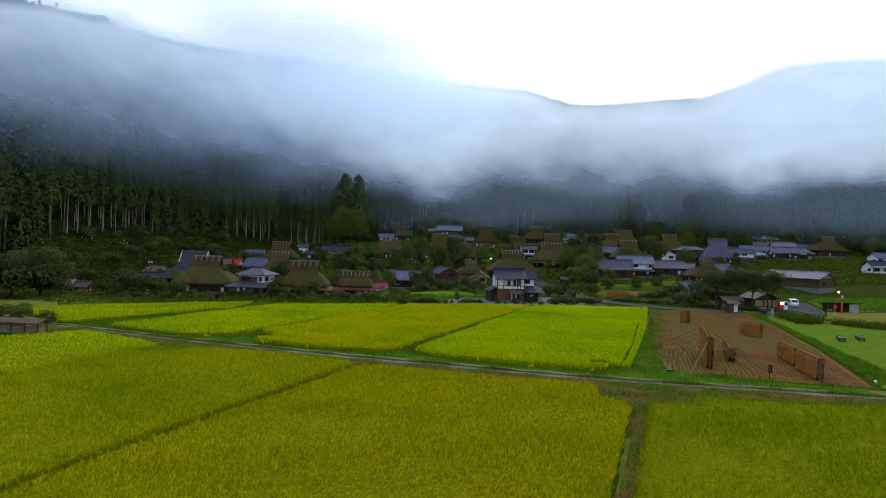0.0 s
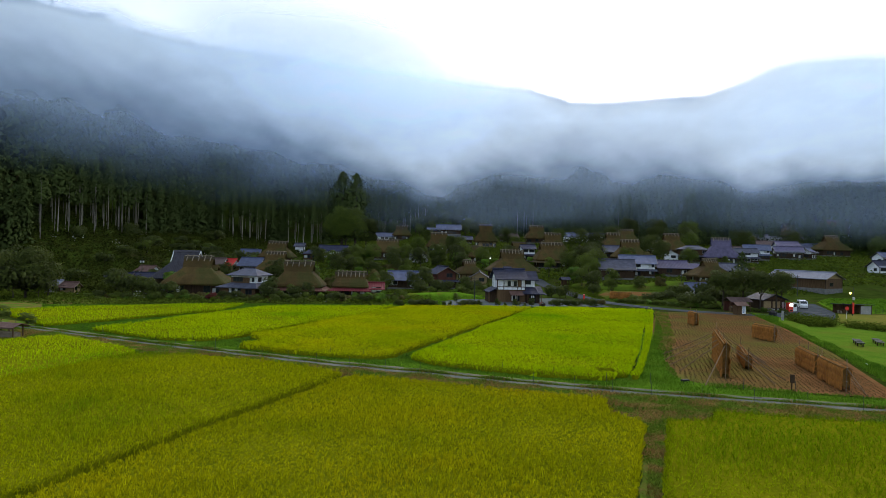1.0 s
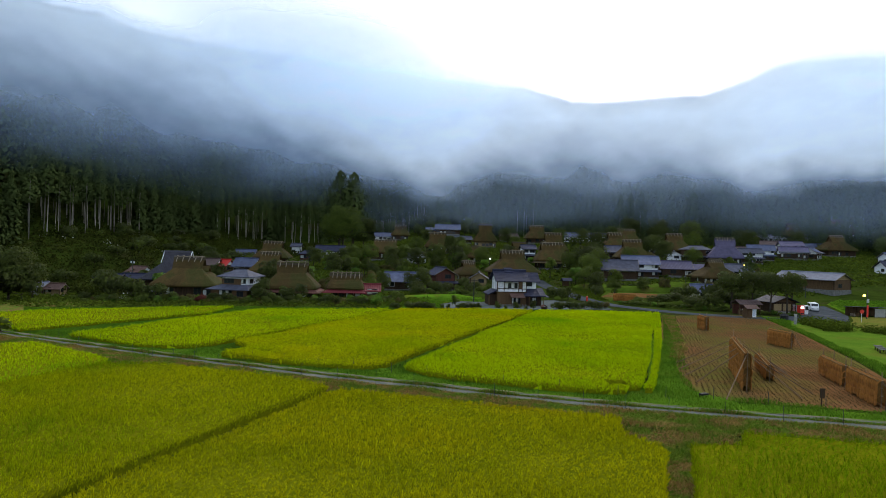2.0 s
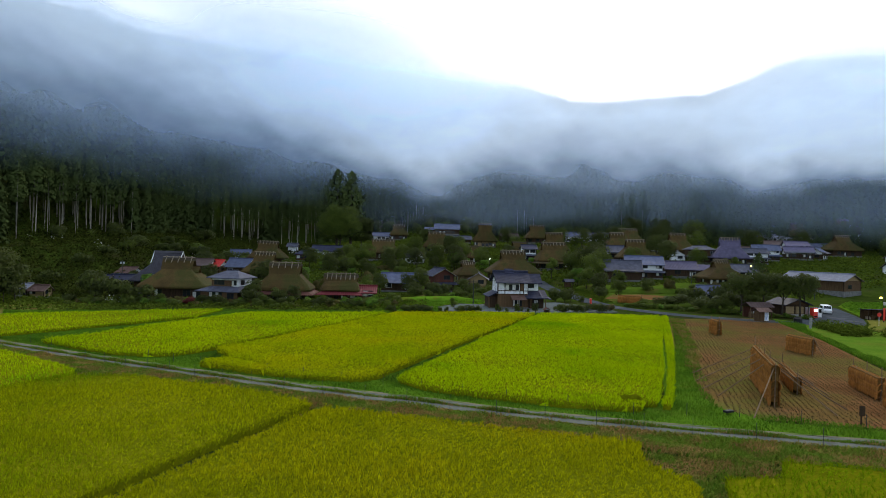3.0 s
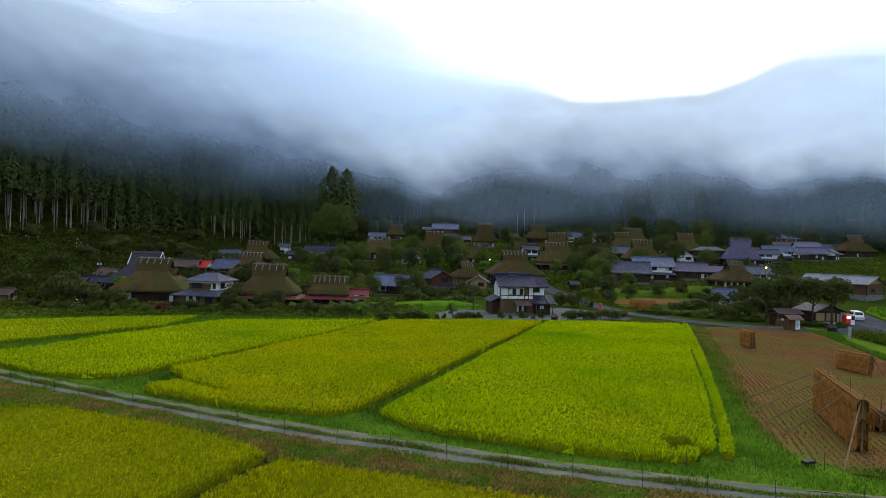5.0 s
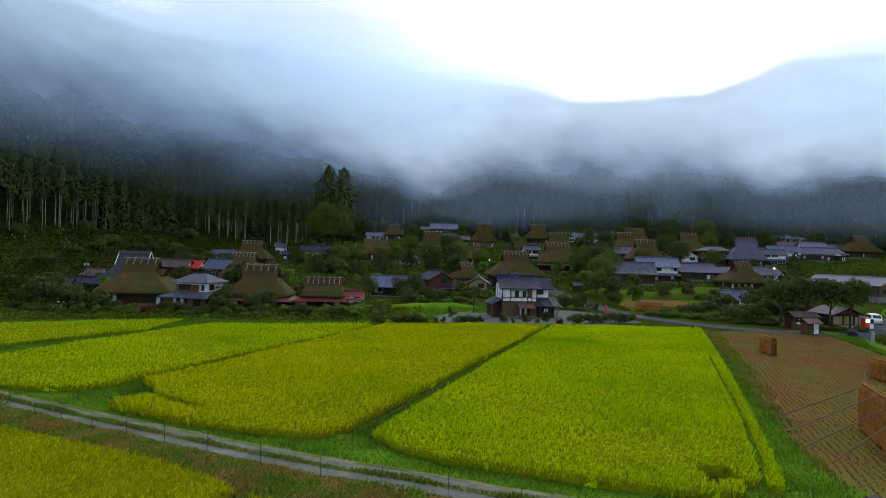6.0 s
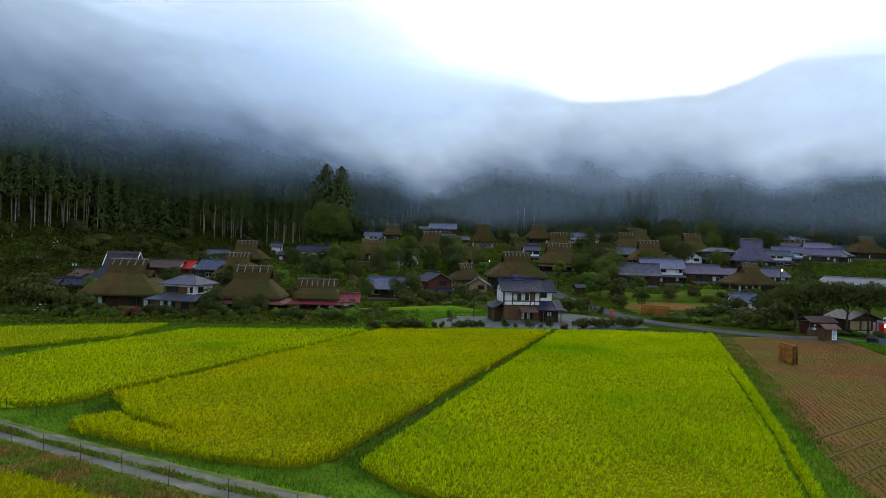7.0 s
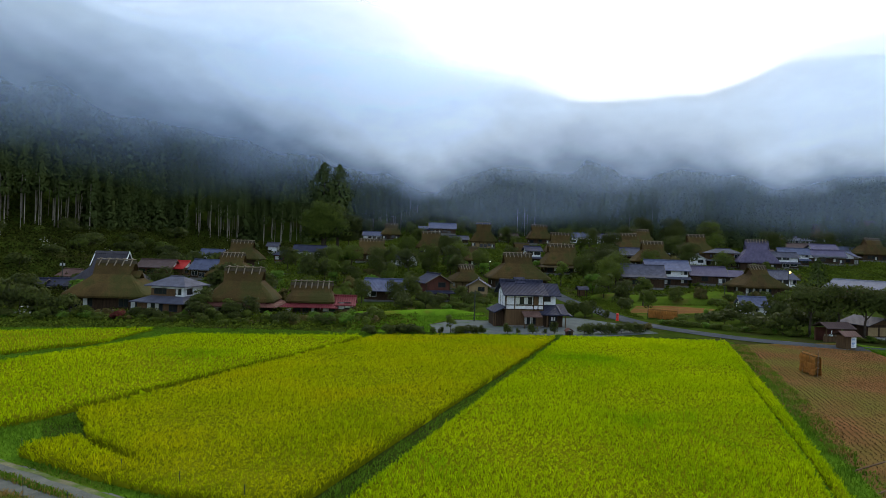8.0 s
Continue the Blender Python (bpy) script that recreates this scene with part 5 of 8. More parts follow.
def hipped_house():
    """The white two-storey house: a small upper floor with a hip roof over a wide skirt of tiles."""
    house = thing("house", "white two-storey house with grey tiled hip roof", "house", "village houses")
    L, D, w1, w2 = 8.4, 7.4, 2.55, 5.05
    foundation(house, L, D)
    bm = bmesh.new()
    bm_box(bm, -L / 2, L / 2, -D / 2, D / 2, 0.2, w1)
    part("wall", bm, M_BROWNWOOD, house)
    a, b = 6.0, 5.4
    x0 = 0.7
    bm = bmesh.new()
    bm_box(bm, x0 - a / 2, x0 + a / 2, -b / 2, b / 2, w1, w2)
    part("upper_wall", bm, M_PLASTER, house, "white plaster upper wall")
    bm = bmesh.new()
    bm_box(bm, x0 - a / 2 - 0.03, x0 + a / 2 - 1.5, -b / 2 - 0.04, -b / 2 + 0.01, w1 + 0.3, w2 - 0.45)
    part("board_panel", bm, M_BROWNWOOD, house, "brown board panel")
    # skirt roof round the upper floor
    bm = bmesh.new()
    lo = [(-L / 2 - 0.9, -D / 2 - 0.9), (L / 2 + 0.8, -D / 2 - 0.9), (L / 2 + 0.8, D / 2 + 0.8), (-L / 2 - 0.9, D / 2 + 0.8)]
    up = [(x0 - a / 2 + 0.02, -b / 2 + 0.02), (x0 + a / 2 - 0.02, -b / 2 + 0.02), (x0 + a / 2 - 0.02, b / 2 - 0.02), (x0 - a / 2 + 0.02, b / 2 - 0.02)]
    v = [(x, y, w1 - 0.15) for x, y in lo] + [(x, y, w1 + 0.85) for x, y in up] + [(x, y, w1 - 0.29) for x, y in lo]
    bm_faces(bm, v, [(i, (i + 1) % 4, 4 + (i + 1) % 4, 4 + i) for i in range(4)] + [(8 + i, 8 + (i + 1) % 4, (i + 1) % 4, i) for i in range(4)] + [(11, 10, 9, 8)])
    part("skirt_roof", bm, M_TILE, house)
    b2 = hip_bm(a + 1.7, b + 1.7, w2 - 0.1, 1.45, 2.4)
    bmesh.ops.translate(b2, verts=b2.verts[:], vec=(x0, 0, 0))
    part("roof", b2, M_TILE, house)
    bm = bmesh.new()
    bm_box(bm, x0 - 1.35, x0 + 1.35, -0.15, 0.15, w2 + 1.3, w2 + 1.62, 0.05)
    part("ridge_cap", bm, M_TILE, house)
    window(house, x0 - 1.3, w1 + 1.05, 2.4, 1.05, -b / 2 - 0.03, 3, False)
    window(house, x0 + 2.1, w1 + 1.05, 1.1, 1.05, -b / 2, 2, True)
    window(house, -1.0, w1 + 1.05, 1.5, 1.05, x0 + a / 2, 2, False, axis=1)
    window(house, -0.8, 0.5, 3.0, 1.7, -D / 2, 4, True)
    window(house, 2.6, 0.9, 1.6, 1.2, -D / 2, 2, False)
    window(house, -1.0, 0.9, 2.2, 1.2, L / 2, 2, True, axis=1)
    bm = bmesh.new()
    bm_bar(bm, (x0 + a / 2 + 0.06, -b / 2 - 0.06, w1 + 0.7), (x0 + a / 2 + 0.06, -b / 2 - 0.06, w2), 0.05, 6)
    part("downpipe", bm, M_WHITE, house, "pale downpipe")
    return house


FOOT = []          # ground taken up by houses: x, y, radius


def put(house, x, y, turn=0.0, sx=1.0, sy=1.0, sz=1.0):
    house.matrix_world = pose(x, y, height(x, y), 0, 0, turn) @ Matrix.Diagonal((sx, sy, sz, 1))
    size = max(abs(c) for o in house.children if o.name.startswith("foundation") for v in o.data.vertices for c in v.co[:2])
    FOOT.append((x, y, size * sx * 0.95))
    return house


# ---- thatched farmhouses ----
put(thatched_house("large mossy thatched farmhouse with crossed ridge logs", 14.6, 11.2, 2.7, 6.1, 5.2, 5, seed=1, dormer=True), -55.0, 152.6, 5)
put(thatched_house("steep farmhouse roof clad in dark metal with white bargeboards", 15.5, 11.5, 3.0, 7.3, 5.2, 5, roof_mat=M_METALDARK, metal=True, logs=False, seed=2), -65.6, 172.4, 2)
put(thatched_house("thatched farmhouse with a brown pent roof below the thatch", 11.8, 9.4, 2.3, 5.3, 5.2, 5, skirt=M_PENTRED, seed=3), -30.1, 147.4, 3)
put(thatched_house("greenish thatched farmhouse behind garden shrubs", 13.6, 10.5, 2.6, 5.9, 6.0, 6, seed=4), -59.6, 247.0, 0)
put(thatched_house("thatched farmhouse with a low spreading roof", 12.4, 10.0, 2.4, 5.8, 4.8, 6, seed=5), -49.4, 203.5, 0)
put(thatched_house("thatched house with a glowing lamp at its eaves", 14.0, 10.5, 2.8, 5.3, 7.8, 8, lit=M_LAMPORANGE, seed=6), -17.6, 264.0, 2)
put(thatched_house("thatched house half hidden among garden trees", 13.0, 10.0, 2.6, 6.6, 6.4, 5, seed=7), 4.5, 298.0, 0)
put(thatched_house("small thatched house high on the slope", 12.0, 9.0, 2.8, 6.0, 6.0, 5, seed=8), -17.0, 386.0, 0)
put(thatched_house("tall thatched house with a blue metal ridge and ochre gable", 14.0, 11.0, 3.0, 9.2, 5.6, 6, wall_mat=M_OCHRE, seed=9, cap=M_TILEBLUE), 31.0, 342.0, -3)
put(thatched_house("low thatched roof rising above garden trees", 14.0, 10.0, 2.0, 4.6, 5.0, 4, logs=False, seed=10), 17.5, 256.0, 8)
put(thatched_house("big thatched farmhouse with crossed logs on the ridge", 16.5, 12.0, 2.6, 6.5, 6.2, 7, seed=11), 26.9, 204.0, 4)
put(thatched_house("brown thatched house with a lit porch lamp", 13.5, 10.5, 2.9, 6.4, 7.2, 7, skirt=M_THATCHCUT, lit=M_LAMPWHITE, seed=12), 46.4, 237.5, 2)
put(thatched_house("thatched house standing in a row of roofs", 12.5, 10.0, 2.6, 7.4, 6.2, 6, seed=13), 55.5, 280.0, 0)
put(thatched_house("mossy thatched house at the wood's edge", 13.0, 10.0, 2.6, 6.8, 6.6, 6, seed=14), 59.8, 347.0, 0)
put(thatched_house("olive thatched house behind a tiled house", 12.0, 10.0, 2.6, 5.6, 5.0, 5, seed=15), 83.0, 280.0, 0)
put(thatched_house("thatched house with silvery ridge logs", 13.5, 10.0, 2.6, 5.8, 8.0, 8, seed=16), 96.5, 307.0, 0)
put(thatched_house("thatched roof hidden by a leafy tree", 13.0, 10.0, 2.4, 6.4, 5.6, 6, seed=17), 76.8, 238.0, -4)
put(thatched_house("broad thatched roof above dark hedges", 15.5, 11.5, 2.0, 5.4, 4.2, 6, seed=18), 86.0, 191.0, 6, 0.84, 0.84, 0.95)
put(thatched_house("tall mauve metal-clad farmhouse roof with ridge ribs", 14.0, 11.0, 2.8, 7.4, 5.6, 7, roof_mat=M_METALPURPLE, metal=True, trim=M_METALPURPLE, seed=19), 113.5, 241.0, -16, 0.95, 0.95, 0.98)
put(thatched_house("thatched house at the forest foot", 14.0, 10.0, 2.6, 6.8, 5.4, 5, seed=20), 104.8, 268.0, 0)
put(thatched_house("brown thatched house near the wood", 12.0, 9.5, 2.6, 6.4, 4.0, 4, logs=False, seed=21), 187.0, 320.0, 0)
put(thatched_house("large brown thatched farmhouse with a pale ridge", 19.0, 12.0, 2.8, 7.2, 7.0, 7, seed=22), 188.5, 288.0, 4, 0.82, 0.85, 0.92)
put(thatched_house("long-ridged thatched farmhouse against dark trees", 15.0, 11.0, 2.8, 6.6, 10.0, 8, seed=23), 206.0, 312.0, 0)
put(thatched_house("small thatched cottage with a tiled timber front", 9.0, 8.0, 2.3, 3.9, 2.6, 5, seed=24, wall_mat=M_OCHRE), 12.6, 198.5, 14)
put(tiled_house("ochre half-timbered cottage front under a grey tiled gable", 5.2, 4.8, 1, 2.4, 1.4, M_TILE, M_OCHRE, M_OCHRE, seed=73), 15.4, 191.5, 84)
put(thatched_house("brown thatched cottage over a red tin pent roof", 8.4, 6.4, 2.2, 3.0, 5.6, 7, skirt=M_METALRED, seed=25), -17.9, 145.6, 2)
put(thatched_house("low thatched roof in the middle of the village", 10.0, 8.0, 2.3, 4.6, 4.6, 4, logs=False, seed=26), 40.5, 282.0, 10)

# ---- tiled and tin-roofed houses ----
put(hipped_house(), -41.2, 144.4, -14)
put(tiled_house("small white-walled house with an orange-brown gable roof", 6.0, 5.0, 1, 2.6, 1.5, M_METALRUST, M_PLASTER, seed=32), -85.2, 193.0, -20, 0.85, 0.85, 0.85)
put(tiled_house("low dark-tiled shed beside the white house", 7.0, 4.5, 1, 2.2, 1.1, M_TILEDARK, M_TIMBER, seed=33), -80.0, 181.0, 6)
put(tiled_house("dark low outbuilding with a shallow roof", 6.0, 4.0, 1, 1.9, 0.9, M_TILEDARK, M_TIMBER, seed=34), -86.5, 179.0, 0)
put(tiled_house("red-brown tiled house above the farm roofs", 9.0, 6.5, 1, 2.9, 1.7, M_TILEBROWN, M_REDWALL, seed=35, pent=M_TILEBROWN), -75.0, 218.0, 0)
put(tiled_house("house with a bright red metal roof", 8.0, 6.5, 1, 2.6, 1.7, M_METALBRIGHT, M_BROWNWOOD, seed=36, front_gable=True), -71.6, 221.0, -8)
put(tiled_house("small white house with a blue-grey roof", 7.2, 5.5, 1, 2.8, 1.6, M_TILEBLUE, M_PLASTER, seed=37), -73.5, 259.0, 0)
put(tiled_house("blue-grey tiled barn beside thatched roofs", 6.8, 6.5, 1, 3.0, 2.2, M_TILEBLUE, M_TIMBER, seed=38), -60.4, 216.0, -8)
put(tiled_house("red tin-roofed wing with brown board walls", 5.2, 4.6, 1, 1.9, 1.0, M_METALRED, M_BROWNWOOD, seed=39), -13.4, 145.8, 3)
put(tiled_house("long low house with a blue-grey tiled roof", 8.2, 7.0, 1, 2.5, 1.9, M_TILEBLUE, M_TIMBER, seed=40, pent=M_TILEBLUE), -6.6, 172.0, -4)
put(tiled_house("dark red gabled house with a low front roof", 6.0, 5.4, 2, 2.15, 1.5, M_TILEDARK, M_TIMBER, M_REDWALL, M_TILEDARK, seed=41), 3.6, 172.0, 112)
put(tiled_house("dark-roofed white-walled house below the cedars", 11.5, 7.0, 1, 3.0, 2.0, M_TILEDARK, M_PLASTER, seed=42), -42.0, 275.0, 0)
put(tiled_house("small red-walled cottage with a hipped roof", 6.2, 5.5, 1, 2.6, 1.5, M_TILEDARK, M_REDWALL, hip=True, seed=43), -48.8, 262.0, 0)
put(tiled_house("narrow white plaster storehouse", 3.8, 4.2, 1, 3.8, 1.1, M_TILE, M_PLASTER, seed=44, name="storehouse"), -60.0, 291.0, 0)
put(tiled_house("timber and white plaster gabled house", 7.2, 5.5, 1, 2.4, 1.5, M_TILEDARK, M_PLASTER, seed=45), -5.2, 250.0, -40)
put(tiled_house("blue-roofed wing beside a thatched house", 9.8, 6.5, 1, 2.8, 1.9, M_TILEBLUE, M_PLASTER, seed=46), -27.5, 385.0, 0)
put(tiled_house("long blue-grey tiled house high on the slope", 14.0, 8.0, 1, 3.2, 2.6, M_TILEBLUE, M_TIMBER, seed=47, shed=(-1, 6.0, 5.0, 2.4)), 11.5, 374.0, 0)
put(tiled_house("low grey-tiled outbuilding among trees", 9.0, 5.5, 1, 2.2, 1.6, M_TILE, M_TIMBER, seed=48), 19.5, 354.0, 4)
put(tiled_house("narrow two-storey white house between thatched roofs", 5.4, 5.0, 2, 2.7, 1.3, M_TILEDARK, M_TIMBER, M_PLASTER, M_TILE, seed=49), 42.0, 266.0, 4)
put(tiled_house("blue tiled house with a white gable", 12.0, 7.0, 1, 3.0, 2.0, M_TILEBLUE, M_PLASTER, seed=50, shed=(1, 4.0, 4.0, 2.4)), 78.0, 330.0, -6)
put(tiled_house("dark-roofed long house by the wood", 10.6, 6.5, 1, 2.4, 1.6, M_TILEDARK, M_TIMBER, seed=51), 94.0, 341.0, -4)
put(tiled_house("brown-roofed shed high above the village", 10.0, 6.5, 1, 2.4, 1.8, M_TILEBROWN, M_BROWNWOOD, seed=52), 49.5, 384.0, 8)
put(tiled_house("grey-tiled timber house below a thatched roof", 9.0, 7.0, 1, 3.2, 2.2, M_TILE, M_TIMBER, seed=53, pent=M_TILE), 75.8, 253.0, -8)
put(tiled_house("long two-roofed house with grey tiles and a white band", 10.5, 8.0, 1, 3.2, 2.8, M_TILE, M_TIMBER, seed=54, pent=M_TILE), 61.2, 204.0, -12)
put(tiled_house("two-storey house with blue-grey tiles and a white wall band", 10.6, 8.0, 2, 2.3, 2.2, M_TILEBLUE, M_TIMBER, M_PLASTER, M_TILE, seed=55), 68.6, 206.0, -12)
put(tiled_house("mauve metal-roofed workshop with dark walls", 9.0, 7.0, 1, 2.7, 2.0, M_METALPURPLE, M_TIMBER, seed=56, shed=(1, 5.0, 5.0, 2.6)), 80.5, 207.0, -10)
put(tiled_house("two-storey grey-tiled house beside the mauve roof", 9.0, 7.0, 2, 2.5, 1.5, M_TILE, M_TIMBER, M_BROWNWOOD, M_TILE, hip=True, seed=57), 105.0, 247.0, 0)
put(tiled_house("small grey gabled house in the row", 7.0, 5.5, 1, 2.4, 1.5, M_METALGREY, M_PLASTER, seed=58), 98.5, 252.0, 70)
put(tiled_house("low tin-roofed house at the hillside", 6.4, 5.0, 1, 2.2, 1.2, M_TILE, M_TIMBER, seed=59), 100.0, 273.0, 0)
put(tiled_house("small white house with grey tiled roof by hedges", 6.4, 5.0, 1, 2.3, 1.4, M_TILEBLUE, M_PLASTER, seed=60), 68.5, 161.0, -10, 0.72, 0.8, 0.95)
put(tiled_house("yellow-walled house with a pale tin roof", 11.0, 7.0, 1, 2.8, 1.5, M_METALGREY, M_OCHRE, seed=61), 177.0, 325.0, 0)
put(tiled_house("brown-roofed gabled house on the slope", 10.0, 7.0, 1, 2.8, 2.0, M_TILEBROWN, M_BROWNWOOD, seed=62), 169.0, 306.0, -25)
put(tiled_house("grey-blue tiled farmhouse with a white upper wall", 9.5, 7.5, 2, 2.15, 1.9, M_TILEBLUE, M_TIMBER, M_PLASTER, M_TILEBLUE, seed=63), 139.0, 262.0, -22)
put(tiled_house("brown-mauve gabled annexe beside the farmhouse", 5.5, 6.0, 1, 2.8, 1.7, M_TILEBROWN, M_OCHRE, seed=78), 130.0, 263.5, 58)
put(tiled_house("low brown-roofed shed behind the blue roof", 9.0, 6.0, 1, 3.0, 1.4, M_TILEBROWN, M_BROWNWOOD, seed=64), 133.0, 273.0, 0)
put(tiled_house("mauve-roofed house among the upper farms", 11.0, 6.5, 1, 2.6, 1.6, M_METALPURPLE, M_TIMBER, seed=65), 192.5, 314.0, 0)
put(tiled_house("mauve-grey roofed farmhouse with timber front", 10.5, 7.5, 1, 3.0, 2.1, M_METALPURPLE, M_TIMBER, seed=66, pent=M_TILE), 157.5, 270.0, -20)
put(tiled_house("grey-roofed wing with a white gable", 6.0, 6.0, 1, 3.0, 1.8, M_TILEBLUE, M_TIMBER, M_PLASTER, seed=79, pent=M_TILE), 166.5, 271.0, 40)
put(tiled_house("mauve-tiled house behind the timber farmhouse", 9.0, 6.5, 2, 2.3, 1.7, M_METALPURPLE, M_TIMBER, M_PLASTER, M_METALPURPLE, seed=80), 166.0, 286.0, -14)
put(tiled_house("grey-roofed house near the eastern road", 11.0, 7.0, 1, 2.8, 1.9, M_TILEBLUE, M_PLASTER, seed=67), 195.0, 259.0, 0)
put(tiled_house("dark house with a pale lower roof", 12.0, 7.5, 1, 2.6, 2.0, M_TILEDARK, M_PLASTER, seed=68, pent=M_METALGREY), 169.0, 225.0, -6)
put(tiled_house("grey tiled house among dark trees", 9.0, 6.0, 1, 2.6, 1.8, M_TILE, M_PLASTER, seed=69), 99.0, 205.0, 10)
put(tiled_house("long open barn with a pale tin roof and timber gable", 17.2, 8.6, 1, 3.2, 1.6, M_METALGREY, M_BROWNWOOD, M_OCHRE, seed=70, name="barn", paper=False), 113.2, 187.0, -62)
put(tiled_house("small timber shed with a rusty roof", 4.4, 3.2, 1, 2.0, 0.9, M_METALRUST, M_OCHRE, seed=71, name="shed"), -85.0, 152.0, -6, 0.8, 0.8, 0.9)
put(tiled_house("small grey corrugated shed", 3.2, 3.2, 1, 2.2, 0.7, M_METALGREY, M_CONCRETE, seed=72, name="shed"), -88.6, 152.4, -6, 0.9, 0.9, 1.0)
put(tiled_house("pale-roofed two-tier house high on the slope", 9.0, 6.5, 2, 2.2, 1.3, M_METALGREY, M_OCHRE, M_PLASTER, M_TILE, hip=True, seed=74), 176.0, 316.0, -10)
put(tiled_house("brown-roofed cottage below the two-tier house", 8.0, 6.0, 1, 2.6, 1.5, M_TILEBROWN, M_PLASTER, seed=75, pent=M_TILE), 172.0, 300.0, 12)
put(tiled_house("blue-grey roofed house among the upper farms", 8.5, 6.0, 1, 2.6, 1.6, M_TILEBLUE, M_TIMBER, seed=76, pent=M_TILE), 188.5, 303.0, -14)
put(tiled_house("grey tiled house with a plain white wall band", 8.0, 6.0, 2, 2.1, 1.4, M_TILE, M_TIMBER, M_PLASTER, M_TILE, seed=77), 128.0, 250.0, -8)


# ---- the white-walled house by the yard ----
def yard_house():
    house = thing("house", "white two-storey house with dark tiled roofs and board walls", "house", "village houses")
    L, D, w1, w2 = 8.2, 6.6, 2.7, 5.2
    foundation(house, L, D, 0.8)
    bm = bmesh.new()
    bm_box(bm, -L / 2, L / 2, -D / 2, D / 2, 0.25, w1)
    part("wall", bm, M_BROWNWOOD, house, "weathered brown board wall")
    bm = bmesh.new()
    bm_box(bm, -L / 2 + 0.04, L / 2 - 0.04, -D / 2 + 0.04, D / 2 - 0.04, w1, w2)
    part("upper_wall", bm, M_PLASTER, house, "white plaster upper wall")
    # upper roof and raised clerestory ridge
    b2 = gable_roof_bm(L + 1.5, D + 1.7, w2 - 0.40, 1.9, 0.17, 0.04)
    part("roof", b2, M_TILEDARK, house)
    bm = bmesh.new()
    bm_box(bm, -L / 2 - 0.78, L / 2 + 0.78, -0.2, 0.2, w2 + 1.6, w2 + 2.0, 0.06)
    part("ridge_cap", bm, M_TILEDARK, house)
    b2 = gable_roof_bm(2.4, 2.6, w2 + 1.3, 0.85, 0.14)
    bmesh.ops.translate(b2, verts=b2.verts[:], vec=(-0.3, 0.6, 0))
    part("smoke_vent_roof", b2, M_TILEDARK, house)
    for sx in (-1, 1):
        bm = bmesh.new()
        x = sx * (L / 2 - 0.06)
        v = [(x, -D / 2 + 0.05, w2), (x, D / 2 - 0.05, w2), (x, 0, w2 + 1.38)]
        v += [(a - sx * 0.12, b, c) for a, b, c in v]
        bm_faces(bm, v, [(0, 1, 2), (5, 4, 3), (0, 3, 4, 1), (1, 4, 5, 2), (2, 5, 3, 0)])
        part("gable_panel", bm, M_PLASTER, house)
    # timbers across the plaster
    f = -D / 2 - 0.02
    for x in (-L / 2 + 0.05, -2.2, 1.9, 2.9, L / 2 - 0.05):
        bm = bmesh.new()
        bm_box(bm, x - 0.09, x + 0.09, f - 0.05, f + 0.05, w1 - 0.1, w2 - 0.1)
        part("post", bm, M_TIMBER, house)
    for z in (w1 - 0.02, w1 + 0.62, w2 - 0.22):
        bm = bmesh.new()
        bm_box(bm, -L / 2 + 0.15, L / 2 - 0.15, f - 0.03, f + 0.045, z, z + 0.13)
        part("beam", bm, M_TIMBER, house)
    window(house, -0.2, w1 + 0.78, 3.6, 1.15, -D / 2 + 0.02, 4, True)
    bm = bmesh.new()
    bm_box(bm, 2.0, 2.8, f - 0.1, f + 0.02, w1 + 0.75, w2 - 0.25, 0.03)
    part("shutter_box", bm, M_BROWNWOOD, house)
    for y in (-1.9, 0, 1.9):
        bm = bmesh.new()
        bm_box(bm, -L / 2 - 0.05, -L / 2 + 0.035, y - 0.8, y + 0.8, w1 + 0.4, w2 - 0.3)
        part("side_panel", bm, M_WHITE, house)
    bm = bmesh.new()
    for y in (-2.85, -0.95, 0.95, 2.85):
        bm_box(bm, -L / 2 - 0.06, -L / 2 + 0.03, y - 0.07, y + 0.07, w1, w2)
    part("side_timbers", bm, M_TIMBER, house)
    # side lean-to
    bm = bmesh.new()
    v = [(-L / 2 - 2.6, -D / 2 - 0.6, 2.15), (-L / 2 - 2.6, D / 2, 2.15), (-L / 2, D / 2, 3.05), (-L / 2, -D / 2 - 0.6, 3.05)]
    v += [(a, b, c + 0.14) for a, b, c in v]
    bm_faces(bm, v, [(3, 2, 1, 0), (4, 5, 6, 7), (0, 1, 5, 4), (1, 2, 6, 5), (2, 3, 7, 6), (3, 0, 4, 7)])
    part("side_roof", bm, M_TILEDARK, house)
    bm = bmesh.new()
    bm_box(bm, -L / 2 - 2.0, -L / 2 - 0.02, -D / 2 + 1.2, D / 2 - 0.1, 0, 2.3)
    part("side_room", bm, M_TIMBER, house)
    for y in (-D / 2 - 0.3, -D / 2 + 1.1):
        bm = bmesh.new()
        bm_box(bm, -L / 2 - 2.3, -L / 2 - 2.15, y - 0.07, y + 0.07, -0.1, 2.15)
        part("porch_post", bm, M_BROWNWOOD, house)
    # tin porch
    part("porch_roof", slope_bm(-0.7, 3.2, -D / 2 - 2.3, -D / 2 - 0.03, 1.75, 2.45, 0.08), M_METALRUST, house, "rusty red tin porch roof")
    for x in (-0.5, 1.0, 2.2, 3.0):
        bm = bmesh.new()
        bm_box(bm, x - 0.06, x + 0.06, -D / 2 - 2.1, -D / 2 - 1.98, -0.1, 1.78)
        part("porch_post", bm, M_BROWNWOOD, house)
    window(house, 1.2, 0.45, 2.6, 1.4, -D / 2 - 0.01, 4, True)
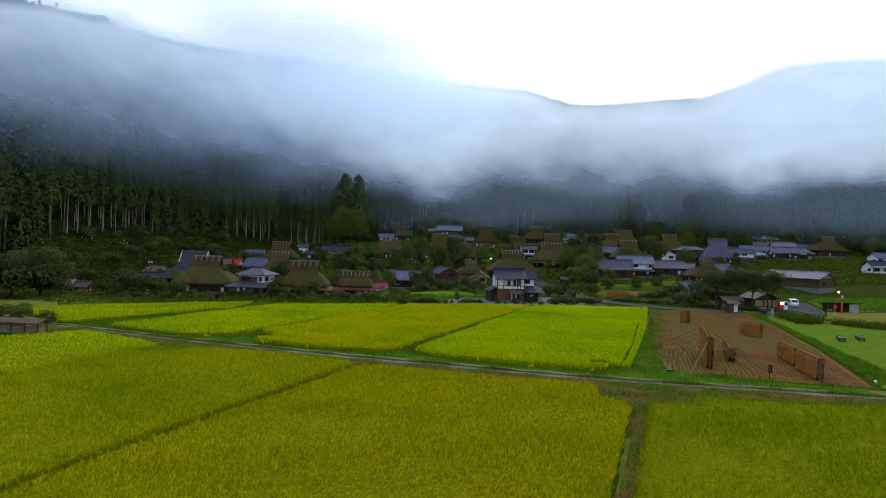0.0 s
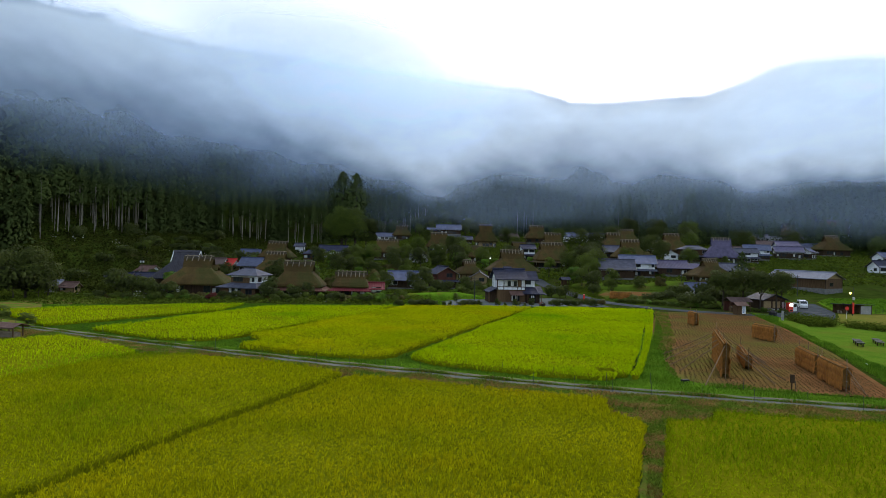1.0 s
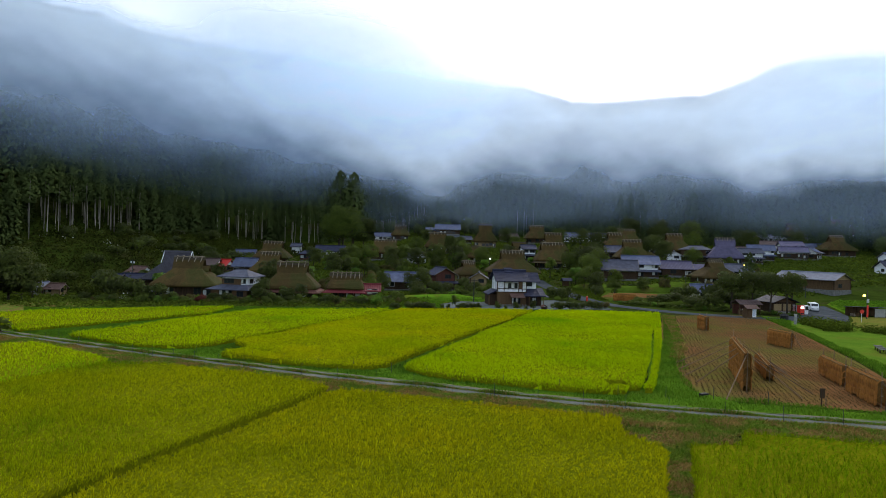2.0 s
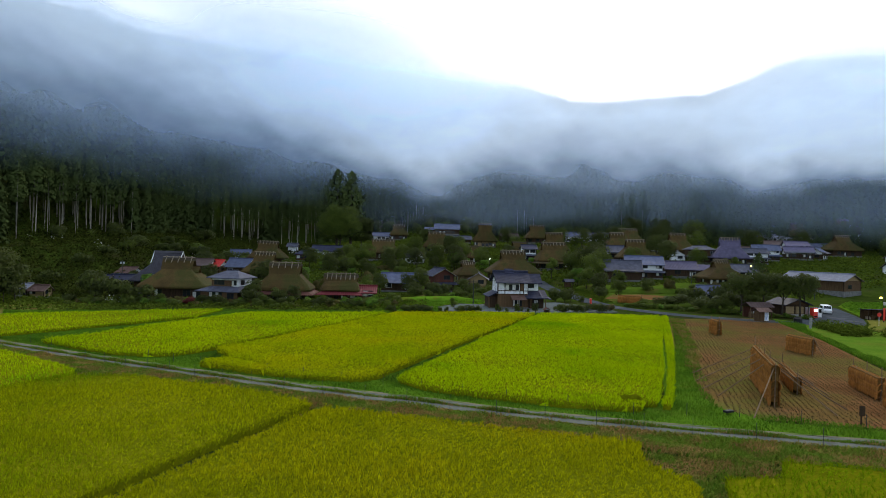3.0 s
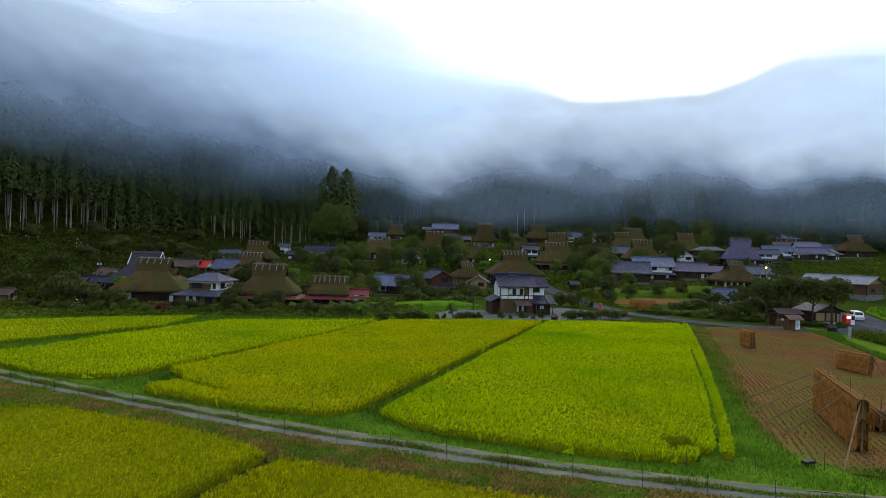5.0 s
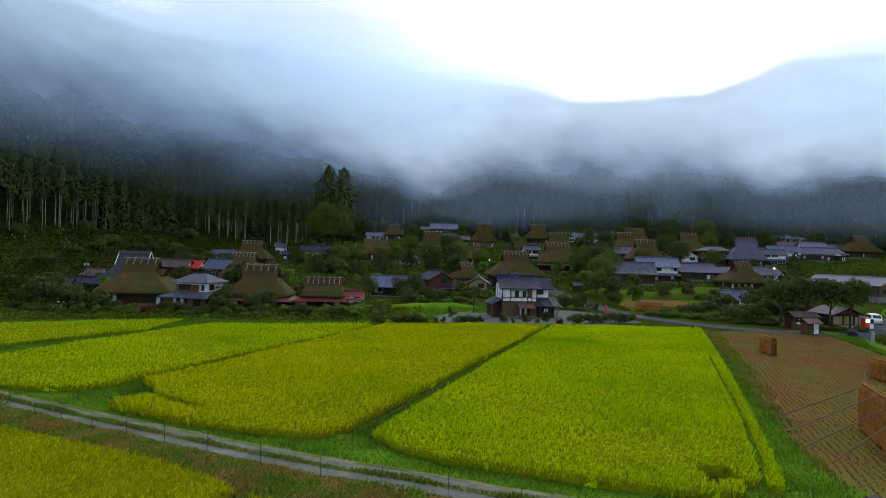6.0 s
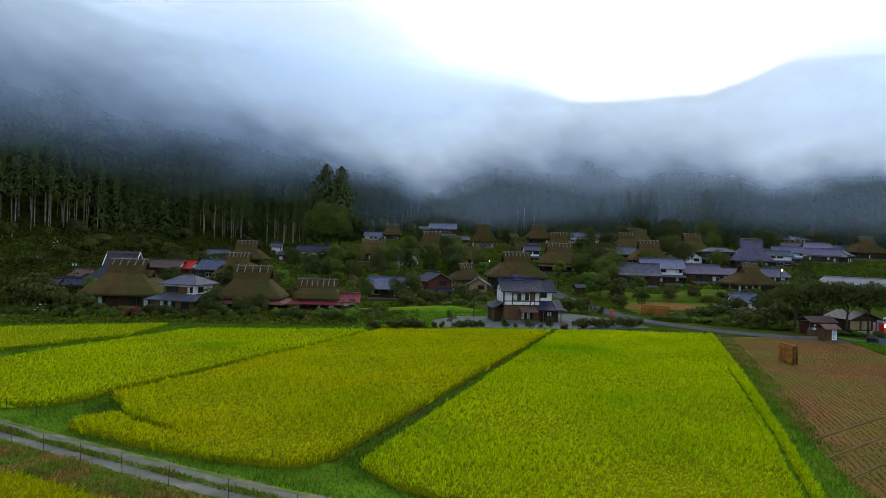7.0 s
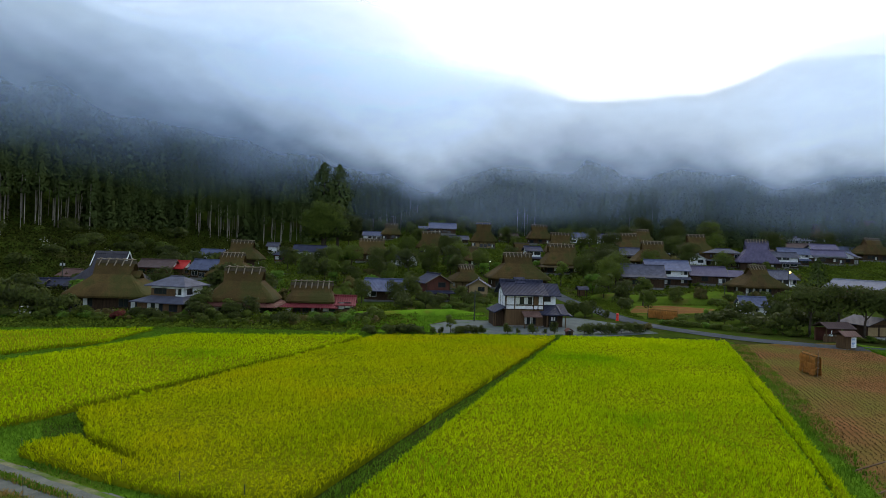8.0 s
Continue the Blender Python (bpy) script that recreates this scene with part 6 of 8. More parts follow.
    # entrance wing
    wing = 5.0
    x0 = L / 2
    bm = bmesh.new()
    bm_box(bm, x0 + 0.02, x0 + wing - 0.4, -D / 2 + 0.8, D / 2 - 0.8, -0.2, 2.5)
    part("wing_wall", bm, M_TIMBER, house)
    bm = bmesh.new()
    bm_box(bm, x0 + 0.02, x0 + wing - 1.6, -1.2, D / 2 - 1.0, 2.5, 4.95)
    part("wing_upper_wall", bm, M_PLASTER, house)
    window(house, x0 + 1.3, 3.85, 1.9, 0.85, -1.22, 3, False)
    b2 = gable_roof_bm(wing + 0.2, 5.6, 4.7, 1.75, 0.15, 0.04)
    bmesh.ops.translate(b2, verts=b2.verts[:], vec=(x0 + wing / 2 - 0.75, 0.7, 0))
    part("wing_upper_roof", b2, M_TILEDARK, house)
    part("wing_roof", slope_bm(x0 - 0.9, x0 + wing + 0.3, -D / 2 - 1.1, -0.85, 1.95, 3.35, 0.16), M_TILEDARK, house)
    bm = bmesh.new()
    v = [(x0 + wing - 1.6, -D / 2 - 1.1, 2.1), (x0 + wing + 1.5, -D / 2 - 0.2, 1.75), (x0 + wing + 1.3, D / 2 - 0.6, 1.75), (x0 + wing - 1.6, D / 2 - 0.6, 3.3), (x0 + wing - 1.6, -0.85, 3.45)]
    v += [(a, b, c + 0.14) for a, b, c in v]
    bm_faces(bm, v, [(4, 3, 2, 1, 0), (5, 6, 7, 8, 9), (0, 1, 6, 5), (1, 2, 7, 6), (2, 3, 8, 7), (3, 4, 9, 8), (4, 0, 5, 9)])
    part("wing_hip", bm, M_TILEDARK, house)
    for x in (x0 + 0.6, x0 + 4.6):
        bm = bmesh.new()
        bm_box(bm, x - 0.08, x + 0.08, -D / 2 - 0.95, -D / 2 - 0.79, -0.15, 2.0)
        part("porch_post", bm, M_BROWNWOOD, house)
    # no opening here: a black panel paints the shade inside the entrance
    bm = bmesh.new()
    bm_box(bm, x0 + 1.6, x0 + 3.4, -D / 2 + 0.74, -D / 2 + 0.82, 0.0, 1.95)
    door = part("entrance_door", bm, M_BLACK, house, "black panel painted as the dark of an open entrance")
    for x in (x0 + 2.2, x0 + 2.75):
        bm = bmesh.new()
        bm_box(bm, x - 0.16, x + 0.16, -D / 2 + 0.69, -D / 2 + 0.715, 1.05, 1.6)
        part("curtain", bm, M_WHITE, door, "white hanging door curtain")
    return house


put(yard_house(), 16.6, 133.4, 6, 0.72, 0.8, 1.0)


# ---- trees and shrubs ----
def leaf_crown(seed, rx, rz, base, lobes, leaves, size, squat=1.0):
    """Leaf clumps over several overlapping lobes, as quads, with gaps and an uneven outline."""
    rng = np.random.default_rng(seed)
    out = []
    cz = base + rz
    for k in range(lobes):
        a, u = rng.uniform(0, 6.28), rng.uniform(-0.75, 0.8)
        w = math.sqrt(max(0.05, 1 - u * u)) * rng.uniform(0.35, 0.72)
        c = np.array([rx * w * math.cos(a), rx * w * math.sin(a), cz + rz * u * 0.72])
        r = rx * rng.uniform(0.34, 0.56)
        n = leaves // lobes
        d = rng.normal(size=(n, 3))
        d /= np.linalg.norm(d, axis=1)[:, None]
        if base > 0.2:
            d[:, 2] = np.where(d[:, 2] < -0.35, -d[:, 2], d[:, 2])
        p = c + d * (r * rng.uniform(0.72, 1.08, n))[:, None] * np.array([1, 1, squat * rz / rx if rz < rx else 1.0])
        out.append((p, d))
    p = np.concatenate([a for a, _ in out])
    d = np.concatenate([b for _, b in out])
    n = len(p)
    nrm = d + rng.normal(0, 0.55, (n, 3))
    nrm /= np.linalg.norm(nrm, axis=1)[:, None]
    t = np.cross(nrm, rng.normal(size=(n, 3)))
    t /= np.linalg.norm(t, axis=1)[:, None]
    b = np.cross(nrm, t)
    s = (size * rng.uniform(0.6, 1.35, n))[:, None]
    return np.stack([p - t * s, p - b * s * 0.6 + nrm * s * 0.15, p + t * s, p + b * s * 0.6 - nrm * s * 0.1], 1)


def trunk_bm(tall, r, limbs, reach, seed):
    rng = random.Random(seed)
    bm = bmesh.new()
    p = Vector((0, 0, -0.4))
    for i in range(4):
        q = p + Vector((rng.uniform(-0.1, 0.1) * r * 4, rng.uniform(-0.1, 0.1) * r * 4, (tall + 0.4) / 4))
        bm_bar(bm, p, q, r * (1 - 0.17 * i), 7, r * (1 - 0.17 * (i + 1)))
        p = q
    for k in range(limbs):
        a = 6.283 * k / limbs + rng.uniform(-0.4, 0.4)
        s = Vector((0, 0, tall * rng.uniform(0.5, 0.9)))
        e = s + Vector((math.cos(a) * reach, math.sin(a) * reach, tall * rng.uniform(0.2, 0.5)))
        bm_bar(bm, s, e, r * 0.42, 5, r * 0.16)
    return bm


def face_out(me, q, middle, size):
    """Store for each leaf clump a direction out of the crown, softened by its own tilt."""
    c = (q.mean(axis=1, keepdims=True) - np.array(middle)) / np.array(size)
    c = c / (np.linalg.norm(c, axis=2, keepdims=True) + 0.01) + (0, 0, 0.35)
    f = np.cross(q[:, 1] - q[:, 0], q[:, 2] - q[:, 0])[:, None, :]
    f = f / (np.linalg.norm(f, axis=2, keepdims=True) + 1e-6)
    f = f * np.sign((f * c).sum(axis=2, keepdims=True))
    c = c / np.linalg.norm(c, axis=2, keepdims=True) + 0.3 * f
    c = np.repeat(c / np.linalg.norm(c, axis=2, keepdims=True), 4, axis=1)
    me.attributes.new("bough", "FLOAT_VECTOR", "POINT").data.foreach_set("vector", c.astype(np.float32).reshape(-1))


def tree_kind(name, label, category, tone, tall, rx, rz, base, lobes, leaves, size, seed, trunk_r=0.16, limbs=5, group=""):
    t = thing(name, label, category, group)
    part("trunk", trunk_bm(base + rz * 0.9, trunk_r, limbs, rx * 0.6, seed), M_BARK, t)
    q = leaf_crown(seed, rx, rz, base, lobes, int(leaves * 1.6), size * 0.64)
    me = tri_mesh("crown", q, M_LEAF[tone])
    face_out(me, q, (0, 0, base + 0.7 * rz), (rx, rx, rz))
    ob = new("crown", me)
    ob.parent = t
    return t


def conifer_kind(name, label, tall, radius, base, seed, category="conifer"):
    rng = random.Random(seed)
    t = thing(name, label, category)
    bm = bmesh.new()
    bm_bar(bm, (0, 0, -0.5), (0, 0, tall * 0.95), tall * 0.018 + 0.05, 7, 0.04)
    part("trunk", bm, M_BARK, t)
    tr = clump_crown(seed + 50, base, tall, radius, int(tall * (42 if tall > 15 else 130)), 0.5 + tall * 0.012 if tall > 15 else 0.3, 6.0 if tall > 35 else (3.5 if tall > 15 else 2.6))
    me = tri_mesh("crown", tr, M_NEEDLE)
    face_out(me, tr, (0, 0, base + 0.4 * (tall - base)), (radius, radius, tall * 0.8))
    ob = new("crown", me)
    ob.parent = t
    return t


def place(t, x, y, turn=0.0, size=1.0, high=1.0):
    t.matrix_world = pose(x, y, height(x, y), 0, 0, turn) @ Matrix.Diagonal((size, size, size * high, 1))
    return t


def again(t, x, y, turn=0.0, size=1.0, high=1.0, label=""):
    o = copy_thing(t, Matrix())
    o.matrix_world = pose(x, y, height(x, y), 0, 0, turn) @ Matrix.Diagonal((size, size, size * high, 1))
    if label:
        tagged(o, label)
    return o


# the shrine cedars and the great tree before them
place(conifer_kind("cedar_tree", "very tall old cedar with a dark ragged crown", 40.0, 6.4, 7.0, 3, "cedar"), -45.2, 322.0)
place(conifer_kind("cedar_tree", "tall old cedar with a rounded leaning top", 39.0, 6.0, 6.0, 4, "cedar"), -38.6, 324.0)
place(tree_kind("broadleaf_tree", "huge dark green tree below the cedars", "tree", "green", 20, 9.8, 11.0, 2.0, 24, 9000, 0.6, 11, 0.5, 7), -39.0, 290.0)
place(tree_kind("broadleaf_tree", "tall dark tree in front of the plantation", "tree", "dark", 16, 6.0, 7.5, 2.5, 12, 2800, 0.7, 12, 0.4, 6), -30.5, 300.0)
place(conifer_kind("conifer", "dark pointed conifer among garden trees", 12.0, 2.9, 0.8, 5), 74.6, 149.5)
for i, (x, y, h) in enumerate(((146, 344, 26), (152, 346, 29), (158, 345, 30), (163, 347, 26), (205, 335, 26), (212, 337, 28))):
    place(conifer_kind("conifer", "tall cedar standing above the wood's edge", float(h), 4.2, 4.0, 20 + i), float(x), float(y))

TREES = [tree_kind("garden_tree", "leafy green garden tree between the houses", "tree", tone, 6, rx, rz, base, lobes, leaves, size, seed, group="garden trees")
         for tone, rx, rz, base, lobes, leaves, size, seed in (("green", 2.4, 2.6, 0.35, 12, 1000, 0.30, 31), ("dark", 2.7, 3.0, 0.4, 13, 1100, 0.33, 32), ("green", 2.0, 3.0, 0.35, 12, 900, 0.29, 33), ("lime", 2.2, 2.2, 0.3, 11, 850, 0.29, 34), ("rust", 1.9, 2.1, 0.3, 10, 800, 0.28, 35))]
SHRUBS = [tree_kind("shrub", "bushy green shrub in a cottage garden", "shrub", tone, 1.5, rx, rz, 0.05, 6, leaves, size, seed, 0.05, 3, "garden shrubs")
          for tone, rx, rz, leaves, size, seed in (("green", 1.2, 0.8, 420, 0.19, 41), ("dark", 1.4, 1.0, 480, 0.20, 42), ("lime", 1.1, 0.7, 400, 0.18, 43), ("green", 1.6, 0.8, 520, 0.20, 44), ("rust", 1.0, 0.7, 360, 0.18, 45))]
BALLS = [tree_kind("clipped_bush", "round clipped dark green bush by the yard", "bush", "dark", 1.2, 0.62, 0.55, 0.1, 9, 520, 0.10, 51, 0.05, 3, "clipped bushes"),
         tree_kind("clipped_bush", "round clipped dark green bush by the yard", "bush", "dark", 1.2, 0.75, 0.5, 0.05, 9, 560, 0.11, 52, 0.05, 3, "clipped bushes")]
vrng = random.Random(99)


def clear_of_houses(x, y, margin):
    for hx, hy, hr in FOOT:
        if (x - hx) ** 2 + (y - hy) ** 2 < (hr + margin) ** 2:
            return False
    return True


def clear_of_roads(x, y, margin):
    for line in (VILLAGE_ROAD, [(70, 109.0), (74, 122.0), (83.0, 136.0), (92.5, 152.0), (104, 168), (118, 178)]):
        for (x0, y0), (x1, y1) in zip(line, line[1:]):
            d = (x1 - x0) ** 2 + (y1 - y0) ** 2
            t = min(1, max(0, ((x - x0) * (x1 - x0) + (y - y0) * (y1 - y0)) / d))
            if (x - x0 - t * (x1 - x0)) ** 2 + (y - y0 - t * (y1 - y0)) ** 2 < margin * margin:
                return False
    return True


def valley_open(x, y):
    """Whether a place lies before the forest and clear of houses."""
    az = math.degrees(math.atan2(x, y - 20))
    return math.hypot(x, y - 20) < np.interp(az, AZIMUTHS, FOREST_EDGE) - 3 and clear_of_houses(x, y, 0.5)


BIG_TREES = [tree_kind("garden_tree", label, "tree", tone, 6, 2.6, 2.9, 0.4, 16, 2300, 0.21, seed, group="garden trees")
             for tone, label, seed in (("green", "tall leafy green tree above the roofs", 36), ("dark", "tall dark green tree above the roofs", 37))]
used_big = [False, False]
used = [False] * len(TREES)
used_s = [False] * len(SHRUBS)


def garden_tree(x, y, size=1.0, kind=None, high=1.0):
    k = vrng.randrange(len(TREES)) if kind is None else kind
    if size >= 1.3 and k != 4:
        k = 1 if k == 1 else 0
        if not used_big[k]:
            used_big[k] = True
            return place(BIG_TREES[k], x, y, vrng.uniform(0, 360), size, high)
        return again(BIG_TREES[k], x, y, vrng.uniform(0, 360), size, high)
    if not used[k]:
        used[k] = True
        return place(TREES[k], x, y, vrng.uniform(0, 360), size, high)
    return again(TREES[k], x, y, vrng.uniform(0, 360), size, high)


def garden_shrub(x, y, size=1.0, kind=None, high=1.0):
    k = vrng.choices(range(len(SHRUBS)), (5, 3, 4, 5, 2))[0] if kind is None else kind
    if not used_s[k]:
        used_s[k] = True
        return place(SHRUBS[k], x, y, vrng.uniform(0, 360), size, high)
    return again(SHRUBS[k], x, y, vrng.uniform(0, 360), size, high)


# trees that stand out between the houses
for x, y, s, k in ((-1.2, 161.0, 0.95, 1), (-4.0, 157.0, 0.8, 1), (7.0, 150.5, 0.35, 0), (-11.0, 163.0, 0.8, 1), (-35.0, 140.5, 0.75, 1), (-29.5, 137.5, 0.6, 0), (-26.0, 136.5, 0.6, 1),
                   (55.0, 207.0, 1.6, 0), (51.0, 200.0, 1.5, 0), (53.0, 214.0, 1.7, 1), (60.0, 222.0, 1.5, 1), (48.0, 214.0, 1.4, 3), (45.5, 196.0, 1.2, 3), (40.0, 208.0, 1.2, 2),
                   (86.0, 232.0, 1.6, 1), (80.0, 226.0, 1.4, 4), (72.0, 226.0, 1.3, 2), (94.0, 224.0, 1.3, 0), (63.0, 240.0, 1.5, 1), (90.0, 252.0, 1.7, 1), (70.0, 262.0, 1.8, 1),
                   (10.0, 229.0, 1.5, 1), (3.0, 232.0, 1.5, 0), (-3.0, 222.0, 1.4, 1), (13.0, 240.0, 1.6, 2), (20.0, 233.0, 1.3, 0), (-22.0, 240.0, 1.4, 2), (-28.0, 236.0, 1.4, 0), (-14.0, 233.0, 1.3, 1), (-9.0, 236.0, 1.4, 0),
                   (17.0, 326.0, 1.2, 0), (42.0, 330.0, 1.9, 1), (0.0, 330.0, 1.6, 1), (10.0, 282.0, 1.5, 1), (14.0, 288.0, 1.4, 2), (-5.0, 285.0, 1.4, 0), (43.0, 312.0, 1.3, 0),
                   (-42.0, 236.0, 1.2, 1), (-36.0, 232.0, 1.2, 0), (-46.0, 190.0, 1.0, 0), (-40.0, 172.0, 0.9, 1), (-36.0, 196.0, 1.1, 3), (-25.0, 180.0, 0.9, 0), (-30.0, 208.0, 1.2, 1), (-20.0, 205.0, 1.1, 2),
                   (70.0, 290.0, 1.8, 1), (62.0, 300.0, 1.8, 0), (88.0, 296.0, 1.8, 1), (108.0, 296.0, 1.9, 1), (118.0, 280.0, 1.7, 0), (126.0, 300.0, 1.9, 1), (146.0, 290.0, 1.8, 1), (152.0, 296.0, 1.7, 0), (176.0, 298.0, 1.8, 1), (214.0, 292.0, 1.9, 1), (206.0, 280.0, 1.7, 0),
                   (150.0, 330.0, 2.2, 1), (136.0, 322.0, 2.2, 0), (122.0, 330.0, 2.2, 1), (108.0, 334.0, 2.2, 1)):
    garden_tree(x, y, s, k)
for x, y, s in ((-4.0, 396.0, 1.7), (2.0, 391.0, 1.6), (9.0, 393.0, 1.8), (17.0, 392.0, 1.7), (24.0, 390.0, 1.8), (-9.0, 398.0, 1.8), (31.0, 386.0, 1.8), (-24.0, 398.0, 1.9), (-33.0, 396.0, 1.9), (38.0, 390.0, 1.8), (0.0, 380.0, 1.2), (22.0, 378.0, 1.3), (-6.0, 378.0, 1.2)):
    garden_tree(x, y, s, 1)
for x, y, s in ((77.0, 182.0, 1.7), (80.0, 181.0, 1.6), (83.0, 181.5, 1.8), (86.5, 181.0, 1.7), (89.5, 182.5, 1.9), (74.0, 181.0, 1.5), (92.0, 184.0, 1.9)):
    garden_shrub(x, y, s, 0)
# the dark group by the lane
for x, y, s, k, hi in ((49.5, 139.5, 1.1, 1, 0.72), (53.0, 141.0, 1.2, 1, 0.75), (45.8, 141.5, 0.9, 0, 0.75), (56.5, 138.5, 1.1, 1, 0.8), (54.0, 131.0, 0.95, 1, 0.9), (57.5, 131.5, 1.05, 1, 1.0), (60.5, 133.0, 1.2, 1, 1.05), (64.5, 136.0, 1.35, 1, 1.05), (69.0, 138.5, 1.3, 1, 1.0), (74.0, 142.0, 1.35, 0, 1.0),
                       (61.5, 139.0, 1.4, 1, 1.1), (58.0, 145.0, 1.3, 1, 1.0), (79.0, 152.0, 1.3, 1, 1.0), (84.0, 158.0, 1.3, 0, 1.0), (72.0, 150.0, 1.4, 1, 1.0)):
    garden_shrub(x, y, s * 1.6, 1 if k == 1 else 0, hi * 1.0)
for x, y in ((63.7, 127.8), (66.0, 125.7), (68.9, 124.9), (72.9, 130.2), (60.4, 129.6)):
    t = tree_kind("roadside_tree", "roadside tree with bare trunk and flat dark crown", "tree", "dark", 6, 2.3, 2.0, 2.4, 14, 1700, 0.21, int(x * 7), 0.17, 5, "roadside trees")
    place(t, x, y, 0, 1.35, 0.95)
# big trees at the western edge
for x, y, s in ((-87.0, 139.0, 1.9), (-91.5, 136.5, 1.7), (-98.0, 134.0, 1.9), (-84.0, 142.0, 1.2), (-106.0, 138.0, 1.9)):
    garden_tree(x, y, s, 1)
for x, y, s in ((-86.0, 133.5, 3.0), (-90.5, 132.5, 3.2), (-94.5, 131.0, 3.0), (-99.0, 130.0, 3.2), (-83.6, 138.0, 2.2)):
    garden_shrub(x, y, s, 1, 1.2)
for x, y, s in ((-60.0, 91.5, 0.85), (-63.5, 92.5, 0.8), (-57.0, 93.2, 0.55)):
    garden_tree(x, y, s, 0, 0.7)
# clipped bushes along the yard
first = [True, True]
for x, y, s, k, hi in ((-5.7, 119.6, 1.1, 1, 0.9), (-2.9, 119.8, 1.25, 1, 0.8), (-1.6, 119.9, 1.25, 1, 0.8), (-0.3, 119.9, 1.2, 1, 0.8), (0.8, 120.0, 1.1, 1, 0.8), (2.8, 120.9, 0.6, 0, 1.2), (3.9, 121.1, 0.6, 0, 1.2), (6.2, 120.6, 1.1, 1, 0.85), (7.4, 121.0, 1.1, 1, 0.85), (8.8, 121.7, 1.0, 1, 0.85), (9.7, 122.2, 0.8, 0, 1.1),
                       (13.3, 123.0, 0.95, 0, 1.15), (16.9, 123.6, 0.95, 0, 1.1), (20.0, 124.0, 1.0, 0, 1.25), (14.8, 123.2, 0.5, 0, 1.2), (18.6, 123.8, 0.45, 0, 1.2), (24.4, 124.5, 1.2, 1, 0.95), (25.8, 124.9, 1.2, 1, 0.95), (27.3, 125.4, 1.2, 1, 0.95), (28.8, 125.9, 1.2, 1, 0.95), (30.4, 126.5, 1.2, 1, 0.95), (32.0, 127.2, 1.25, 1, 0.95), (33.4, 127.8, 1.2, 1, 0.95),
                       (30.5, 146.5, 2.0, 0, 1.0), (32.2, 148.5, 2.1, 0, 1.0), (28.8, 148.0, 1.9, 1, 1.1), (33.6, 144.8, 1.0, 0, 1.2)):
    if first[k]:
        first[k] = False
        place(BALLS[k], x, y, vrng.uniform(0, 360), s * 1.35, hi)
    else:
        again(BALLS[k], x, y, vrng.uniform(0, 360), s * 1.35, hi)
garden_tree(5.3, 122.6, 0.42, 2)
place(tree_kind("shrub", "red-leaved shrub beside the white house", "shrub", "red", 1.6, 1.3, 0.95, 0.1, 7, 500, 0.17, 47, 0.05, 3), -45.6, 134.6)
for x, y, s, k, hi in ((-33.5, 135.5, 1.4, 1, 1.1), (-31.0, 134.2, 1.3, 0, 1.1), (-28.6, 135.8, 1.4, 1, 1.1), (-26.4, 134.5, 1.2, 0, 1.0), (-35.4, 138.6, 1.3, 1, 1.3), (-15.5, 133.0, 1.2, 2, 1.0), (-12.5, 130.0, 1.6, 2, 0.9), (-10.0, 128.6, 1.5, 2, 0.9),
                       (-49.0, 138.5, 1.3, 4, 1.0), (-53.0, 139.0, 1.3, 0, 1.1), (-57.0, 139.5, 1.7, 1, 1.2), (-62.0, 141.0, 1.9, 1, 1.3), (-66.0, 143.0, 2.0, 1, 1.3), (-70.0, 146.0, 2.2, 1, 1.4), (-6.0, 134.5, 1.4, 0, 1.1), (-2.5, 152.0, 1.5, 1, 1.1), (2.0, 154.0, 1.5, 1, 1.1)):
    garden_shrub(x, y, s, k, hi)
garden_shrub(35.4, 130.2, 1.05, 4)
# shrubs in front of the western houses and all through the village
for i in range(88):
    x = -74 + i * 0.78 + vrng.uniform(-0.6, 0.6)
    y = 130.5 + 8 * smooth(-20, -60, x) + vrng.uniform(-3.0, 5.5)
    if clear_of_houses(x, y, -1.2):
        garden_shrub(x, y, vrng.uniform(0.6, 1.2), None, vrng.uniform(0.7, 1.2))
count = 0
while count < 190:
    x, y = vrng.uniform(-75, 125), vrng.uniform(152, 300)
    if abs(math.degrees(math.atan2(x, y - 20))) > 30 or not clear_of_houses(x, y, 0.2) or not clear_of_roads(x, y, 3.2) or (0 < x < 36 and y < 160):
        continue
    count += 1
    before = any(abs(x - hx) < hr + 1.5 and -16 < y - hy < 0 for hx, hy, hr in FOOT)
    if before:
        garden_shrub(x, y, vrng.uniform(0.6, 1.1), None, vrng.uniform(0.7, 1.0))
    elif vrng.random() < 0.6:
        garden_tree(x, y, vrng.uniform(0.7, 1.25) * (0.4 if 0 < x < 20 and y < 185 else 1.0), None, vrng.uniform(0.85, 1.15))
    else:
        garden_shrub(x, y, vrng.uniform(0.8, 1.7), None, vrng.uniform(0.8, 1.2))
for i in range(34):
    x, y = 41.5 + i * 0.84, 139.0 - i * 0.54
    garden_shrub(x + vrng.uniform(-0.3, 0.3), y + vrng.uniform(-0.6, 1.6), vrng.uniform(0.5, 0.95), vrng.choice((0, 2, 3)), 0.8)


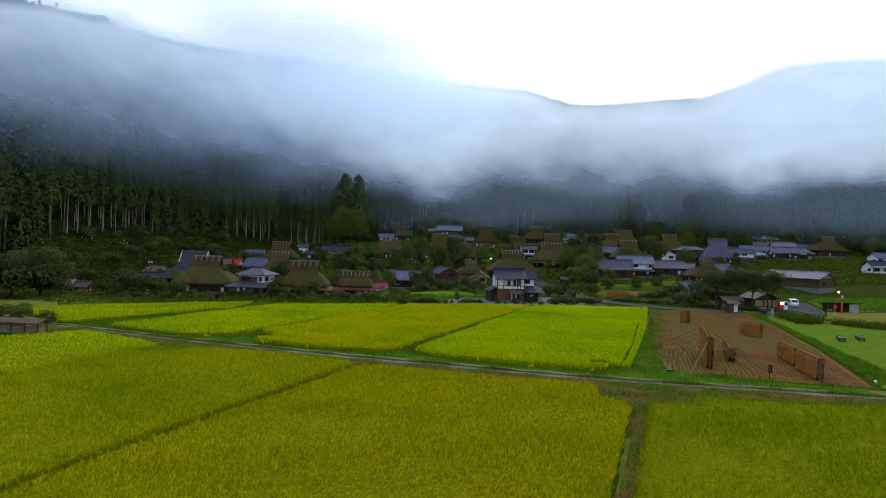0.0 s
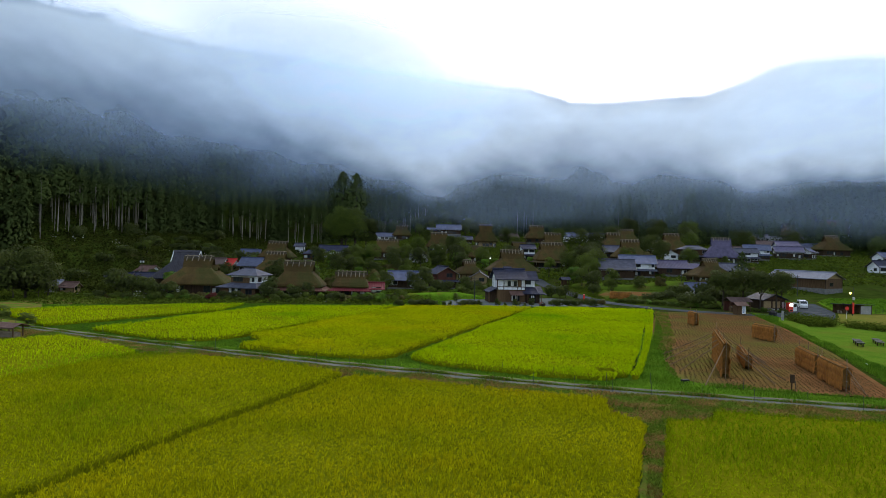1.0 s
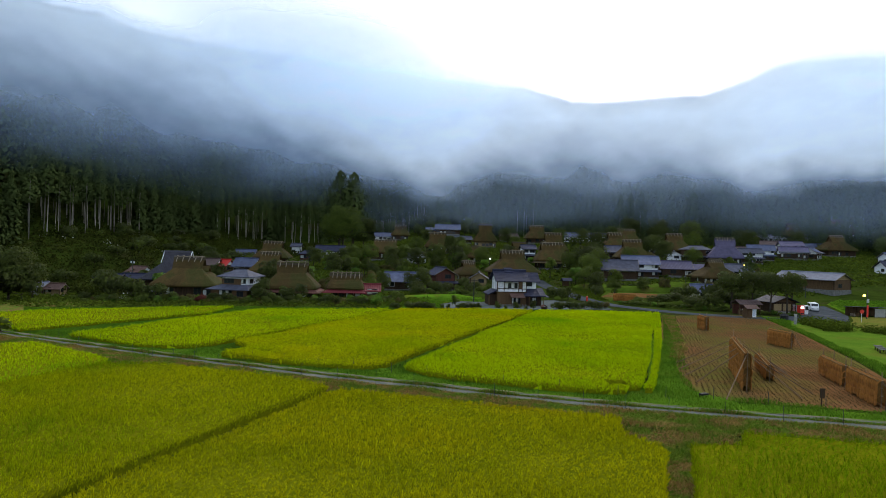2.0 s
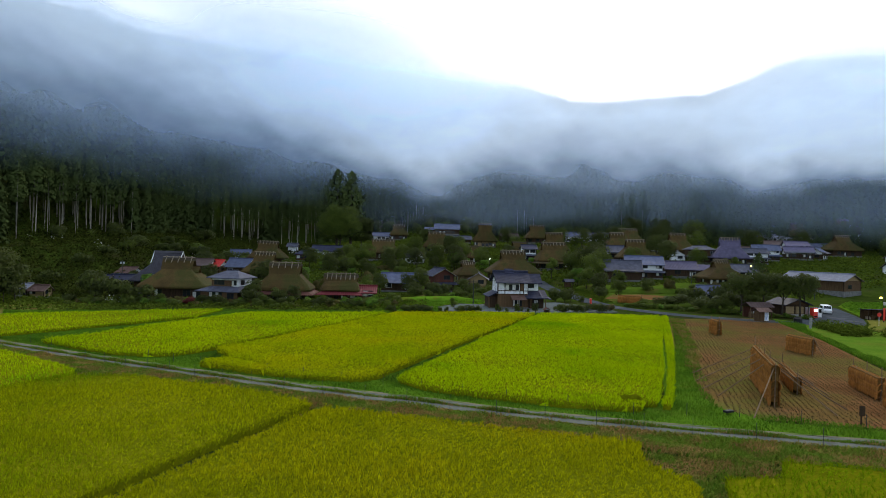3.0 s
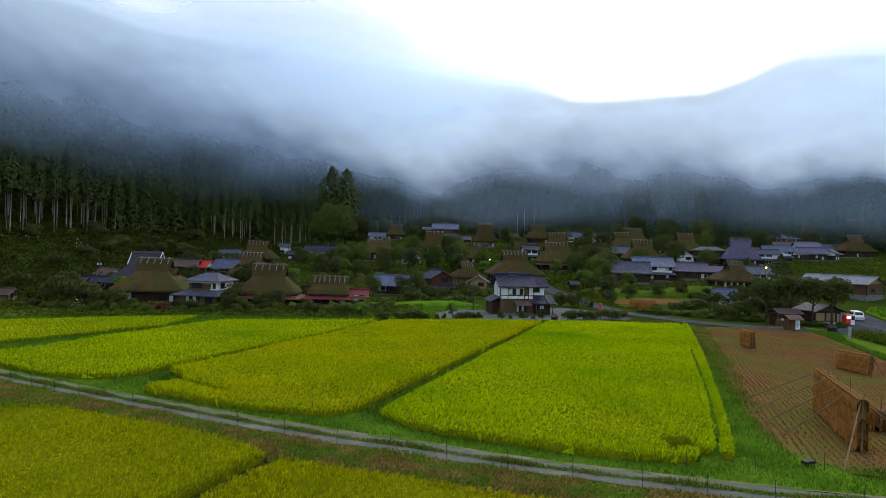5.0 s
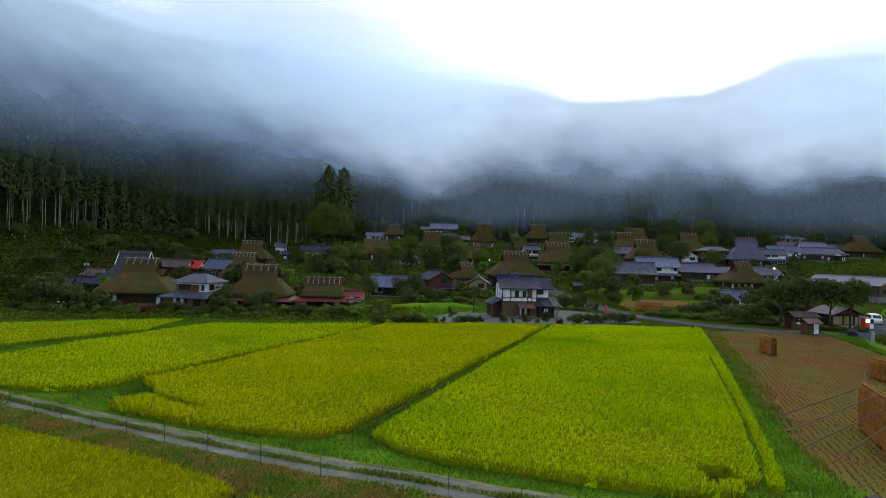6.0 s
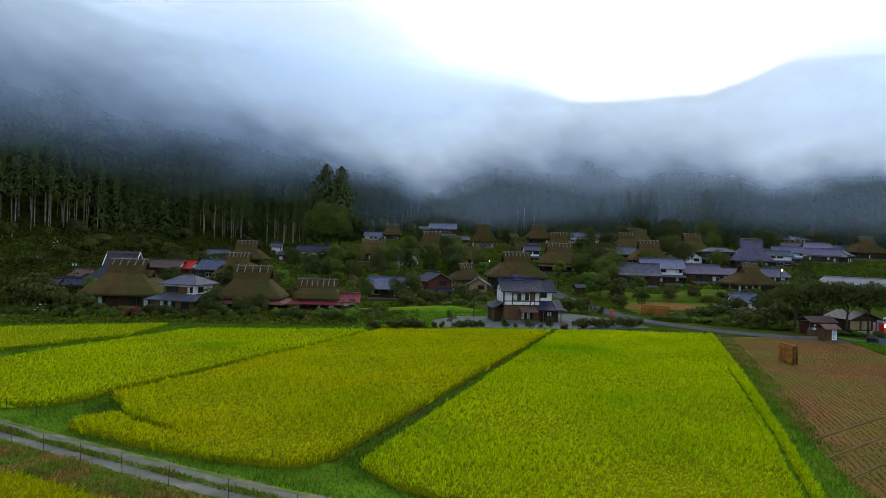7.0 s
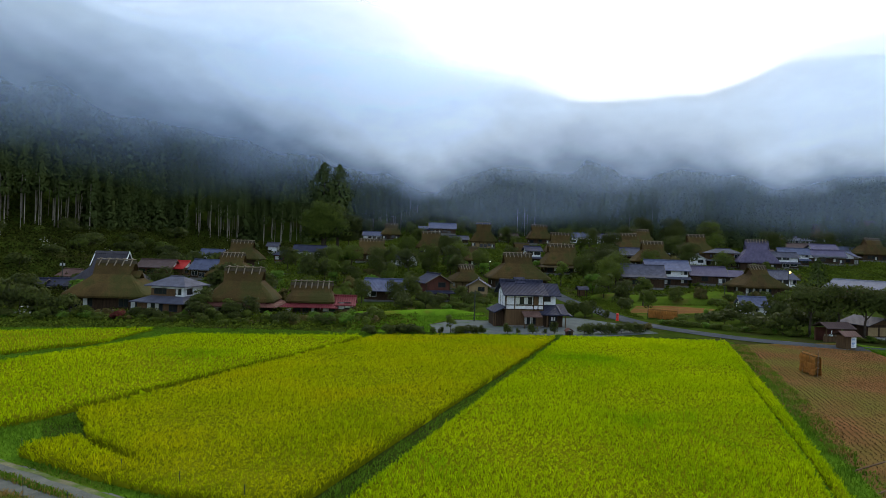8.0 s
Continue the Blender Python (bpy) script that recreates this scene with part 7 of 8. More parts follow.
for x, y, z, kind in ((-2.0, 149.0, 1.3, 1), (0.8, 150.6, 1.2, 0), (3.4, 151.2, 1.5, 1), (5.6, 149.6, 1.0, 2), (8.4, 152.4, 1.1, 3), (10.6, 150.0, 0.9, 0), (1.6, 156.0, 1.6, 1), (4.6, 158.4, 1.4, 1), (7.6, 159.8, 1.3, 0),
                      (10.8, 160.6, 1.2, 1), (13.8, 163.0, 1.1, 3), (12.6, 170.0, 1.3, 1), (16.4, 174.0, 1.2, 0), (9.6, 176.0, 1.6, 1), (18.4, 181.0, 1.3, 1), (-0.4, 145.4, 0.8, 4), (14.8, 154.0, 0.9, 2)):
    garden_shrub(x, y, z, kind)
for i in range(56):
    x, y = vrng.uniform(-135, -68), vrng.uniform(168, 300)
    if valley_open(x, y):
        garden_shrub(x, y, vrng.uniform(1.6, 3.2), vrng.choice((0, 1, 1, 1)), vrng.uniform(0.8, 1.1))


def small_gate():
    t = thing("shrine_gate", "small pale wooden shrine gate under the trees", "gate")
    for s in (-1, 1):
        bm = bmesh.new()
        bm_bar(bm, (s * 1.15, 0, -0.3), (s * 1.05, 0, 2.9), 0.14, 8)
        part("post", bm, M_PALE, t)
    bm = bmesh.new()
    bm_box(bm, -1.9, 1.9, -0.15, 0.15, 2.9, 3.2, 0.03)
    part("lintel", bm, M_PALE, t)
    bm = bmesh.new()
    bm_box(bm, -1.35, 1.35, -0.08, 0.08, 2.2, 2.4, 0.02)
    part("tie_beam", bm, M_PALE, t)
    return t


place(small_gate(), -37.0, 281.0, 4)


# ---- undergrowth, grass and stubble ----
def clump_cover(name, label, category, material, xs, ys, rng, leaves, spread, tall, size, kind="stuff"):
    """Low leafy clumps at many places, joined."""
    n = len(xs) * leaves
    cx, cy = np.repeat(xs, leaves), np.repeat(ys, leaves)
    grow = np.repeat(rng.uniform(0.5, 1.5, len(xs)), leaves)
    a, r = rng.uniform(0, 6.28, n), np.sqrt(rng.uniform(0, 1, n)) * spread * grow
    px, py = cx + r * np.cos(a), cy + r * np.sin(a)
    pz = land(px, py) + tall * grow * rng.uniform(0.1, 1.0, n) * (1 - (r / (spread * 1.6 * grow)) ** 2)
    p = np.stack([px, py, pz], -1)
    nrm = rng.normal(0, 0.7, (n, 3)) + (0, -0.2, 0.8)
    nrm /= np.linalg.norm(nrm, axis=1)[:, None]
    t = np.cross(nrm, rng.normal(size=(n, 3)))
    t /= np.linalg.norm(t, axis=1)[:, None]
    b = np.cross(nrm, t)
    s = (size * rng.uniform(0.6, 1.4, n))[:, None]
    q = np.stack([p - t * s, p - b * s * 0.6, p + t * s, p + b * s * 0.6], 1)
    return tagged(new(name, tri_mesh(name, q, material)), label, category, kind=kind)


urng = np.random.default_rng(3)
ux, uy = scatter([(-160, 160), (-70, 150), (-70, 205), (-62, 262), (-50, 300), (-60, 345), (-100, 330), (-150, 230)], 2.2, urng)
clump_cover("undergrowth", "tangled green undergrowth on the slope below the cedars", "undergrowth", M_THICKET, ux, uy, urng, 28, 1.7, 2.3, 0.34)
ux, uy = scatter([(-60, 262), (-50, 300), (-60, 345), (-30, 395), (-5, 412), (30, 408), (60, 392), (120, 352), (220, 330), (220, 210), (125, 190), (90, 165), (40, 150), (38, 205), (0, 205), (-40, 190), (-62, 215)], 2.6, urng)
keep = np.array([clear_of_houses(a, b, -1.5) and clear_of_roads(a, b, 3.0) and not (38 < a < 70 and b < 186) for a, b in zip(ux, uy)])
clump_cover("village_greenery", "low weeds and vegetable rows between the houses", "greenery", M_WEED, ux[keep], uy[keep], urng, 15, 1.6, 0.9, 0.34)
ux, uy = scatter([(-112, 140), (-76, 127), (-34, 126), (0, 122), (0, 160), (-40, 148), (-76, 152), (-112, 165)], 1.8, urng)
keep = np.array([clear_of_houses(a, b, -1.0) for a, b in zip(ux, uy)])
clump_cover("garden_greenery", "overgrown garden plants before the houses", "greenery", M_WEED, ux[keep], uy[keep], urng, 24, 1.1, 0.75, 0.22)
bx = np.array([-104, -108, -99, -113, -96, -92, -88, -119, -93.5, -80, -70, -85, -64.0, -63.0, -78.0, -74.0])
by = np.array([214, 218, 222, 205, 230, 236, 250, 200, 262, 282, 300, 240, 140.5, 141.5, 286, 305])
clump_cover("blossom", "pale blossom on hillside bushes", "blossom", M_BLOSSOM, bx, by, urng, 16, 1.3, 2.0, 0.22)
rx, ry = scatter([(82.8, 127), (86.8, 134.2), (95.6, 152.6), (106, 165), (127, 167), (138, 131)], 0.9, urng)
clump_cover("crop_rows", "leafy green crop in a roadside plot", "crop", M_BLADE, rx, ry, urng, 9, 0.45, 0.5, 0.17)
jx, jy = scatter([(-37.0, 178.0), (-27.0, 178.0), (-28.0, 197.0), (-38.0, 196.0)], 0.9, urng)
clump_cover("bean_plot", "bright green bean plants in a garden plot", "crop", M_BLADE, jx, jy, urng, 12, 0.55, 0.8, 0.16)
hx, hy = scatter([(64.6, 113.4), (68.0, 108.8), (67.6, 105.4), (64.8, 101.4), (60.6, 100.6), (61.6, 105.6), (62.6, 110.4)], 0.6, urng)
clump_cover("hedge", "lush rounded green hedge between road and lawn", "hedge", M_WEED, hx, hy, urng, 34, 0.7, 1.15, 0.15)
hx, hy = scatter([(66.0, 101.6), (69.4, 104.4), (75.6, 99.0), (72.6, 93.4), (69.6, 95.4)], 0.6, urng)
clump_cover("hedge", "low clipped hedge along the dry lawn", "hedge", M_WEED, hx, hy, urng, 30, 0.6, 0.9, 0.13)


def grass_cover(name, label, outlines, spacing, count, tall, wide, lean, material, seed):
    rng = np.random.default_rng(seed)
    qs = []
    for o in outlines:
        x, y = scatter(o, spacing, rng)
        keep = np.ones(len(x), bool)
        for f in (FIELD_A, FIELD_ROW, FIELD_B, FIELD_C, FIELD_D, FIELD_E, FIELD_F, FIELD_G, FIELD_H):
            keep &= ~inside(x, y, f)
        x, y = x[keep], y[keep]
        patch = 0.5 + 0.5 * np.sin(x * 0.9 + 1.7 * np.sin(y * 0.5)) * np.cos(y * 0.7 + np.sin(x * 0.31))
        q = blades(x, y, land(x, y) + 0.05, count, 1.0, wide, lean, rng)
        k = np.repeat(tall * (0.45 + 0.9 * patch), count)
        base = q[:, :1, 2:3]
        q[:, :, 2:3] = base + (q[:, :, 2:3] - base) * k[:, None, None]
        qs.append(q)
    return tagged(new(name, tri_mesh(name, np.concatenate(qs), material)), label, "grass", kind="stuff")


def offset(points, by):
    """A line shifted to its left by some metres."""
    out = []
    for i, (x, y) in enumerate(points):
        (xa, ya), (xb, yb) = points[max(i - 1, 0)], points[min(i + 1, len(points) - 1)]
        d = math.hypot(xb - xa, yb - ya)
        out.append((x - (yb - ya) / d * by, y + (xb - xa) / d * by))
    return out


BANK_N = [(-57, 97.0), (-46.8, 89.8), (-33.0, 81.2), (-24.4, 81.5), (-21.2, 79.8), (-19.6, 77.4), (-21.4, 75.6), (-10.3, 67.9), (-4.4, 66.2), (-1.8, 66.2), (6.5, 60.2), (15.9, 57.8), (18.0, 61.4), (21.8, 58.2), (37.0, 52.8)] + offset(TRACK[1:-1], 1.15)[::-1]
GAPS = [[(19.0, 118.5), (20.8, 118.5), (-2.0, 63.5), (-4.6, 64.0)], [(-5.8, 115.2), (-4.4, 115.2), (-22.0, 79.0), (-24.0, 80.0)], [(-31, 118.5), (-37.5, 123.2), (-55.4, 93.0), (-46.6, 89.2)],
        [(18.4, 58.6), (28.4, 82.6), (34.8, 98.0), (35.3, 97.6), (30.6, 84.0), (24.6, 69.0), (22.2, 58.4)], [(-38, 123.8), (-70, 118), (-76, 127), (-34, 127), (-5, 121), (-5, 115.4), (-31, 118.4)], [(-5, 115.3), (-5, 121), (20, 122.5), (44, 120.6), (43, 118.4), (19, 118.8)],
        [(13.6, 43.4), (12.0, 45.6), (12.8, 49.0), (19.5, 46.8), (18.0, 44.2), (15.0, 43.8), (12.6, 37.5), (10.9, 37.5)]]
grass_cover("bank_grass", "bright green grass on the paddy banks", [BANK_N] + GAPS[:-1], 0.21, 3, 0.19, 0.024, 0.12, M_BLADE, 61)
grass_cover("lawn_grass", "tall bright grass on the bank beside the stubble", [[(60.6, 119.0), (55.2, 99.5), (47.4, 76.0), (38.8, 53.6), (43.0, 56.0), (46.6, 67.0), (52.0, 84.5), (59.0, 107.0), (63.0, 114.0)]], 0.26, 4, 0.3, 0.03, 0.12, M_BLADE, 62)
SOUTH = offset(TRACK[1:-1], -1.1) + [(36, 44.0), (19.8, 47.0), (12.6, 49.4), (-6.4, 56.2), (-7.4, 57.4), (-12.6, 61.2), (-24.4, 67.6), (-30.2, 68.2), (-31.0, 70.6), (-39.0, 76.8), (-45, 81.4), (-52.6, 77.0)]
grass_cover("verge_grass", "dry brown-green mown grass beside the track", [SOUTH, GAPS[-1], [(13.9, 43.4), (15.0, 43.6), (8.2, 27.0), (3.4, 13.0), (2.2, 13.0), (7.5, 27.0)]], 0.17, 4, 0.2, 0.024, 0.18, M_DRYBLADE, 63)
grass_cover("verge_weeds", "green weeds among the dry verge grass", [SOUTH, GAPS[-1], [(42.2, 117.8), (44.6, 118.4), (37.0, 98.0), (30.4, 81.5), (25.6, 68.5), (24.0, 68.0), (28.0, 80.5), (33.4, 95.0)], [(-34.4, 74.4), (-29.6, 75.6), (-24.6, 71.0), (-24.4, 68.0), (-30.2, 68.2), (-31.0, 70.4)], [(10.9, 37.5), (12.6, 37.5), (15.0, 43.8), (13.4, 43.4)]], 0.34, 4, 0.2, 0.026, 0.12, M_BLADE, 64)
middle = offset(TRACK, -0.12)
grass_cover("track_grass", "broken strip of short grass along the middle of the track", [offset(middle, -0.2) + offset(middle, 0.2)[::-1]], 0.11, 3, 0.27, 0.024, 0.08, M_BLADE, 66)
grass_cover("track_straw", "dry tufts along the middle of the track", [offset(middle, -0.24) + offset(middle, 0.24)[::-1]], 0.14, 3, 0.24, 0.024, 0.10, M_DRYBLADE, 67)
grass_cover("terrace_grass", "rough olive grass on the terrace above the lane", [[(39.2, 150), (41.6, 147.8), (42.4, 158), (48, 173.6), (50, 179.5), (42, 188), (39.2, 185)], [(60.4, 161.5), (66, 160), (72, 177), (66.5, 171)]], 0.4, 4, 0.3, 0.035, 0.14, M_WEED, 68)
grass_cover("yard_grass", "green grass beside the gravel yard", [[(-9, 122.5), (3.3, 122.5), (2.3, 131.0), (6.6, 138.6), (11.5, 138), (13, 142), (4, 143), (-9, 137)]], 0.4, 4, 0.25, 0.035, 0.14, M_BLADE, 73)
for name, what, foot, mat, seed in (("bank_turf", "long green grass on the bank above the yard", YARD_FOOT, M_BLADE, 71), ("bank_weeds", "rough grass on the bank below the tiled houses", LANE_FOOT, M_WEED, 74)):
    grass_cover(name, what, [[(x - 0.3, y - 0.3) for x, y in foot] + [(x, y + 3.0) for x, y in foot][::-1]], 0.45, 4, 0.3, 0.04, 0.14, mat, seed)
grass_cover("strip_straw", "dry weeds between rice and stubble", [[(41.8, 117.8), (44.4, 118.2), (37.0, 98.0), (31.0, 81.5), (27.4, 74.0), (26.0, 74.4), (29.4, 82.0), (33.4, 92.0)]], 0.26, 4, 0.22, 0.03, 0.14, M_DRYBLADE, 72)
grass_cover("bund_grass", "brown grass on the low bund between paddies", [[(-7.6, 57.2), (-6.6, 56.2), (-10.5, 48.2), (-25.3, 14.0), (-25.8, 14.0), (-11.0, 48.2)]], 0.3, 4, 0.15, 0.03, 0.12, M_DRYBLADE, 65)

# stubble in long rows, coloured dark to carry the rows' shadow
srng = np.random.default_rng(8)
STUBBLE = [(42.9, 118.0), (61.4, 122.6), (54.0, 97.0), (46.0, 74.0), (37.4, 53.4), (22.6, 57.6), (23.8, 65.6), (27.8, 79.4), (33.2, 94.4)]
along = np.array([0.318, 0.948])
side = np.array([along[1], -along[0]])
sx, sy = [], []
for r in np.arange(-40, 60, 0.40):
    for l in np.arange(-20, 140, 0.10):
        wob = 0.1 * math.sin(l * 0.11 + r * 0.3) + 0.05 * math.sin(l * 0.9 + r * 2.1)
        sx.append(38 + along[0] * (l - 40) + side[0] * (r + wob))
        sy.append(80 + along[1] * (l - 40) + side[1] * (r + wob))
sx, sy = np.array(sx), np.array(sy)
keep = inside(sx, sy, STUBBLE) & (srng.uniform(0, 1, len(sx)) < 0.86)
sx, sy = sx[keep] + srng.normal(0, 0.05, keep.sum()), sy[keep] + srng.normal(0, 0.05, keep.sum())
q = blades(sx, sy, land(sx, sy) + 0.05, 2, 0.075, 0.024, 0.06, srng)
tagged(new("rice_stubble", tri_mesh("rice_stubble", q, M_STUBBLESHADE)), "short cut rice stubble in long rows, row shadow in its colour", "stubble", kind="stuff")


# ---- drying racks hung with rice ----
def hay_rack(label, a, b, tall, tiers, props, seed):
    """Sheaves hung in tiers over rails between poles, from a to b."""
    rng = random.Random(seed)
    a, b = Vector((*a, 0)), Vector((*b, 0))
    L = (b - a).length
    rack = thing("drying_rack", label, "drying rack", "rice drying racks")
    n = max(2, int(L / 2.4) + 1)
    for i in range(n):
        bm = bmesh.new()
        x = -L / 2 + L * i / (n - 1)
        bm_bar(bm, (x, 0, -0.3), (x + rng.uniform(-0.05, 0.05), 0.02, tall + rng.uniform(0.15, 0.9)), 0.05, 6, 0.035)
        part("pole", bm, M_POLE, rack)
    for k in range(tiers):
        z = tall - (tall - 0.35) * k / tiers
        bm = bmesh.new()
        bm_bar(bm, (-L / 2 - 0.2, 0, z), (L / 2 + 0.2, 0, z), 0.035, 6)
        part("rail", bm, M_LOG, rack)
    # solid core block, darker brown than the sheaves hung round it
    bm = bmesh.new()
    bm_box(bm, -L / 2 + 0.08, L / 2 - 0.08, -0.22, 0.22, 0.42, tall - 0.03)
    part("sheaf_core", bm, M_SHEAFDARK, rack, "darker brown straw block inside the hung sheaves")
    verts, faces = [], []
    drop = (tall - 0.35) / tiers * 1.55
    for k in range(tiers):
        z = tall + 0.06 - (tall - 0.35) * k / tiers
        x = -L / 2
        while x < L / 2:
            w = rng.uniform(0.12, 0.2)
            for s in (-1, 1):
                if rng.random() < 0.03:
                    continue
                d = drop * rng.uniform(0.85, 1.08)
                o = rng.uniform(0.27, 0.36)
                i = len(verts)
                verts += [(x, 0, z), (x + w, 0, z + rng.uniform(-0.03, 0.03)), (x - 0.02, s * o * 0.85, z - d * 0.25), (x + w + 0.02, s * o * 0.85, z - d * 0.25),
                          (x - 0.04, s * o * 1.05, z - d), (x + w + 0.04, s * o * 1.05, z - d * rng.uniform(0.9, 1.05)), (x + w / 2, s * o * 1.25, z - d * 0.5)]
                faces += [(i, i + 1, i + 6), (i, i + 6, i + 2), (i + 1, i + 3, i + 6), (i + 2, i + 6, i + 4), (i + 3, i + 5, i + 6), (i + 4, i + 6, i + 5)]
            x += w * 0.92
    me = bpy.data.meshes.new("hanging_straw")
    me.from_pydata(verts, [], faces)
    me.materials.append(M_SHEAF)
    ob = new("hanging_straw", me)
    ob.parent = rack
    tagged(ob, "golden-brown hanging rice sheaves", kind="stuff")
    for x, out, dx in props:
        bm = bmesh.new()
        bm_bar(bm, (x, 0, tall * 0.97), (x + dx, out, -0.05), 0.042, 5, 0.05)
        part("prop_pole", bm, M_POLE, rack)
    mid = (a + b) / 2
    rack.matrix_world = pose(mid.x, mid.y, height(mid.x, mid.y) + 0.03, 0, 0, math.degrees(math.atan2(b.y - a.y, b.x - a.x)))
    return rack


hay_rack("tall rice drying rack propped with long bamboo poles", (30.4, 69.5), (26.7, 59.8), 3.2, 5, ((-4.6, -5.5, -1.0), (-2.0, -5.2, -0.4), (0.6, -4.8, 0.2), (2.5, -3.8, 0.6), (4.9, -2.0, 4.6), (4.8, 4.0, 1.2), (4.2, 5.2, -0.6), (-4.4, 4.8, -0.8)), 1)
hay_rack("smaller rice drying rack behind the tall one", (33.6, 70.6), (31.0, 64.0), 1.5, 2, ((1.8, 2.6, 0.8), (-1.6, 2.4, -0.4)), 2)
hay_rack("low rice drying rack near the lane", (41.3, 101.1), (41.1, 98.4), 2.1, 3, (), 3)
hay_rack("low rice drying rack beside the lawn bank", (43.9, 86.8), (44.6, 83.2), 2.0, 3, ((2.0, 0.9, 0.6),), 4)
hay_rack("rice drying rack at the edge of the stubble", (38.2, 67.6), (36.8, 62.4), 1.9, 3, ((2.2, 0.8, 0.8),), 5)
hay_rack("rice drying rack with a pole standing up", (36.0, 60.6), (34.6, 55.2), 2.1, 3, ((1.0, 1.6, 0.4), (2.8, 1.2, 1.0)), 6)
hay_rack("low drying rack by the garden plot", (43.0, 149.4), (47.2, 146.6), 1.7, 2, (), 7)


# ---- small things ----
def fence():
    f = thing("post_fence", "thin dark fence posts beside the farm track", "fence")
    rng = random.Random(4)
    line = [(x - 0.6, y - 1.1) for x, y in TRACK[1:-1]]
    spots = []
    for (x0, y0), (x1, y1) in zip(line, line[1:]):
        n = max(1, round(math.hypot(x1 - x0, y1 - y0) / 3.6))
        spots += [(x0 + (x1 - x0) * i / n, y0 + (y1 - y0) * i / n) for i in range(n)]
    bm0 = bmesh.new()
    bm_bar(bm0, (0, 0, -0.3), (0, 0, 1.15), 0.016, 6)
    bm_bar(bm0, (0, 0, 1.15), (0, 0, 1.19), 0.026, 6)
    first_post = part("post", bm0, M_POST, f)
    for i, (x, y) in enumerate(spots):
        p = first_post if i == 0 else new("post", first_post.data)
        p.parent = f
        p.matrix_local = pose(x, y, height(x, y), rng.uniform(-3, 3), rng.uniform(-3, 3), 0)
    return f


fence()


def field_fence():
    """Posts along the near edge of the far paddies."""
    f = thing("post_fence", "row of thin posts along the paddy bank", "fence")
    bm0 = bmesh.new()
    bm_bar(bm0, (0, 0, -0.3), (0, 0, 1.0), 0.02, 6)
    first_post = part("post", bm0, M_POST, f)
    spots = []
    line = [(-46.5, 89.0), (-28.0, 78.6), (-21, 74.0), (-3.0, 65.2), (6.5, 60.6), (15.0, 57.4), (22.5, 57.4), (37.5, 53.2)]
    line = [(x, y - 0.6) for x, y in line]
    for (x0, y0), (x1, y1) in zip(line, line[1:]):
        n = max(1, round(math.hypot(x1 - x0, y1 - y0) / 4.0))
        spots += [(x0 + (x1 - x0) * i / n, y0 + (y1 - y0) * i / n) for i in range(n)]
    for i, (x, y) in enumerate(spots):
        p = first_post if i == 0 else new("post", first_post.data)
        p.parent = f
        p.matrix_local = pose(x, y, height(x, y))


field_fence()


def plot_fence():
    f = thing("metal_fence", "low dark metal fence beside the crop plot", "fence")
    bm0 = bmesh.new()
    bm_bar(bm0, (0, 0, -0.2), (0, 0, 1.0), 0.05, 6)
    first_post = part("post", bm0, M_POST, f)
    spots = [(89.6 + 1.5 * k, 125.6 + 0.1 * k) for k in range(16)]
    for i, (x, y) in enumerate(spots):
        p = first_post if i == 0 else new("post", first_post.data)
        p.parent = f
        p.matrix_local = pose(x, y, height(x, y))
    for z in (0.45, 0.9):
        bm = bmesh.new()
        bm_bar(bm, (*spots[0], height(*spots[0]) + z), (*spots[-1], height(*spots[-1]) + z), 0.025, 4)
        part("rail", bm, M_POST, f)


plot_fence()


def postbox():
    t = thing("postbox", "old round red pillar postbox beside the lane", "postbox")
    bm = bmesh.new()
    bm_bar(bm, (0, 0, 0), (0, 0, 0.16), 0.26, 16)
    part("base", bm, M_RED, t)
    bm = bmesh.new()
    bm_bar(bm, (0, 0, 0.161), (0, 0, 1.12), 0.21, 16)
    part("body", bm, M_RED, t)
    bm = bmesh.new()
    bm_bar(bm, (0, 0, 1.121), (0, 0, 1.2), 0.26, 16)
    bmesh.ops.create_uvsphere(bm, u_segments=14, v_segments=7, radius=0.24, matrix=Matrix.Translation((0, 0, 1.2)) @ Matrix.Diagonal((1, 1, 0.6, 1)))
    part("cap", bm, M_RED, t)
    bm = bmesh.new()
    bm_box(bm, -0.1, 0.1, -0.225, -0.2, 0.92, 0.97)
    part("slot", bm, M_BLACK, t)
    return t


place(postbox(), 35.2, 143.2)


def little_shrine():
    t = thing("wooden_box", "little roofed wooden box on short legs by the paddy", "box")
    bm = bmesh.new()
    bm_box(bm, -0.45, 0.45, -0.35, 0.35, 0.12, 0.72, 0.02)
    part("body", bm, M_TIMBER, t)
    b = gable_roof_bm(1.3, 1.15, 0.68, 0.42, 0.05)
    bmesh.ops.rotate(b, verts=b.verts[:], matrix=Matrix.Rotation(radians(90), 3, "Z"))
    part("roof", b, M_REDWALL, t)
    bm = bmesh.new()
    bm_box(bm, -0.18, 0.18, -0.37, -0.352, 0.2, 0.6)
    part("door", bm, M_BLACK, t)
    for sx in (-1, 1):
        bm = bmesh.new()
        bm_box(bm, sx * 0.35 - 0.05, sx * 0.35 + 0.05, -0.3, 0.3, -0.1, 0.12)
        part("leg", bm, M_TIMBER, t)
    return t


place(little_shrine(), 21.8, 122.6, 5)


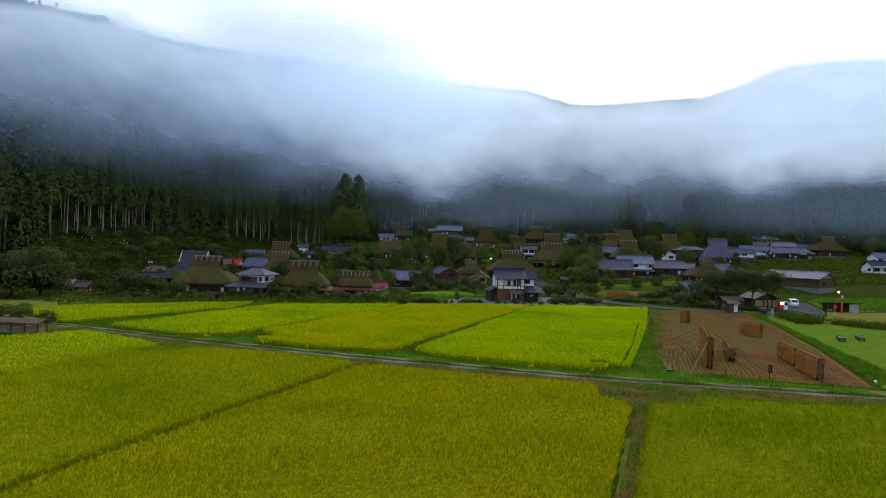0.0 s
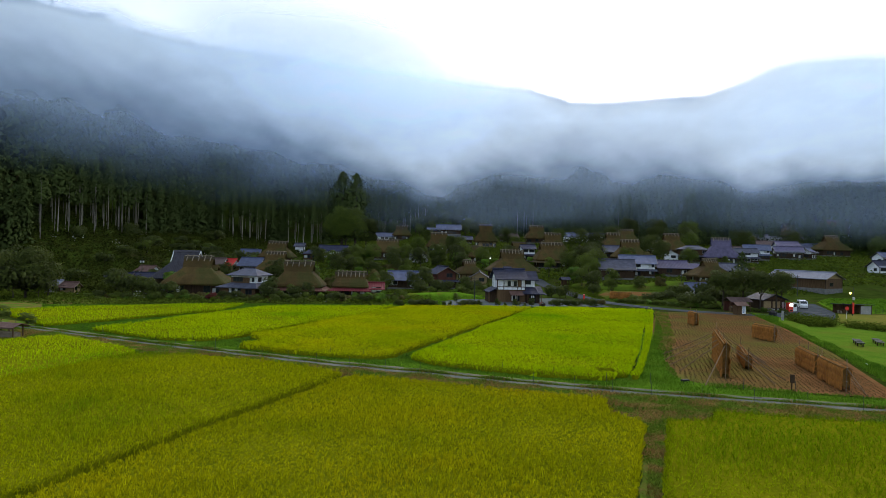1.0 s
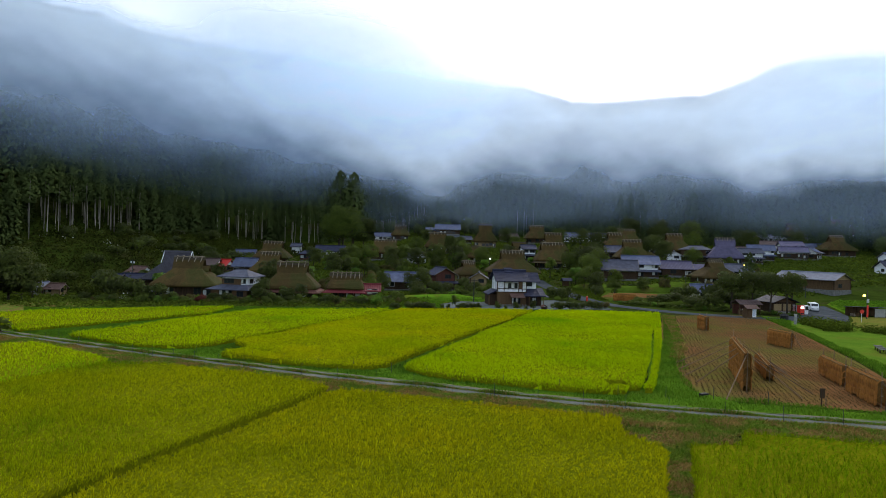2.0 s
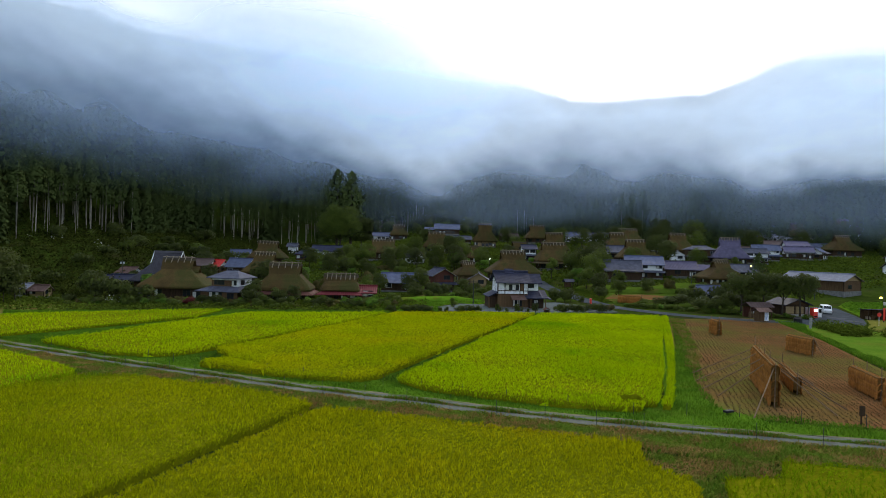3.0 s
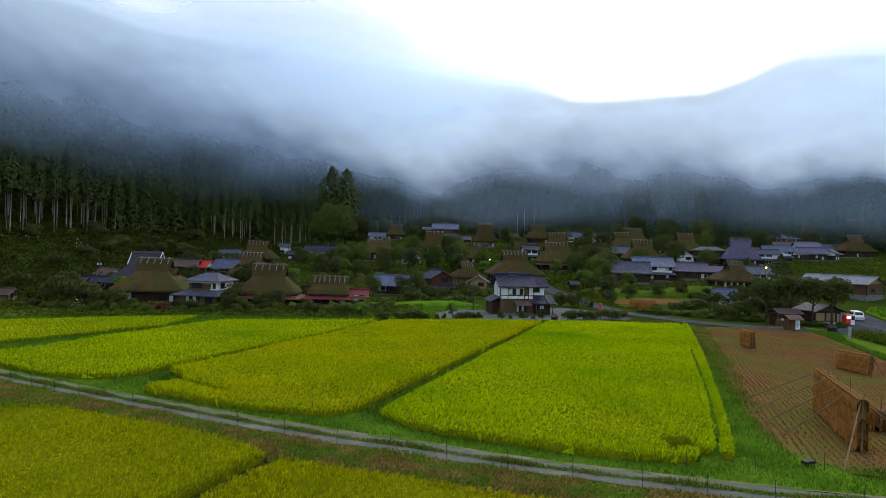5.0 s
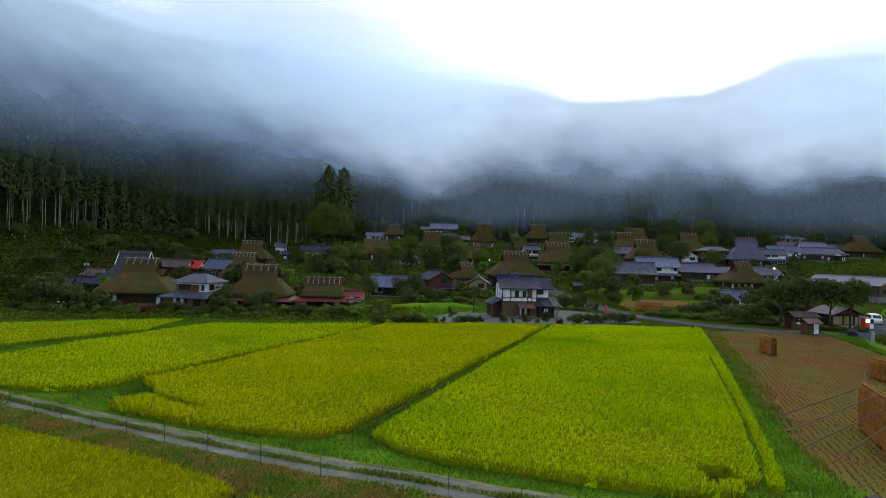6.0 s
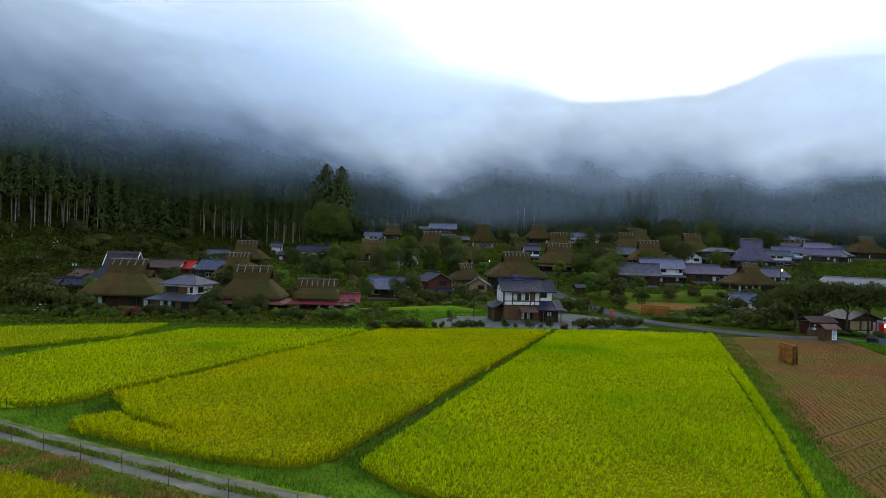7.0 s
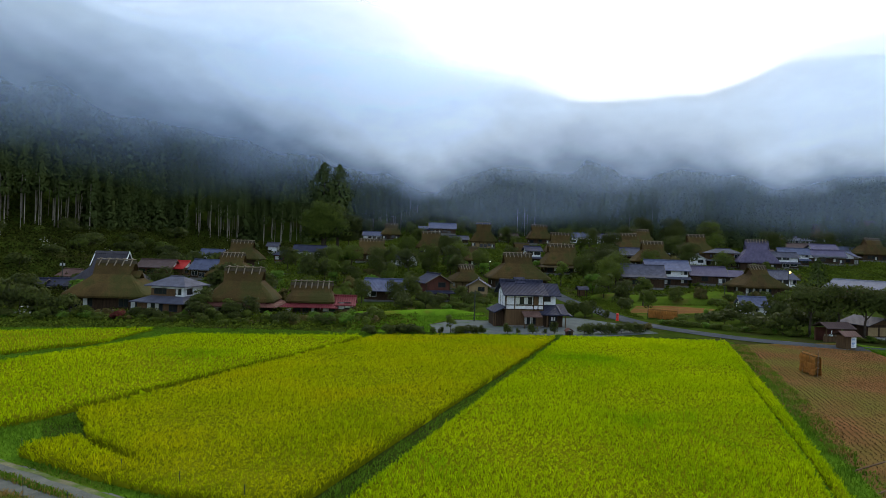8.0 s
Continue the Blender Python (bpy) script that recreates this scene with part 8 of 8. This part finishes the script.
def shelter():
    t = thing("shelter", "small roofed wooden notice shelter by the lane", "shelter")
    for sx in (-1, 1):
        for sy in (-1, 1):
            bm = bmesh.new()
            bm_box(bm, sx * 0.95 - 0.07, sx * 0.95 + 0.07, sy * 0.6 - 0.07, sy * 0.6 + 0.07, -0.2, 2.1)
            part("post", bm, M_TIMBER, t)
    part("roof", gable_roof_bm(3.0, 2.3, 2.0, 0.8, 0.12), M_TILEDARK, t)
    bm = bmesh.new()
    bm_box(bm, -0.9, 0.9, 0.52, 0.6, 0.5, 1.9)
    part("back_board", bm, M_BROWNWOOD, t)
    return t


place(shelter(), 41.4, 190.5, 10)


def kiosk():
    t = thing("kiosk", "small wooden roadside kiosk with a white notice board", "kiosk")
    bm = bmesh.new()
    bm_box(bm, -0.95, 0.95, -0.8, 0.8, 0.1, 2.1)
    part("wall", bm, M_BROWNWOOD, t)
    bm = bmesh.new()
    bm_box(bm, -1.05, 1.05, -0.9, 0.9, -0.15, 0.1)
    part("base", bm, M_CONCRETE, t)
    part("roof", gable_roof_bm(3.0, 2.6, 2.0, 0.7, 0.08), M_METALRUST, t, "rust-red tin roof")
    bm = bmesh.new()
    bm_box(bm, 0.12, 0.98, -0.85, -0.803, 0.3, 1.95)
    board = part("notice_board", bm, M_WHITE, t, "white notice board with blue bars")
    rng = random.Random(3)
    for k in range(7):
        bm = bmesh.new()
        z = 1.75 - k * 0.2
        bm_box(bm, 0.22, 0.5 + rng.uniform(0.1, 0.4), -0.862, -0.851, z, z + 0.09)
        part("text_bar", bm, M_BLUE, board)
    return t


place(kiosk(), 57.9, 118.0, 8, 0.88)


def stall():
    t = thing("market_stall", "open wooden roadside stall with a low dark roof", "stall")
    for sx in (-1, 0, 1):
        for sy in (-1, 1):
            bm = bmesh.new()
            bm_box(bm, sx * 2.1 - 0.06, sx * 2.1 + 0.06, sy * 1.1 - 0.06, sy * 1.1 + 0.06, -0.2, 2.0)
            part("post", bm, M_BROWNWOOD, t)
    part("roof", gable_roof_bm(4.7, 3.2, 1.95, 0.75, 0.09), M_TILEBROWN, t)
    bm = bmesh.new()
    bm_box(bm, -2.05, 2.05, 0.95, 1.05, 0.0, 1.9)
    part("back_wall", bm, M_REDWALL, t)
    bm = bmesh.new()
    bm_box(bm, -1.95, 1.3, -0.9, -0.3, 0.0, 0.8, 0.02)
    part("counter", bm, M_BROWNWOOD, t)
    for x in (-1.3, -0.2):
        bm = bmesh.new()
        bm_box(bm, x - 0.07, x + 0.07, -1.18, -1.165, 1.2, 1.7)
        part("hanging_sign", bm, M_WHITE, t)
    rng = random.Random(2)
    for k in range(4):
        bm = bmesh.new()
        bm_box(bm, -1.8 + k * 0.7, -1.45 + k * 0.7, -0.8, -0.4, 0.8, 1.0 + rng.uniform(0, 0.1), 0.02)
        part("crate", bm, M_WHITE if k % 2 else M_LOG, t)
    return t


place(stall(), 61.2, 125.3, 6)


def shop():
    t = thing("shop_hut", "low timber shop with blue-grey roof and ochre shutters", "shop")
    bm = bmesh.new()
    bm_box(bm, -2.6, 2.6, -2.0, 2.0, 0.0, 2.4)
    part("wall", bm, M_TIMBER, t)
    b = gable_roof_bm(5.6, 6.2, 2.2, 1.15, 0.1)
    bmesh.ops.rotate(b, verts=b.verts[:], matrix=Matrix.Rotation(radians(90), 3, "Z"))
    part("roof", b, M_TILEDARK, t)
    bm = bmesh.new()
    v = [(-2.5, -1.97, 2.4), (2.5, -1.97, 2.4), (0, -1.97, 3.25)]
    v += [(a, c + 0.1, d) for a, c, d in v]
    bm_faces(bm, v, [(0, 1, 2), (5, 4, 3), (0, 3, 4, 1), (1, 4, 5, 2), (2, 5, 3, 0)])
    part("gable_panel", bm, M_BROWNWOOD, t)
    for x in (-1.5, 0.6):
        bm = bmesh.new()
        bm_box(bm, x - 0.85, x + 0.85, -2.06, -2.003, 0.7, 2.0)
        part("shutter", bm, M_OCHRE, t)
    bm = bmesh.new()
    bm_box(bm, -2.4, 1.6, -2.5, -2.1, 0.0, 0.55, 0.03)
    part("bench", bm, M_CONCRETE, t)
    bm = bmesh.new()
    bm_box(bm, 1.9, 2.4, -2.04, -2.002, 0.3, 1.9)
    part("door", bm, M_ALU, t)
    return t


place(shop(), 69.2, 128.9, 10)


def bin_box():
    t = thing("compost_bin", "black hexagonal compost bin on the verge", "bin")
    bm = bmesh.new()
    bm_bar(bm, (0, 0, -0.05), (0, 0, 0.75), 0.7, 8, 0.66)
    part("body", bm, M_BLACK, t)
    bm = bmesh.new()
    bm_bar(bm, (0, 0, 0.751), (0, 0, 1.1), 0.8, 8, 0.28)
    part("lid", bm, M_BLACK, t)
    return t


place(bin_box(), 63.7, 117.0)


def vending():
    t = thing("vending_machine", "red drinks vending machine with a lit display", "vending machine")
    bm = bmesh.new()
    bm_box(bm, -0.58, 0.58, -0.38, 0.38, 0.05, 1.88, 0.03)
    part("cabinet", bm, M_RED, t)
    bm = bmesh.new()
    bm_box(bm, -0.44, 0.44, -0.40, -0.383, 1.2, 1.7)
    win = part("display", bm, M_LAMPWHITE, t, "brightly lit display window")
    for r in range(3):
        bm = bmesh.new()
        bm_box(bm, -0.42, 0.42, -0.43, -0.402, 1.24 + r * 0.15, 1.3 + r * 0.15)
        part("shelf", bm, M_ALU, win)
    bm = bmesh.new()
    bm_box(bm, -0.42, 0.42, -0.405, -0.383, 0.2, 0.42)
    part("outlet", bm, M_BLACK, t)
    return t


place(vending(), 72.4, 126.3, 22)
bm = bmesh.new()
bm_box(bm, -0.5, 0.5, -0.38, 0.38, 0.0, 1.8, 0.03)
wv = thing("vending_machine", "white vending machine beside the red one", "vending machine")
part("cabinet", bm, M_WHITE, wv)
bm = bmesh.new()
bm_box(bm, -0.4, 0.4, -0.40, -0.383, 0.95, 1.65)
part("display", bm, M_GLASS, wv)
place(wv, 73.8, 127.2, 22)


def van():
    t = thing("van", "small white parked van", "van")
    bm = bmesh.new()
    prof = [(-1.6, 0.3), (1.55, 0.3), (1.68, 0.8), (1.3, 1.15), (0.95, 1.75), (-1.5, 1.82), (-1.65, 1.1)]
    v = [(x, -0.72, z) for x, z in prof] + [(x, 0.72, z) for x, z in prof]
    n = len(prof)
    bm_faces(bm, v, [tuple(range(n)), tuple(range(2 * n - 1, n - 1, -1))] + [(i, i + n, (i + 1) % n + n, (i + 1) % n) for i in range(n)])
    bmesh.ops.bevel(bm, geom=bm.edges[:], offset=0.06, segments=2, affect="EDGES")
    body = part("body", bm, M_WHITE, t)
    for s in (-1, 1):
        for x0, x1 in ((-1.4, -0.5), (-0.4, 0.5)):
            bm = bmesh.new()
            bm_box(bm, x0, x1, s * 0.725 - 0.01, s * 0.725 + 0.01, 1.1, 1.6)
            part("side_window", bm, M_GLASS, body)
    bm = bmesh.new()
    bm_faces(bm, [(1.335, -0.6, 1.18), (1.335, 0.6, 1.18), (1.03, 0.6, 1.68), (1.03, -0.6, 1.68)], [(0, 1, 2, 3)])
    part("windscreen", bm, M_GLASS, body)
    bm = bmesh.new()
    bm_box(bm, -1.68, -1.635, -0.6, 0.6, 1.12, 1.62)
    part("rear_window", bm, M_GLASS, body)
    for s in (-1, 1):
        for x in (-1.05, 1.0):
            bm = bmesh.new()
            bm_bar(bm, (x, s * 0.62, 0.28), (x, s * 0.76, 0.28), 0.28, 16)
            w = part("wheel", bm, M_RUBBER, t)
            bm = bmesh.new()
            bm_bar(bm, (x, s * 0.76, 0.28), (x, s * 0.772, 0.28), 0.16, 12)
            part("rim", bm, M_ALU, w)
        bm = bmesh.new()
        bm_box(bm, 1.62, 1.7, s * 0.5 - 0.13, s * 0.5 + 0.13, 0.66, 0.82)
        part("headlight", bm, M_ALU, body)
    return t


place(van(), 80.2, 134.6, 250)


def car_shed():
    t = thing("open_shed", "low open timber shed with a flat dark roof", "shed")
    for x in (-3.4, -1.2, 1.0, 3.4):
        for y in (-1.4, 1.4):
            bm = bmesh.new()
            bm_box(bm, x - 0.06, x + 0.06, y - 0.06, y + 0.06, -0.2, 2.2)
            part("post", bm, M_TIMBER, t)
    part("roof", slope_bm(-3.8, 3.8, -2.0, 1.8, 2.2, 1.95, 0.1), M_TILEDARK, t)
    bm = bmesh.new()
    bm_box(bm, -3.4, 3.4, 1.36, 1.46, 0.0, 1.95)
    part("back_wall", bm, M_BROWNWOOD, t)
    bm = bmesh.new()
    bm_box(bm, 1.06, 3.3, -1.44, -1.36, 0.0, 1.9)
    part("side_panel", bm, M_CONCRETE, t)
    for k, (x, m) in enumerate(((-2.6, M_LOG), (-1.8, M_BROWNWOOD), (0.2, M_TIMBER))):
        bm = bmesh.new()
        bm_box(bm, x - 0.35, x + 0.35, -0.3, 0.6, 0.0, 0.6 + 0.2 * k, 0.03)
        part("crate", bm, m, t)
    return t


place(car_shed(), 85.0, 126.0, -6, 0.88)


def stop_sign():
    t = thing("road_sign", "round red road sign on a pale post", "sign")
    bm = bmesh.new()
    bm_bar(bm, (0, 0, -0.2), (0, 0, 2.2), 0.035, 8)
    part("post", bm, M_WHITE, t)
    bm = bmesh.new()
    bm_bar(bm, (0, -0.07, 1.95), (0, -0.04, 1.95), 0.36, 16)
    part("disc", bm, M_RED, t)
    return t


place(stop_sign(), 76.4, 115.2)


def signal():
    t = thing("warning_signal", "pole with an amber warning light and red box", "signal")
    bm = bmesh.new()
    bm_bar(bm, (0, 0, -0.3), (0, 0, 5.4), 0.09, 8, 0.07)
    part("pole", bm, M_POST, t)
    bm = bmesh.new()
    bm_bar(bm, (0, 0, 4.3), (-0.6, 0, 4.4), 0.03, 6)
    part("arm", bm, M_POST, t)
    bm = bmesh.new()
    bmesh.ops.create_icosphere(bm, subdivisions=2, radius=0.22, matrix=Matrix.Translation((-0.62, -0.05, 4.4)))
    part("lamp", bm, M_LAMPYELLOW, t, "lit amber lamp")
    bm = bmesh.new()
    bm_box(bm, -0.16, 0.16, -0.2, -0.09, 0.4, 2.6, 0.02)
    part("red_panel", bm, M_RED, t)
    bm = bmesh.new()
    bm_box(bm, -0.2, 0.2, -0.28, -0.08, 3.1, 3.7, 0.02)
    part("control_box", bm, M_ALU, t)
    return t


place(signal(), 81.6, 121.0)


def bench():
    t = thing("bench", "long dark wooden bench on the lawn", "bench", "lawn benches")
    for k in (-1, 0, 1):
        bm = bmesh.new()
        bm_box(bm, -0.3, 0.3, k * 1.05 - 0.38, k * 1.05 + 0.38, 0.4, 0.47, 0.015)
        part("seat", bm, M_POST, t)
        for s in (-1, 1):
            bm = bmesh.new()
            bm_box(bm, s * 0.2 - 0.04, s * 0.2 + 0.04, k * 1.05 - 0.04, k * 1.05 + 0.04, -0.05, 0.4)
            part("leg", bm, M_TIMBER, t)
    return t


b0 = place(bench(), 55.3, 82.7, -28, 1.5, 0.8)
again(b0, 58.5, 83.5, -28, 1.5, 0.8)


def timber_stack():
    t = thing("timber_rack", "long open rack of stacked timber under a low roof", "timber rack")
    for x in (-3.2, -1.1, 1.1, 3.2):
        for y in (-0.7, 0.7):
            bm = bmesh.new()
            bm_box(bm, x - 0.06, x + 0.06, y - 0.06, y + 0.06, -0.2, 1.6)
            part("post", bm, M_BROWNWOOD, t)
    part("roof", gable_roof_bm(7.6, 2.6, 1.5, 0.45, 0.08), M_METALRUST, t, "grey-brown tin roof")
    for k in range(4):
        bm = bmesh.new()
        z = 0.3 + k * 0.32
        bm_box(bm, -3.3, 3.3, -0.62, -0.56, z, z + 0.12)
        part("rail", bm, M_LOG, t)
    bm = bmesh.new()
    bm_box(bm, -3.1, 3.1, -0.5, 0.5, 0.0, 0.85, 0.03)
    part("timber", bm, M_LOG, t)
    return t


place(timber_stack(), -54.4, 83.4, -14)


def notice_post():
    t = thing("signpost", "dark wooden post with a small board in the field", "signpost")
    bm = bmesh.new()
    bm_bar(bm, (0, 0, -0.2), (0, 0, 1.3), 0.05, 6)
    part("post", bm, M_TIMBER, t)
    bm = bmesh.new()
    bm_box(bm, -0.2, 0.2, -0.1, -0.055, 0.75, 1.45, 0.02)
    part("board", bm, M_TIMBER, t)
    return t


place(notice_post(), 30.0, 55.2)


def feeder():
    t = thing("garden_trolley", "small dark metal trough on legs on the grass", "trough")
    bm = bmesh.new()
    bm_box(bm, -0.5, 0.5, -0.25, 0.25, 0.35, 0.55, 0.03)
    part("trough", bm, M_BLACK, t)
    for sx in (-1, 1):
        for sy in (-1, 1):
            bm = bmesh.new()
            bm_bar(bm, (sx * 0.4, sy * 0.2, -0.05), (sx * 0.4, sy * 0.2, 0.36), 0.025, 5)
            part("leg", bm, M_BLACK, t)
    return t


place(feeder(), 22.0, 57.4, 20, 0.72)
for k, (x, y, s) in enumerate(((45.3, 67.5, 0.55), (38.9, 54.2, 0.75))):
    w = thing("spotlight", "small white ground spotlight on the bank", "spotlight", "lawn spotlights")
    bm = bmesh.new()
    bm_bar(bm, (0, 0, -0.1), (0, 0, 0.35), 0.04, 6)
    part("stake", bm, M_ALU, w)
    bm = bmesh.new()
    bm_bar(bm, (0, -0.12, 0.4), (0, 0.14, 0.5), 0.17, 12, 0.12)
    part("lamp_head", bm, M_WHITE, w)
    place(w, x, y, 20 * k, s)


def utility_pole(label, tall, lamp=None, box=False):
    t = thing("utility_pole", label, "pole", "village poles")
    bm = bmesh.new()
    bm_bar(bm, (0, 0, -0.4), (0, 0, tall), 0.11, 8, 0.08)
    part("pole", bm, M_POST, t)
    bm = bmesh.new()
    bm_box(bm, -0.7, 0.7, -0.05, 0.05, tall - 0.5, tall - 0.4)
    part("cross_arm", bm, M_POST, t)
    if box:
        for sx in (-0.4, 0.4):
            bm = bmesh.new()
            bm_bar(bm, (sx, -0.05, tall - 1.1), (sx, -0.05, tall - 0.55), 0.22, 10)
            part("transformer", bm, M_ALU, t)
    if lamp:
        bm = bmesh.new()
        bmesh.ops.create_icosphere(bm, subdivisions=2, radius=0.24, matrix=Matrix.Translation((0.1, -0.35, tall - 0.9)))
        part("lamp", bm, lamp, t, "lit street lamp")
    return t


place(utility_pole("dark pole with transformers beside the farm", 6.6, box=True), -84.0, 186.0)
place(utility_pole("slim pole beside the yard house", 5.0), 9.8, 137.0)
place(utility_pole("dark pole before the tiled houses", 5.2), 56.0, 188.0)
place(utility_pole("pole on the terrace wall", 5.4), 74.5, 184.0)
place(utility_pole("street lamp with an amber light by the thatched roofs", 6.2, M_LAMPYELLOW), 97.5, 196.0)
place(utility_pole("street lamp with an amber light at the wood's edge", 7.5, M_LAMPYELLOW), 152.0, 300.0)
place(utility_pole("pale lamp post on the village path", 3.6, M_LAMPWHITE), 24.0, 246.0)
place(utility_pole("tall dark pole in a garden", 7.0), -22.5, 244.0)
place(utility_pole("slim dark pole beside the barn", 6.0), 102.0, 172.0)


def straw_figure():
    t = thing("straw_stack", "small round straw stack on a pole", "straw stack")
    bm = bmesh.new()
    bm_bar(bm, (0, 0, -0.1), (0, 0, 1.1), 0.7, 12, 0.55)
    bm_bar(bm, (0, 0, 1.101), (0, 0, 1.75), 0.6, 12, 0.1)
    part("straw", bm, M_LOG, t)
    bm = bmesh.new()
    bm_bar(bm, (0, 0, 1.5), (0, 0, 2.0), 0.04, 6)
    part("pole", bm, M_TIMBER, t)
    return t


place(straw_figure(), 48.5, 202.0)


def stone_pillar():
    t = thing("stone_pillar", "short pale concrete pillar at the verge", "pillar")
    bm = bmesh.new()
    bm_box(bm, -0.17, 0.17, -0.17, 0.17, -0.2, 1.7, 0.02)
    part("shaft", bm, M_CONCRETE, t)
    bm = bmesh.new()
    bm_box(bm, -0.21, 0.21, -0.21, 0.21, 1.7, 1.8, 0.02)
    part("cap", bm, M_CONCRETE, t)
    return t


place(stone_pillar(), 61.3, 109.8, 0, 0.95)
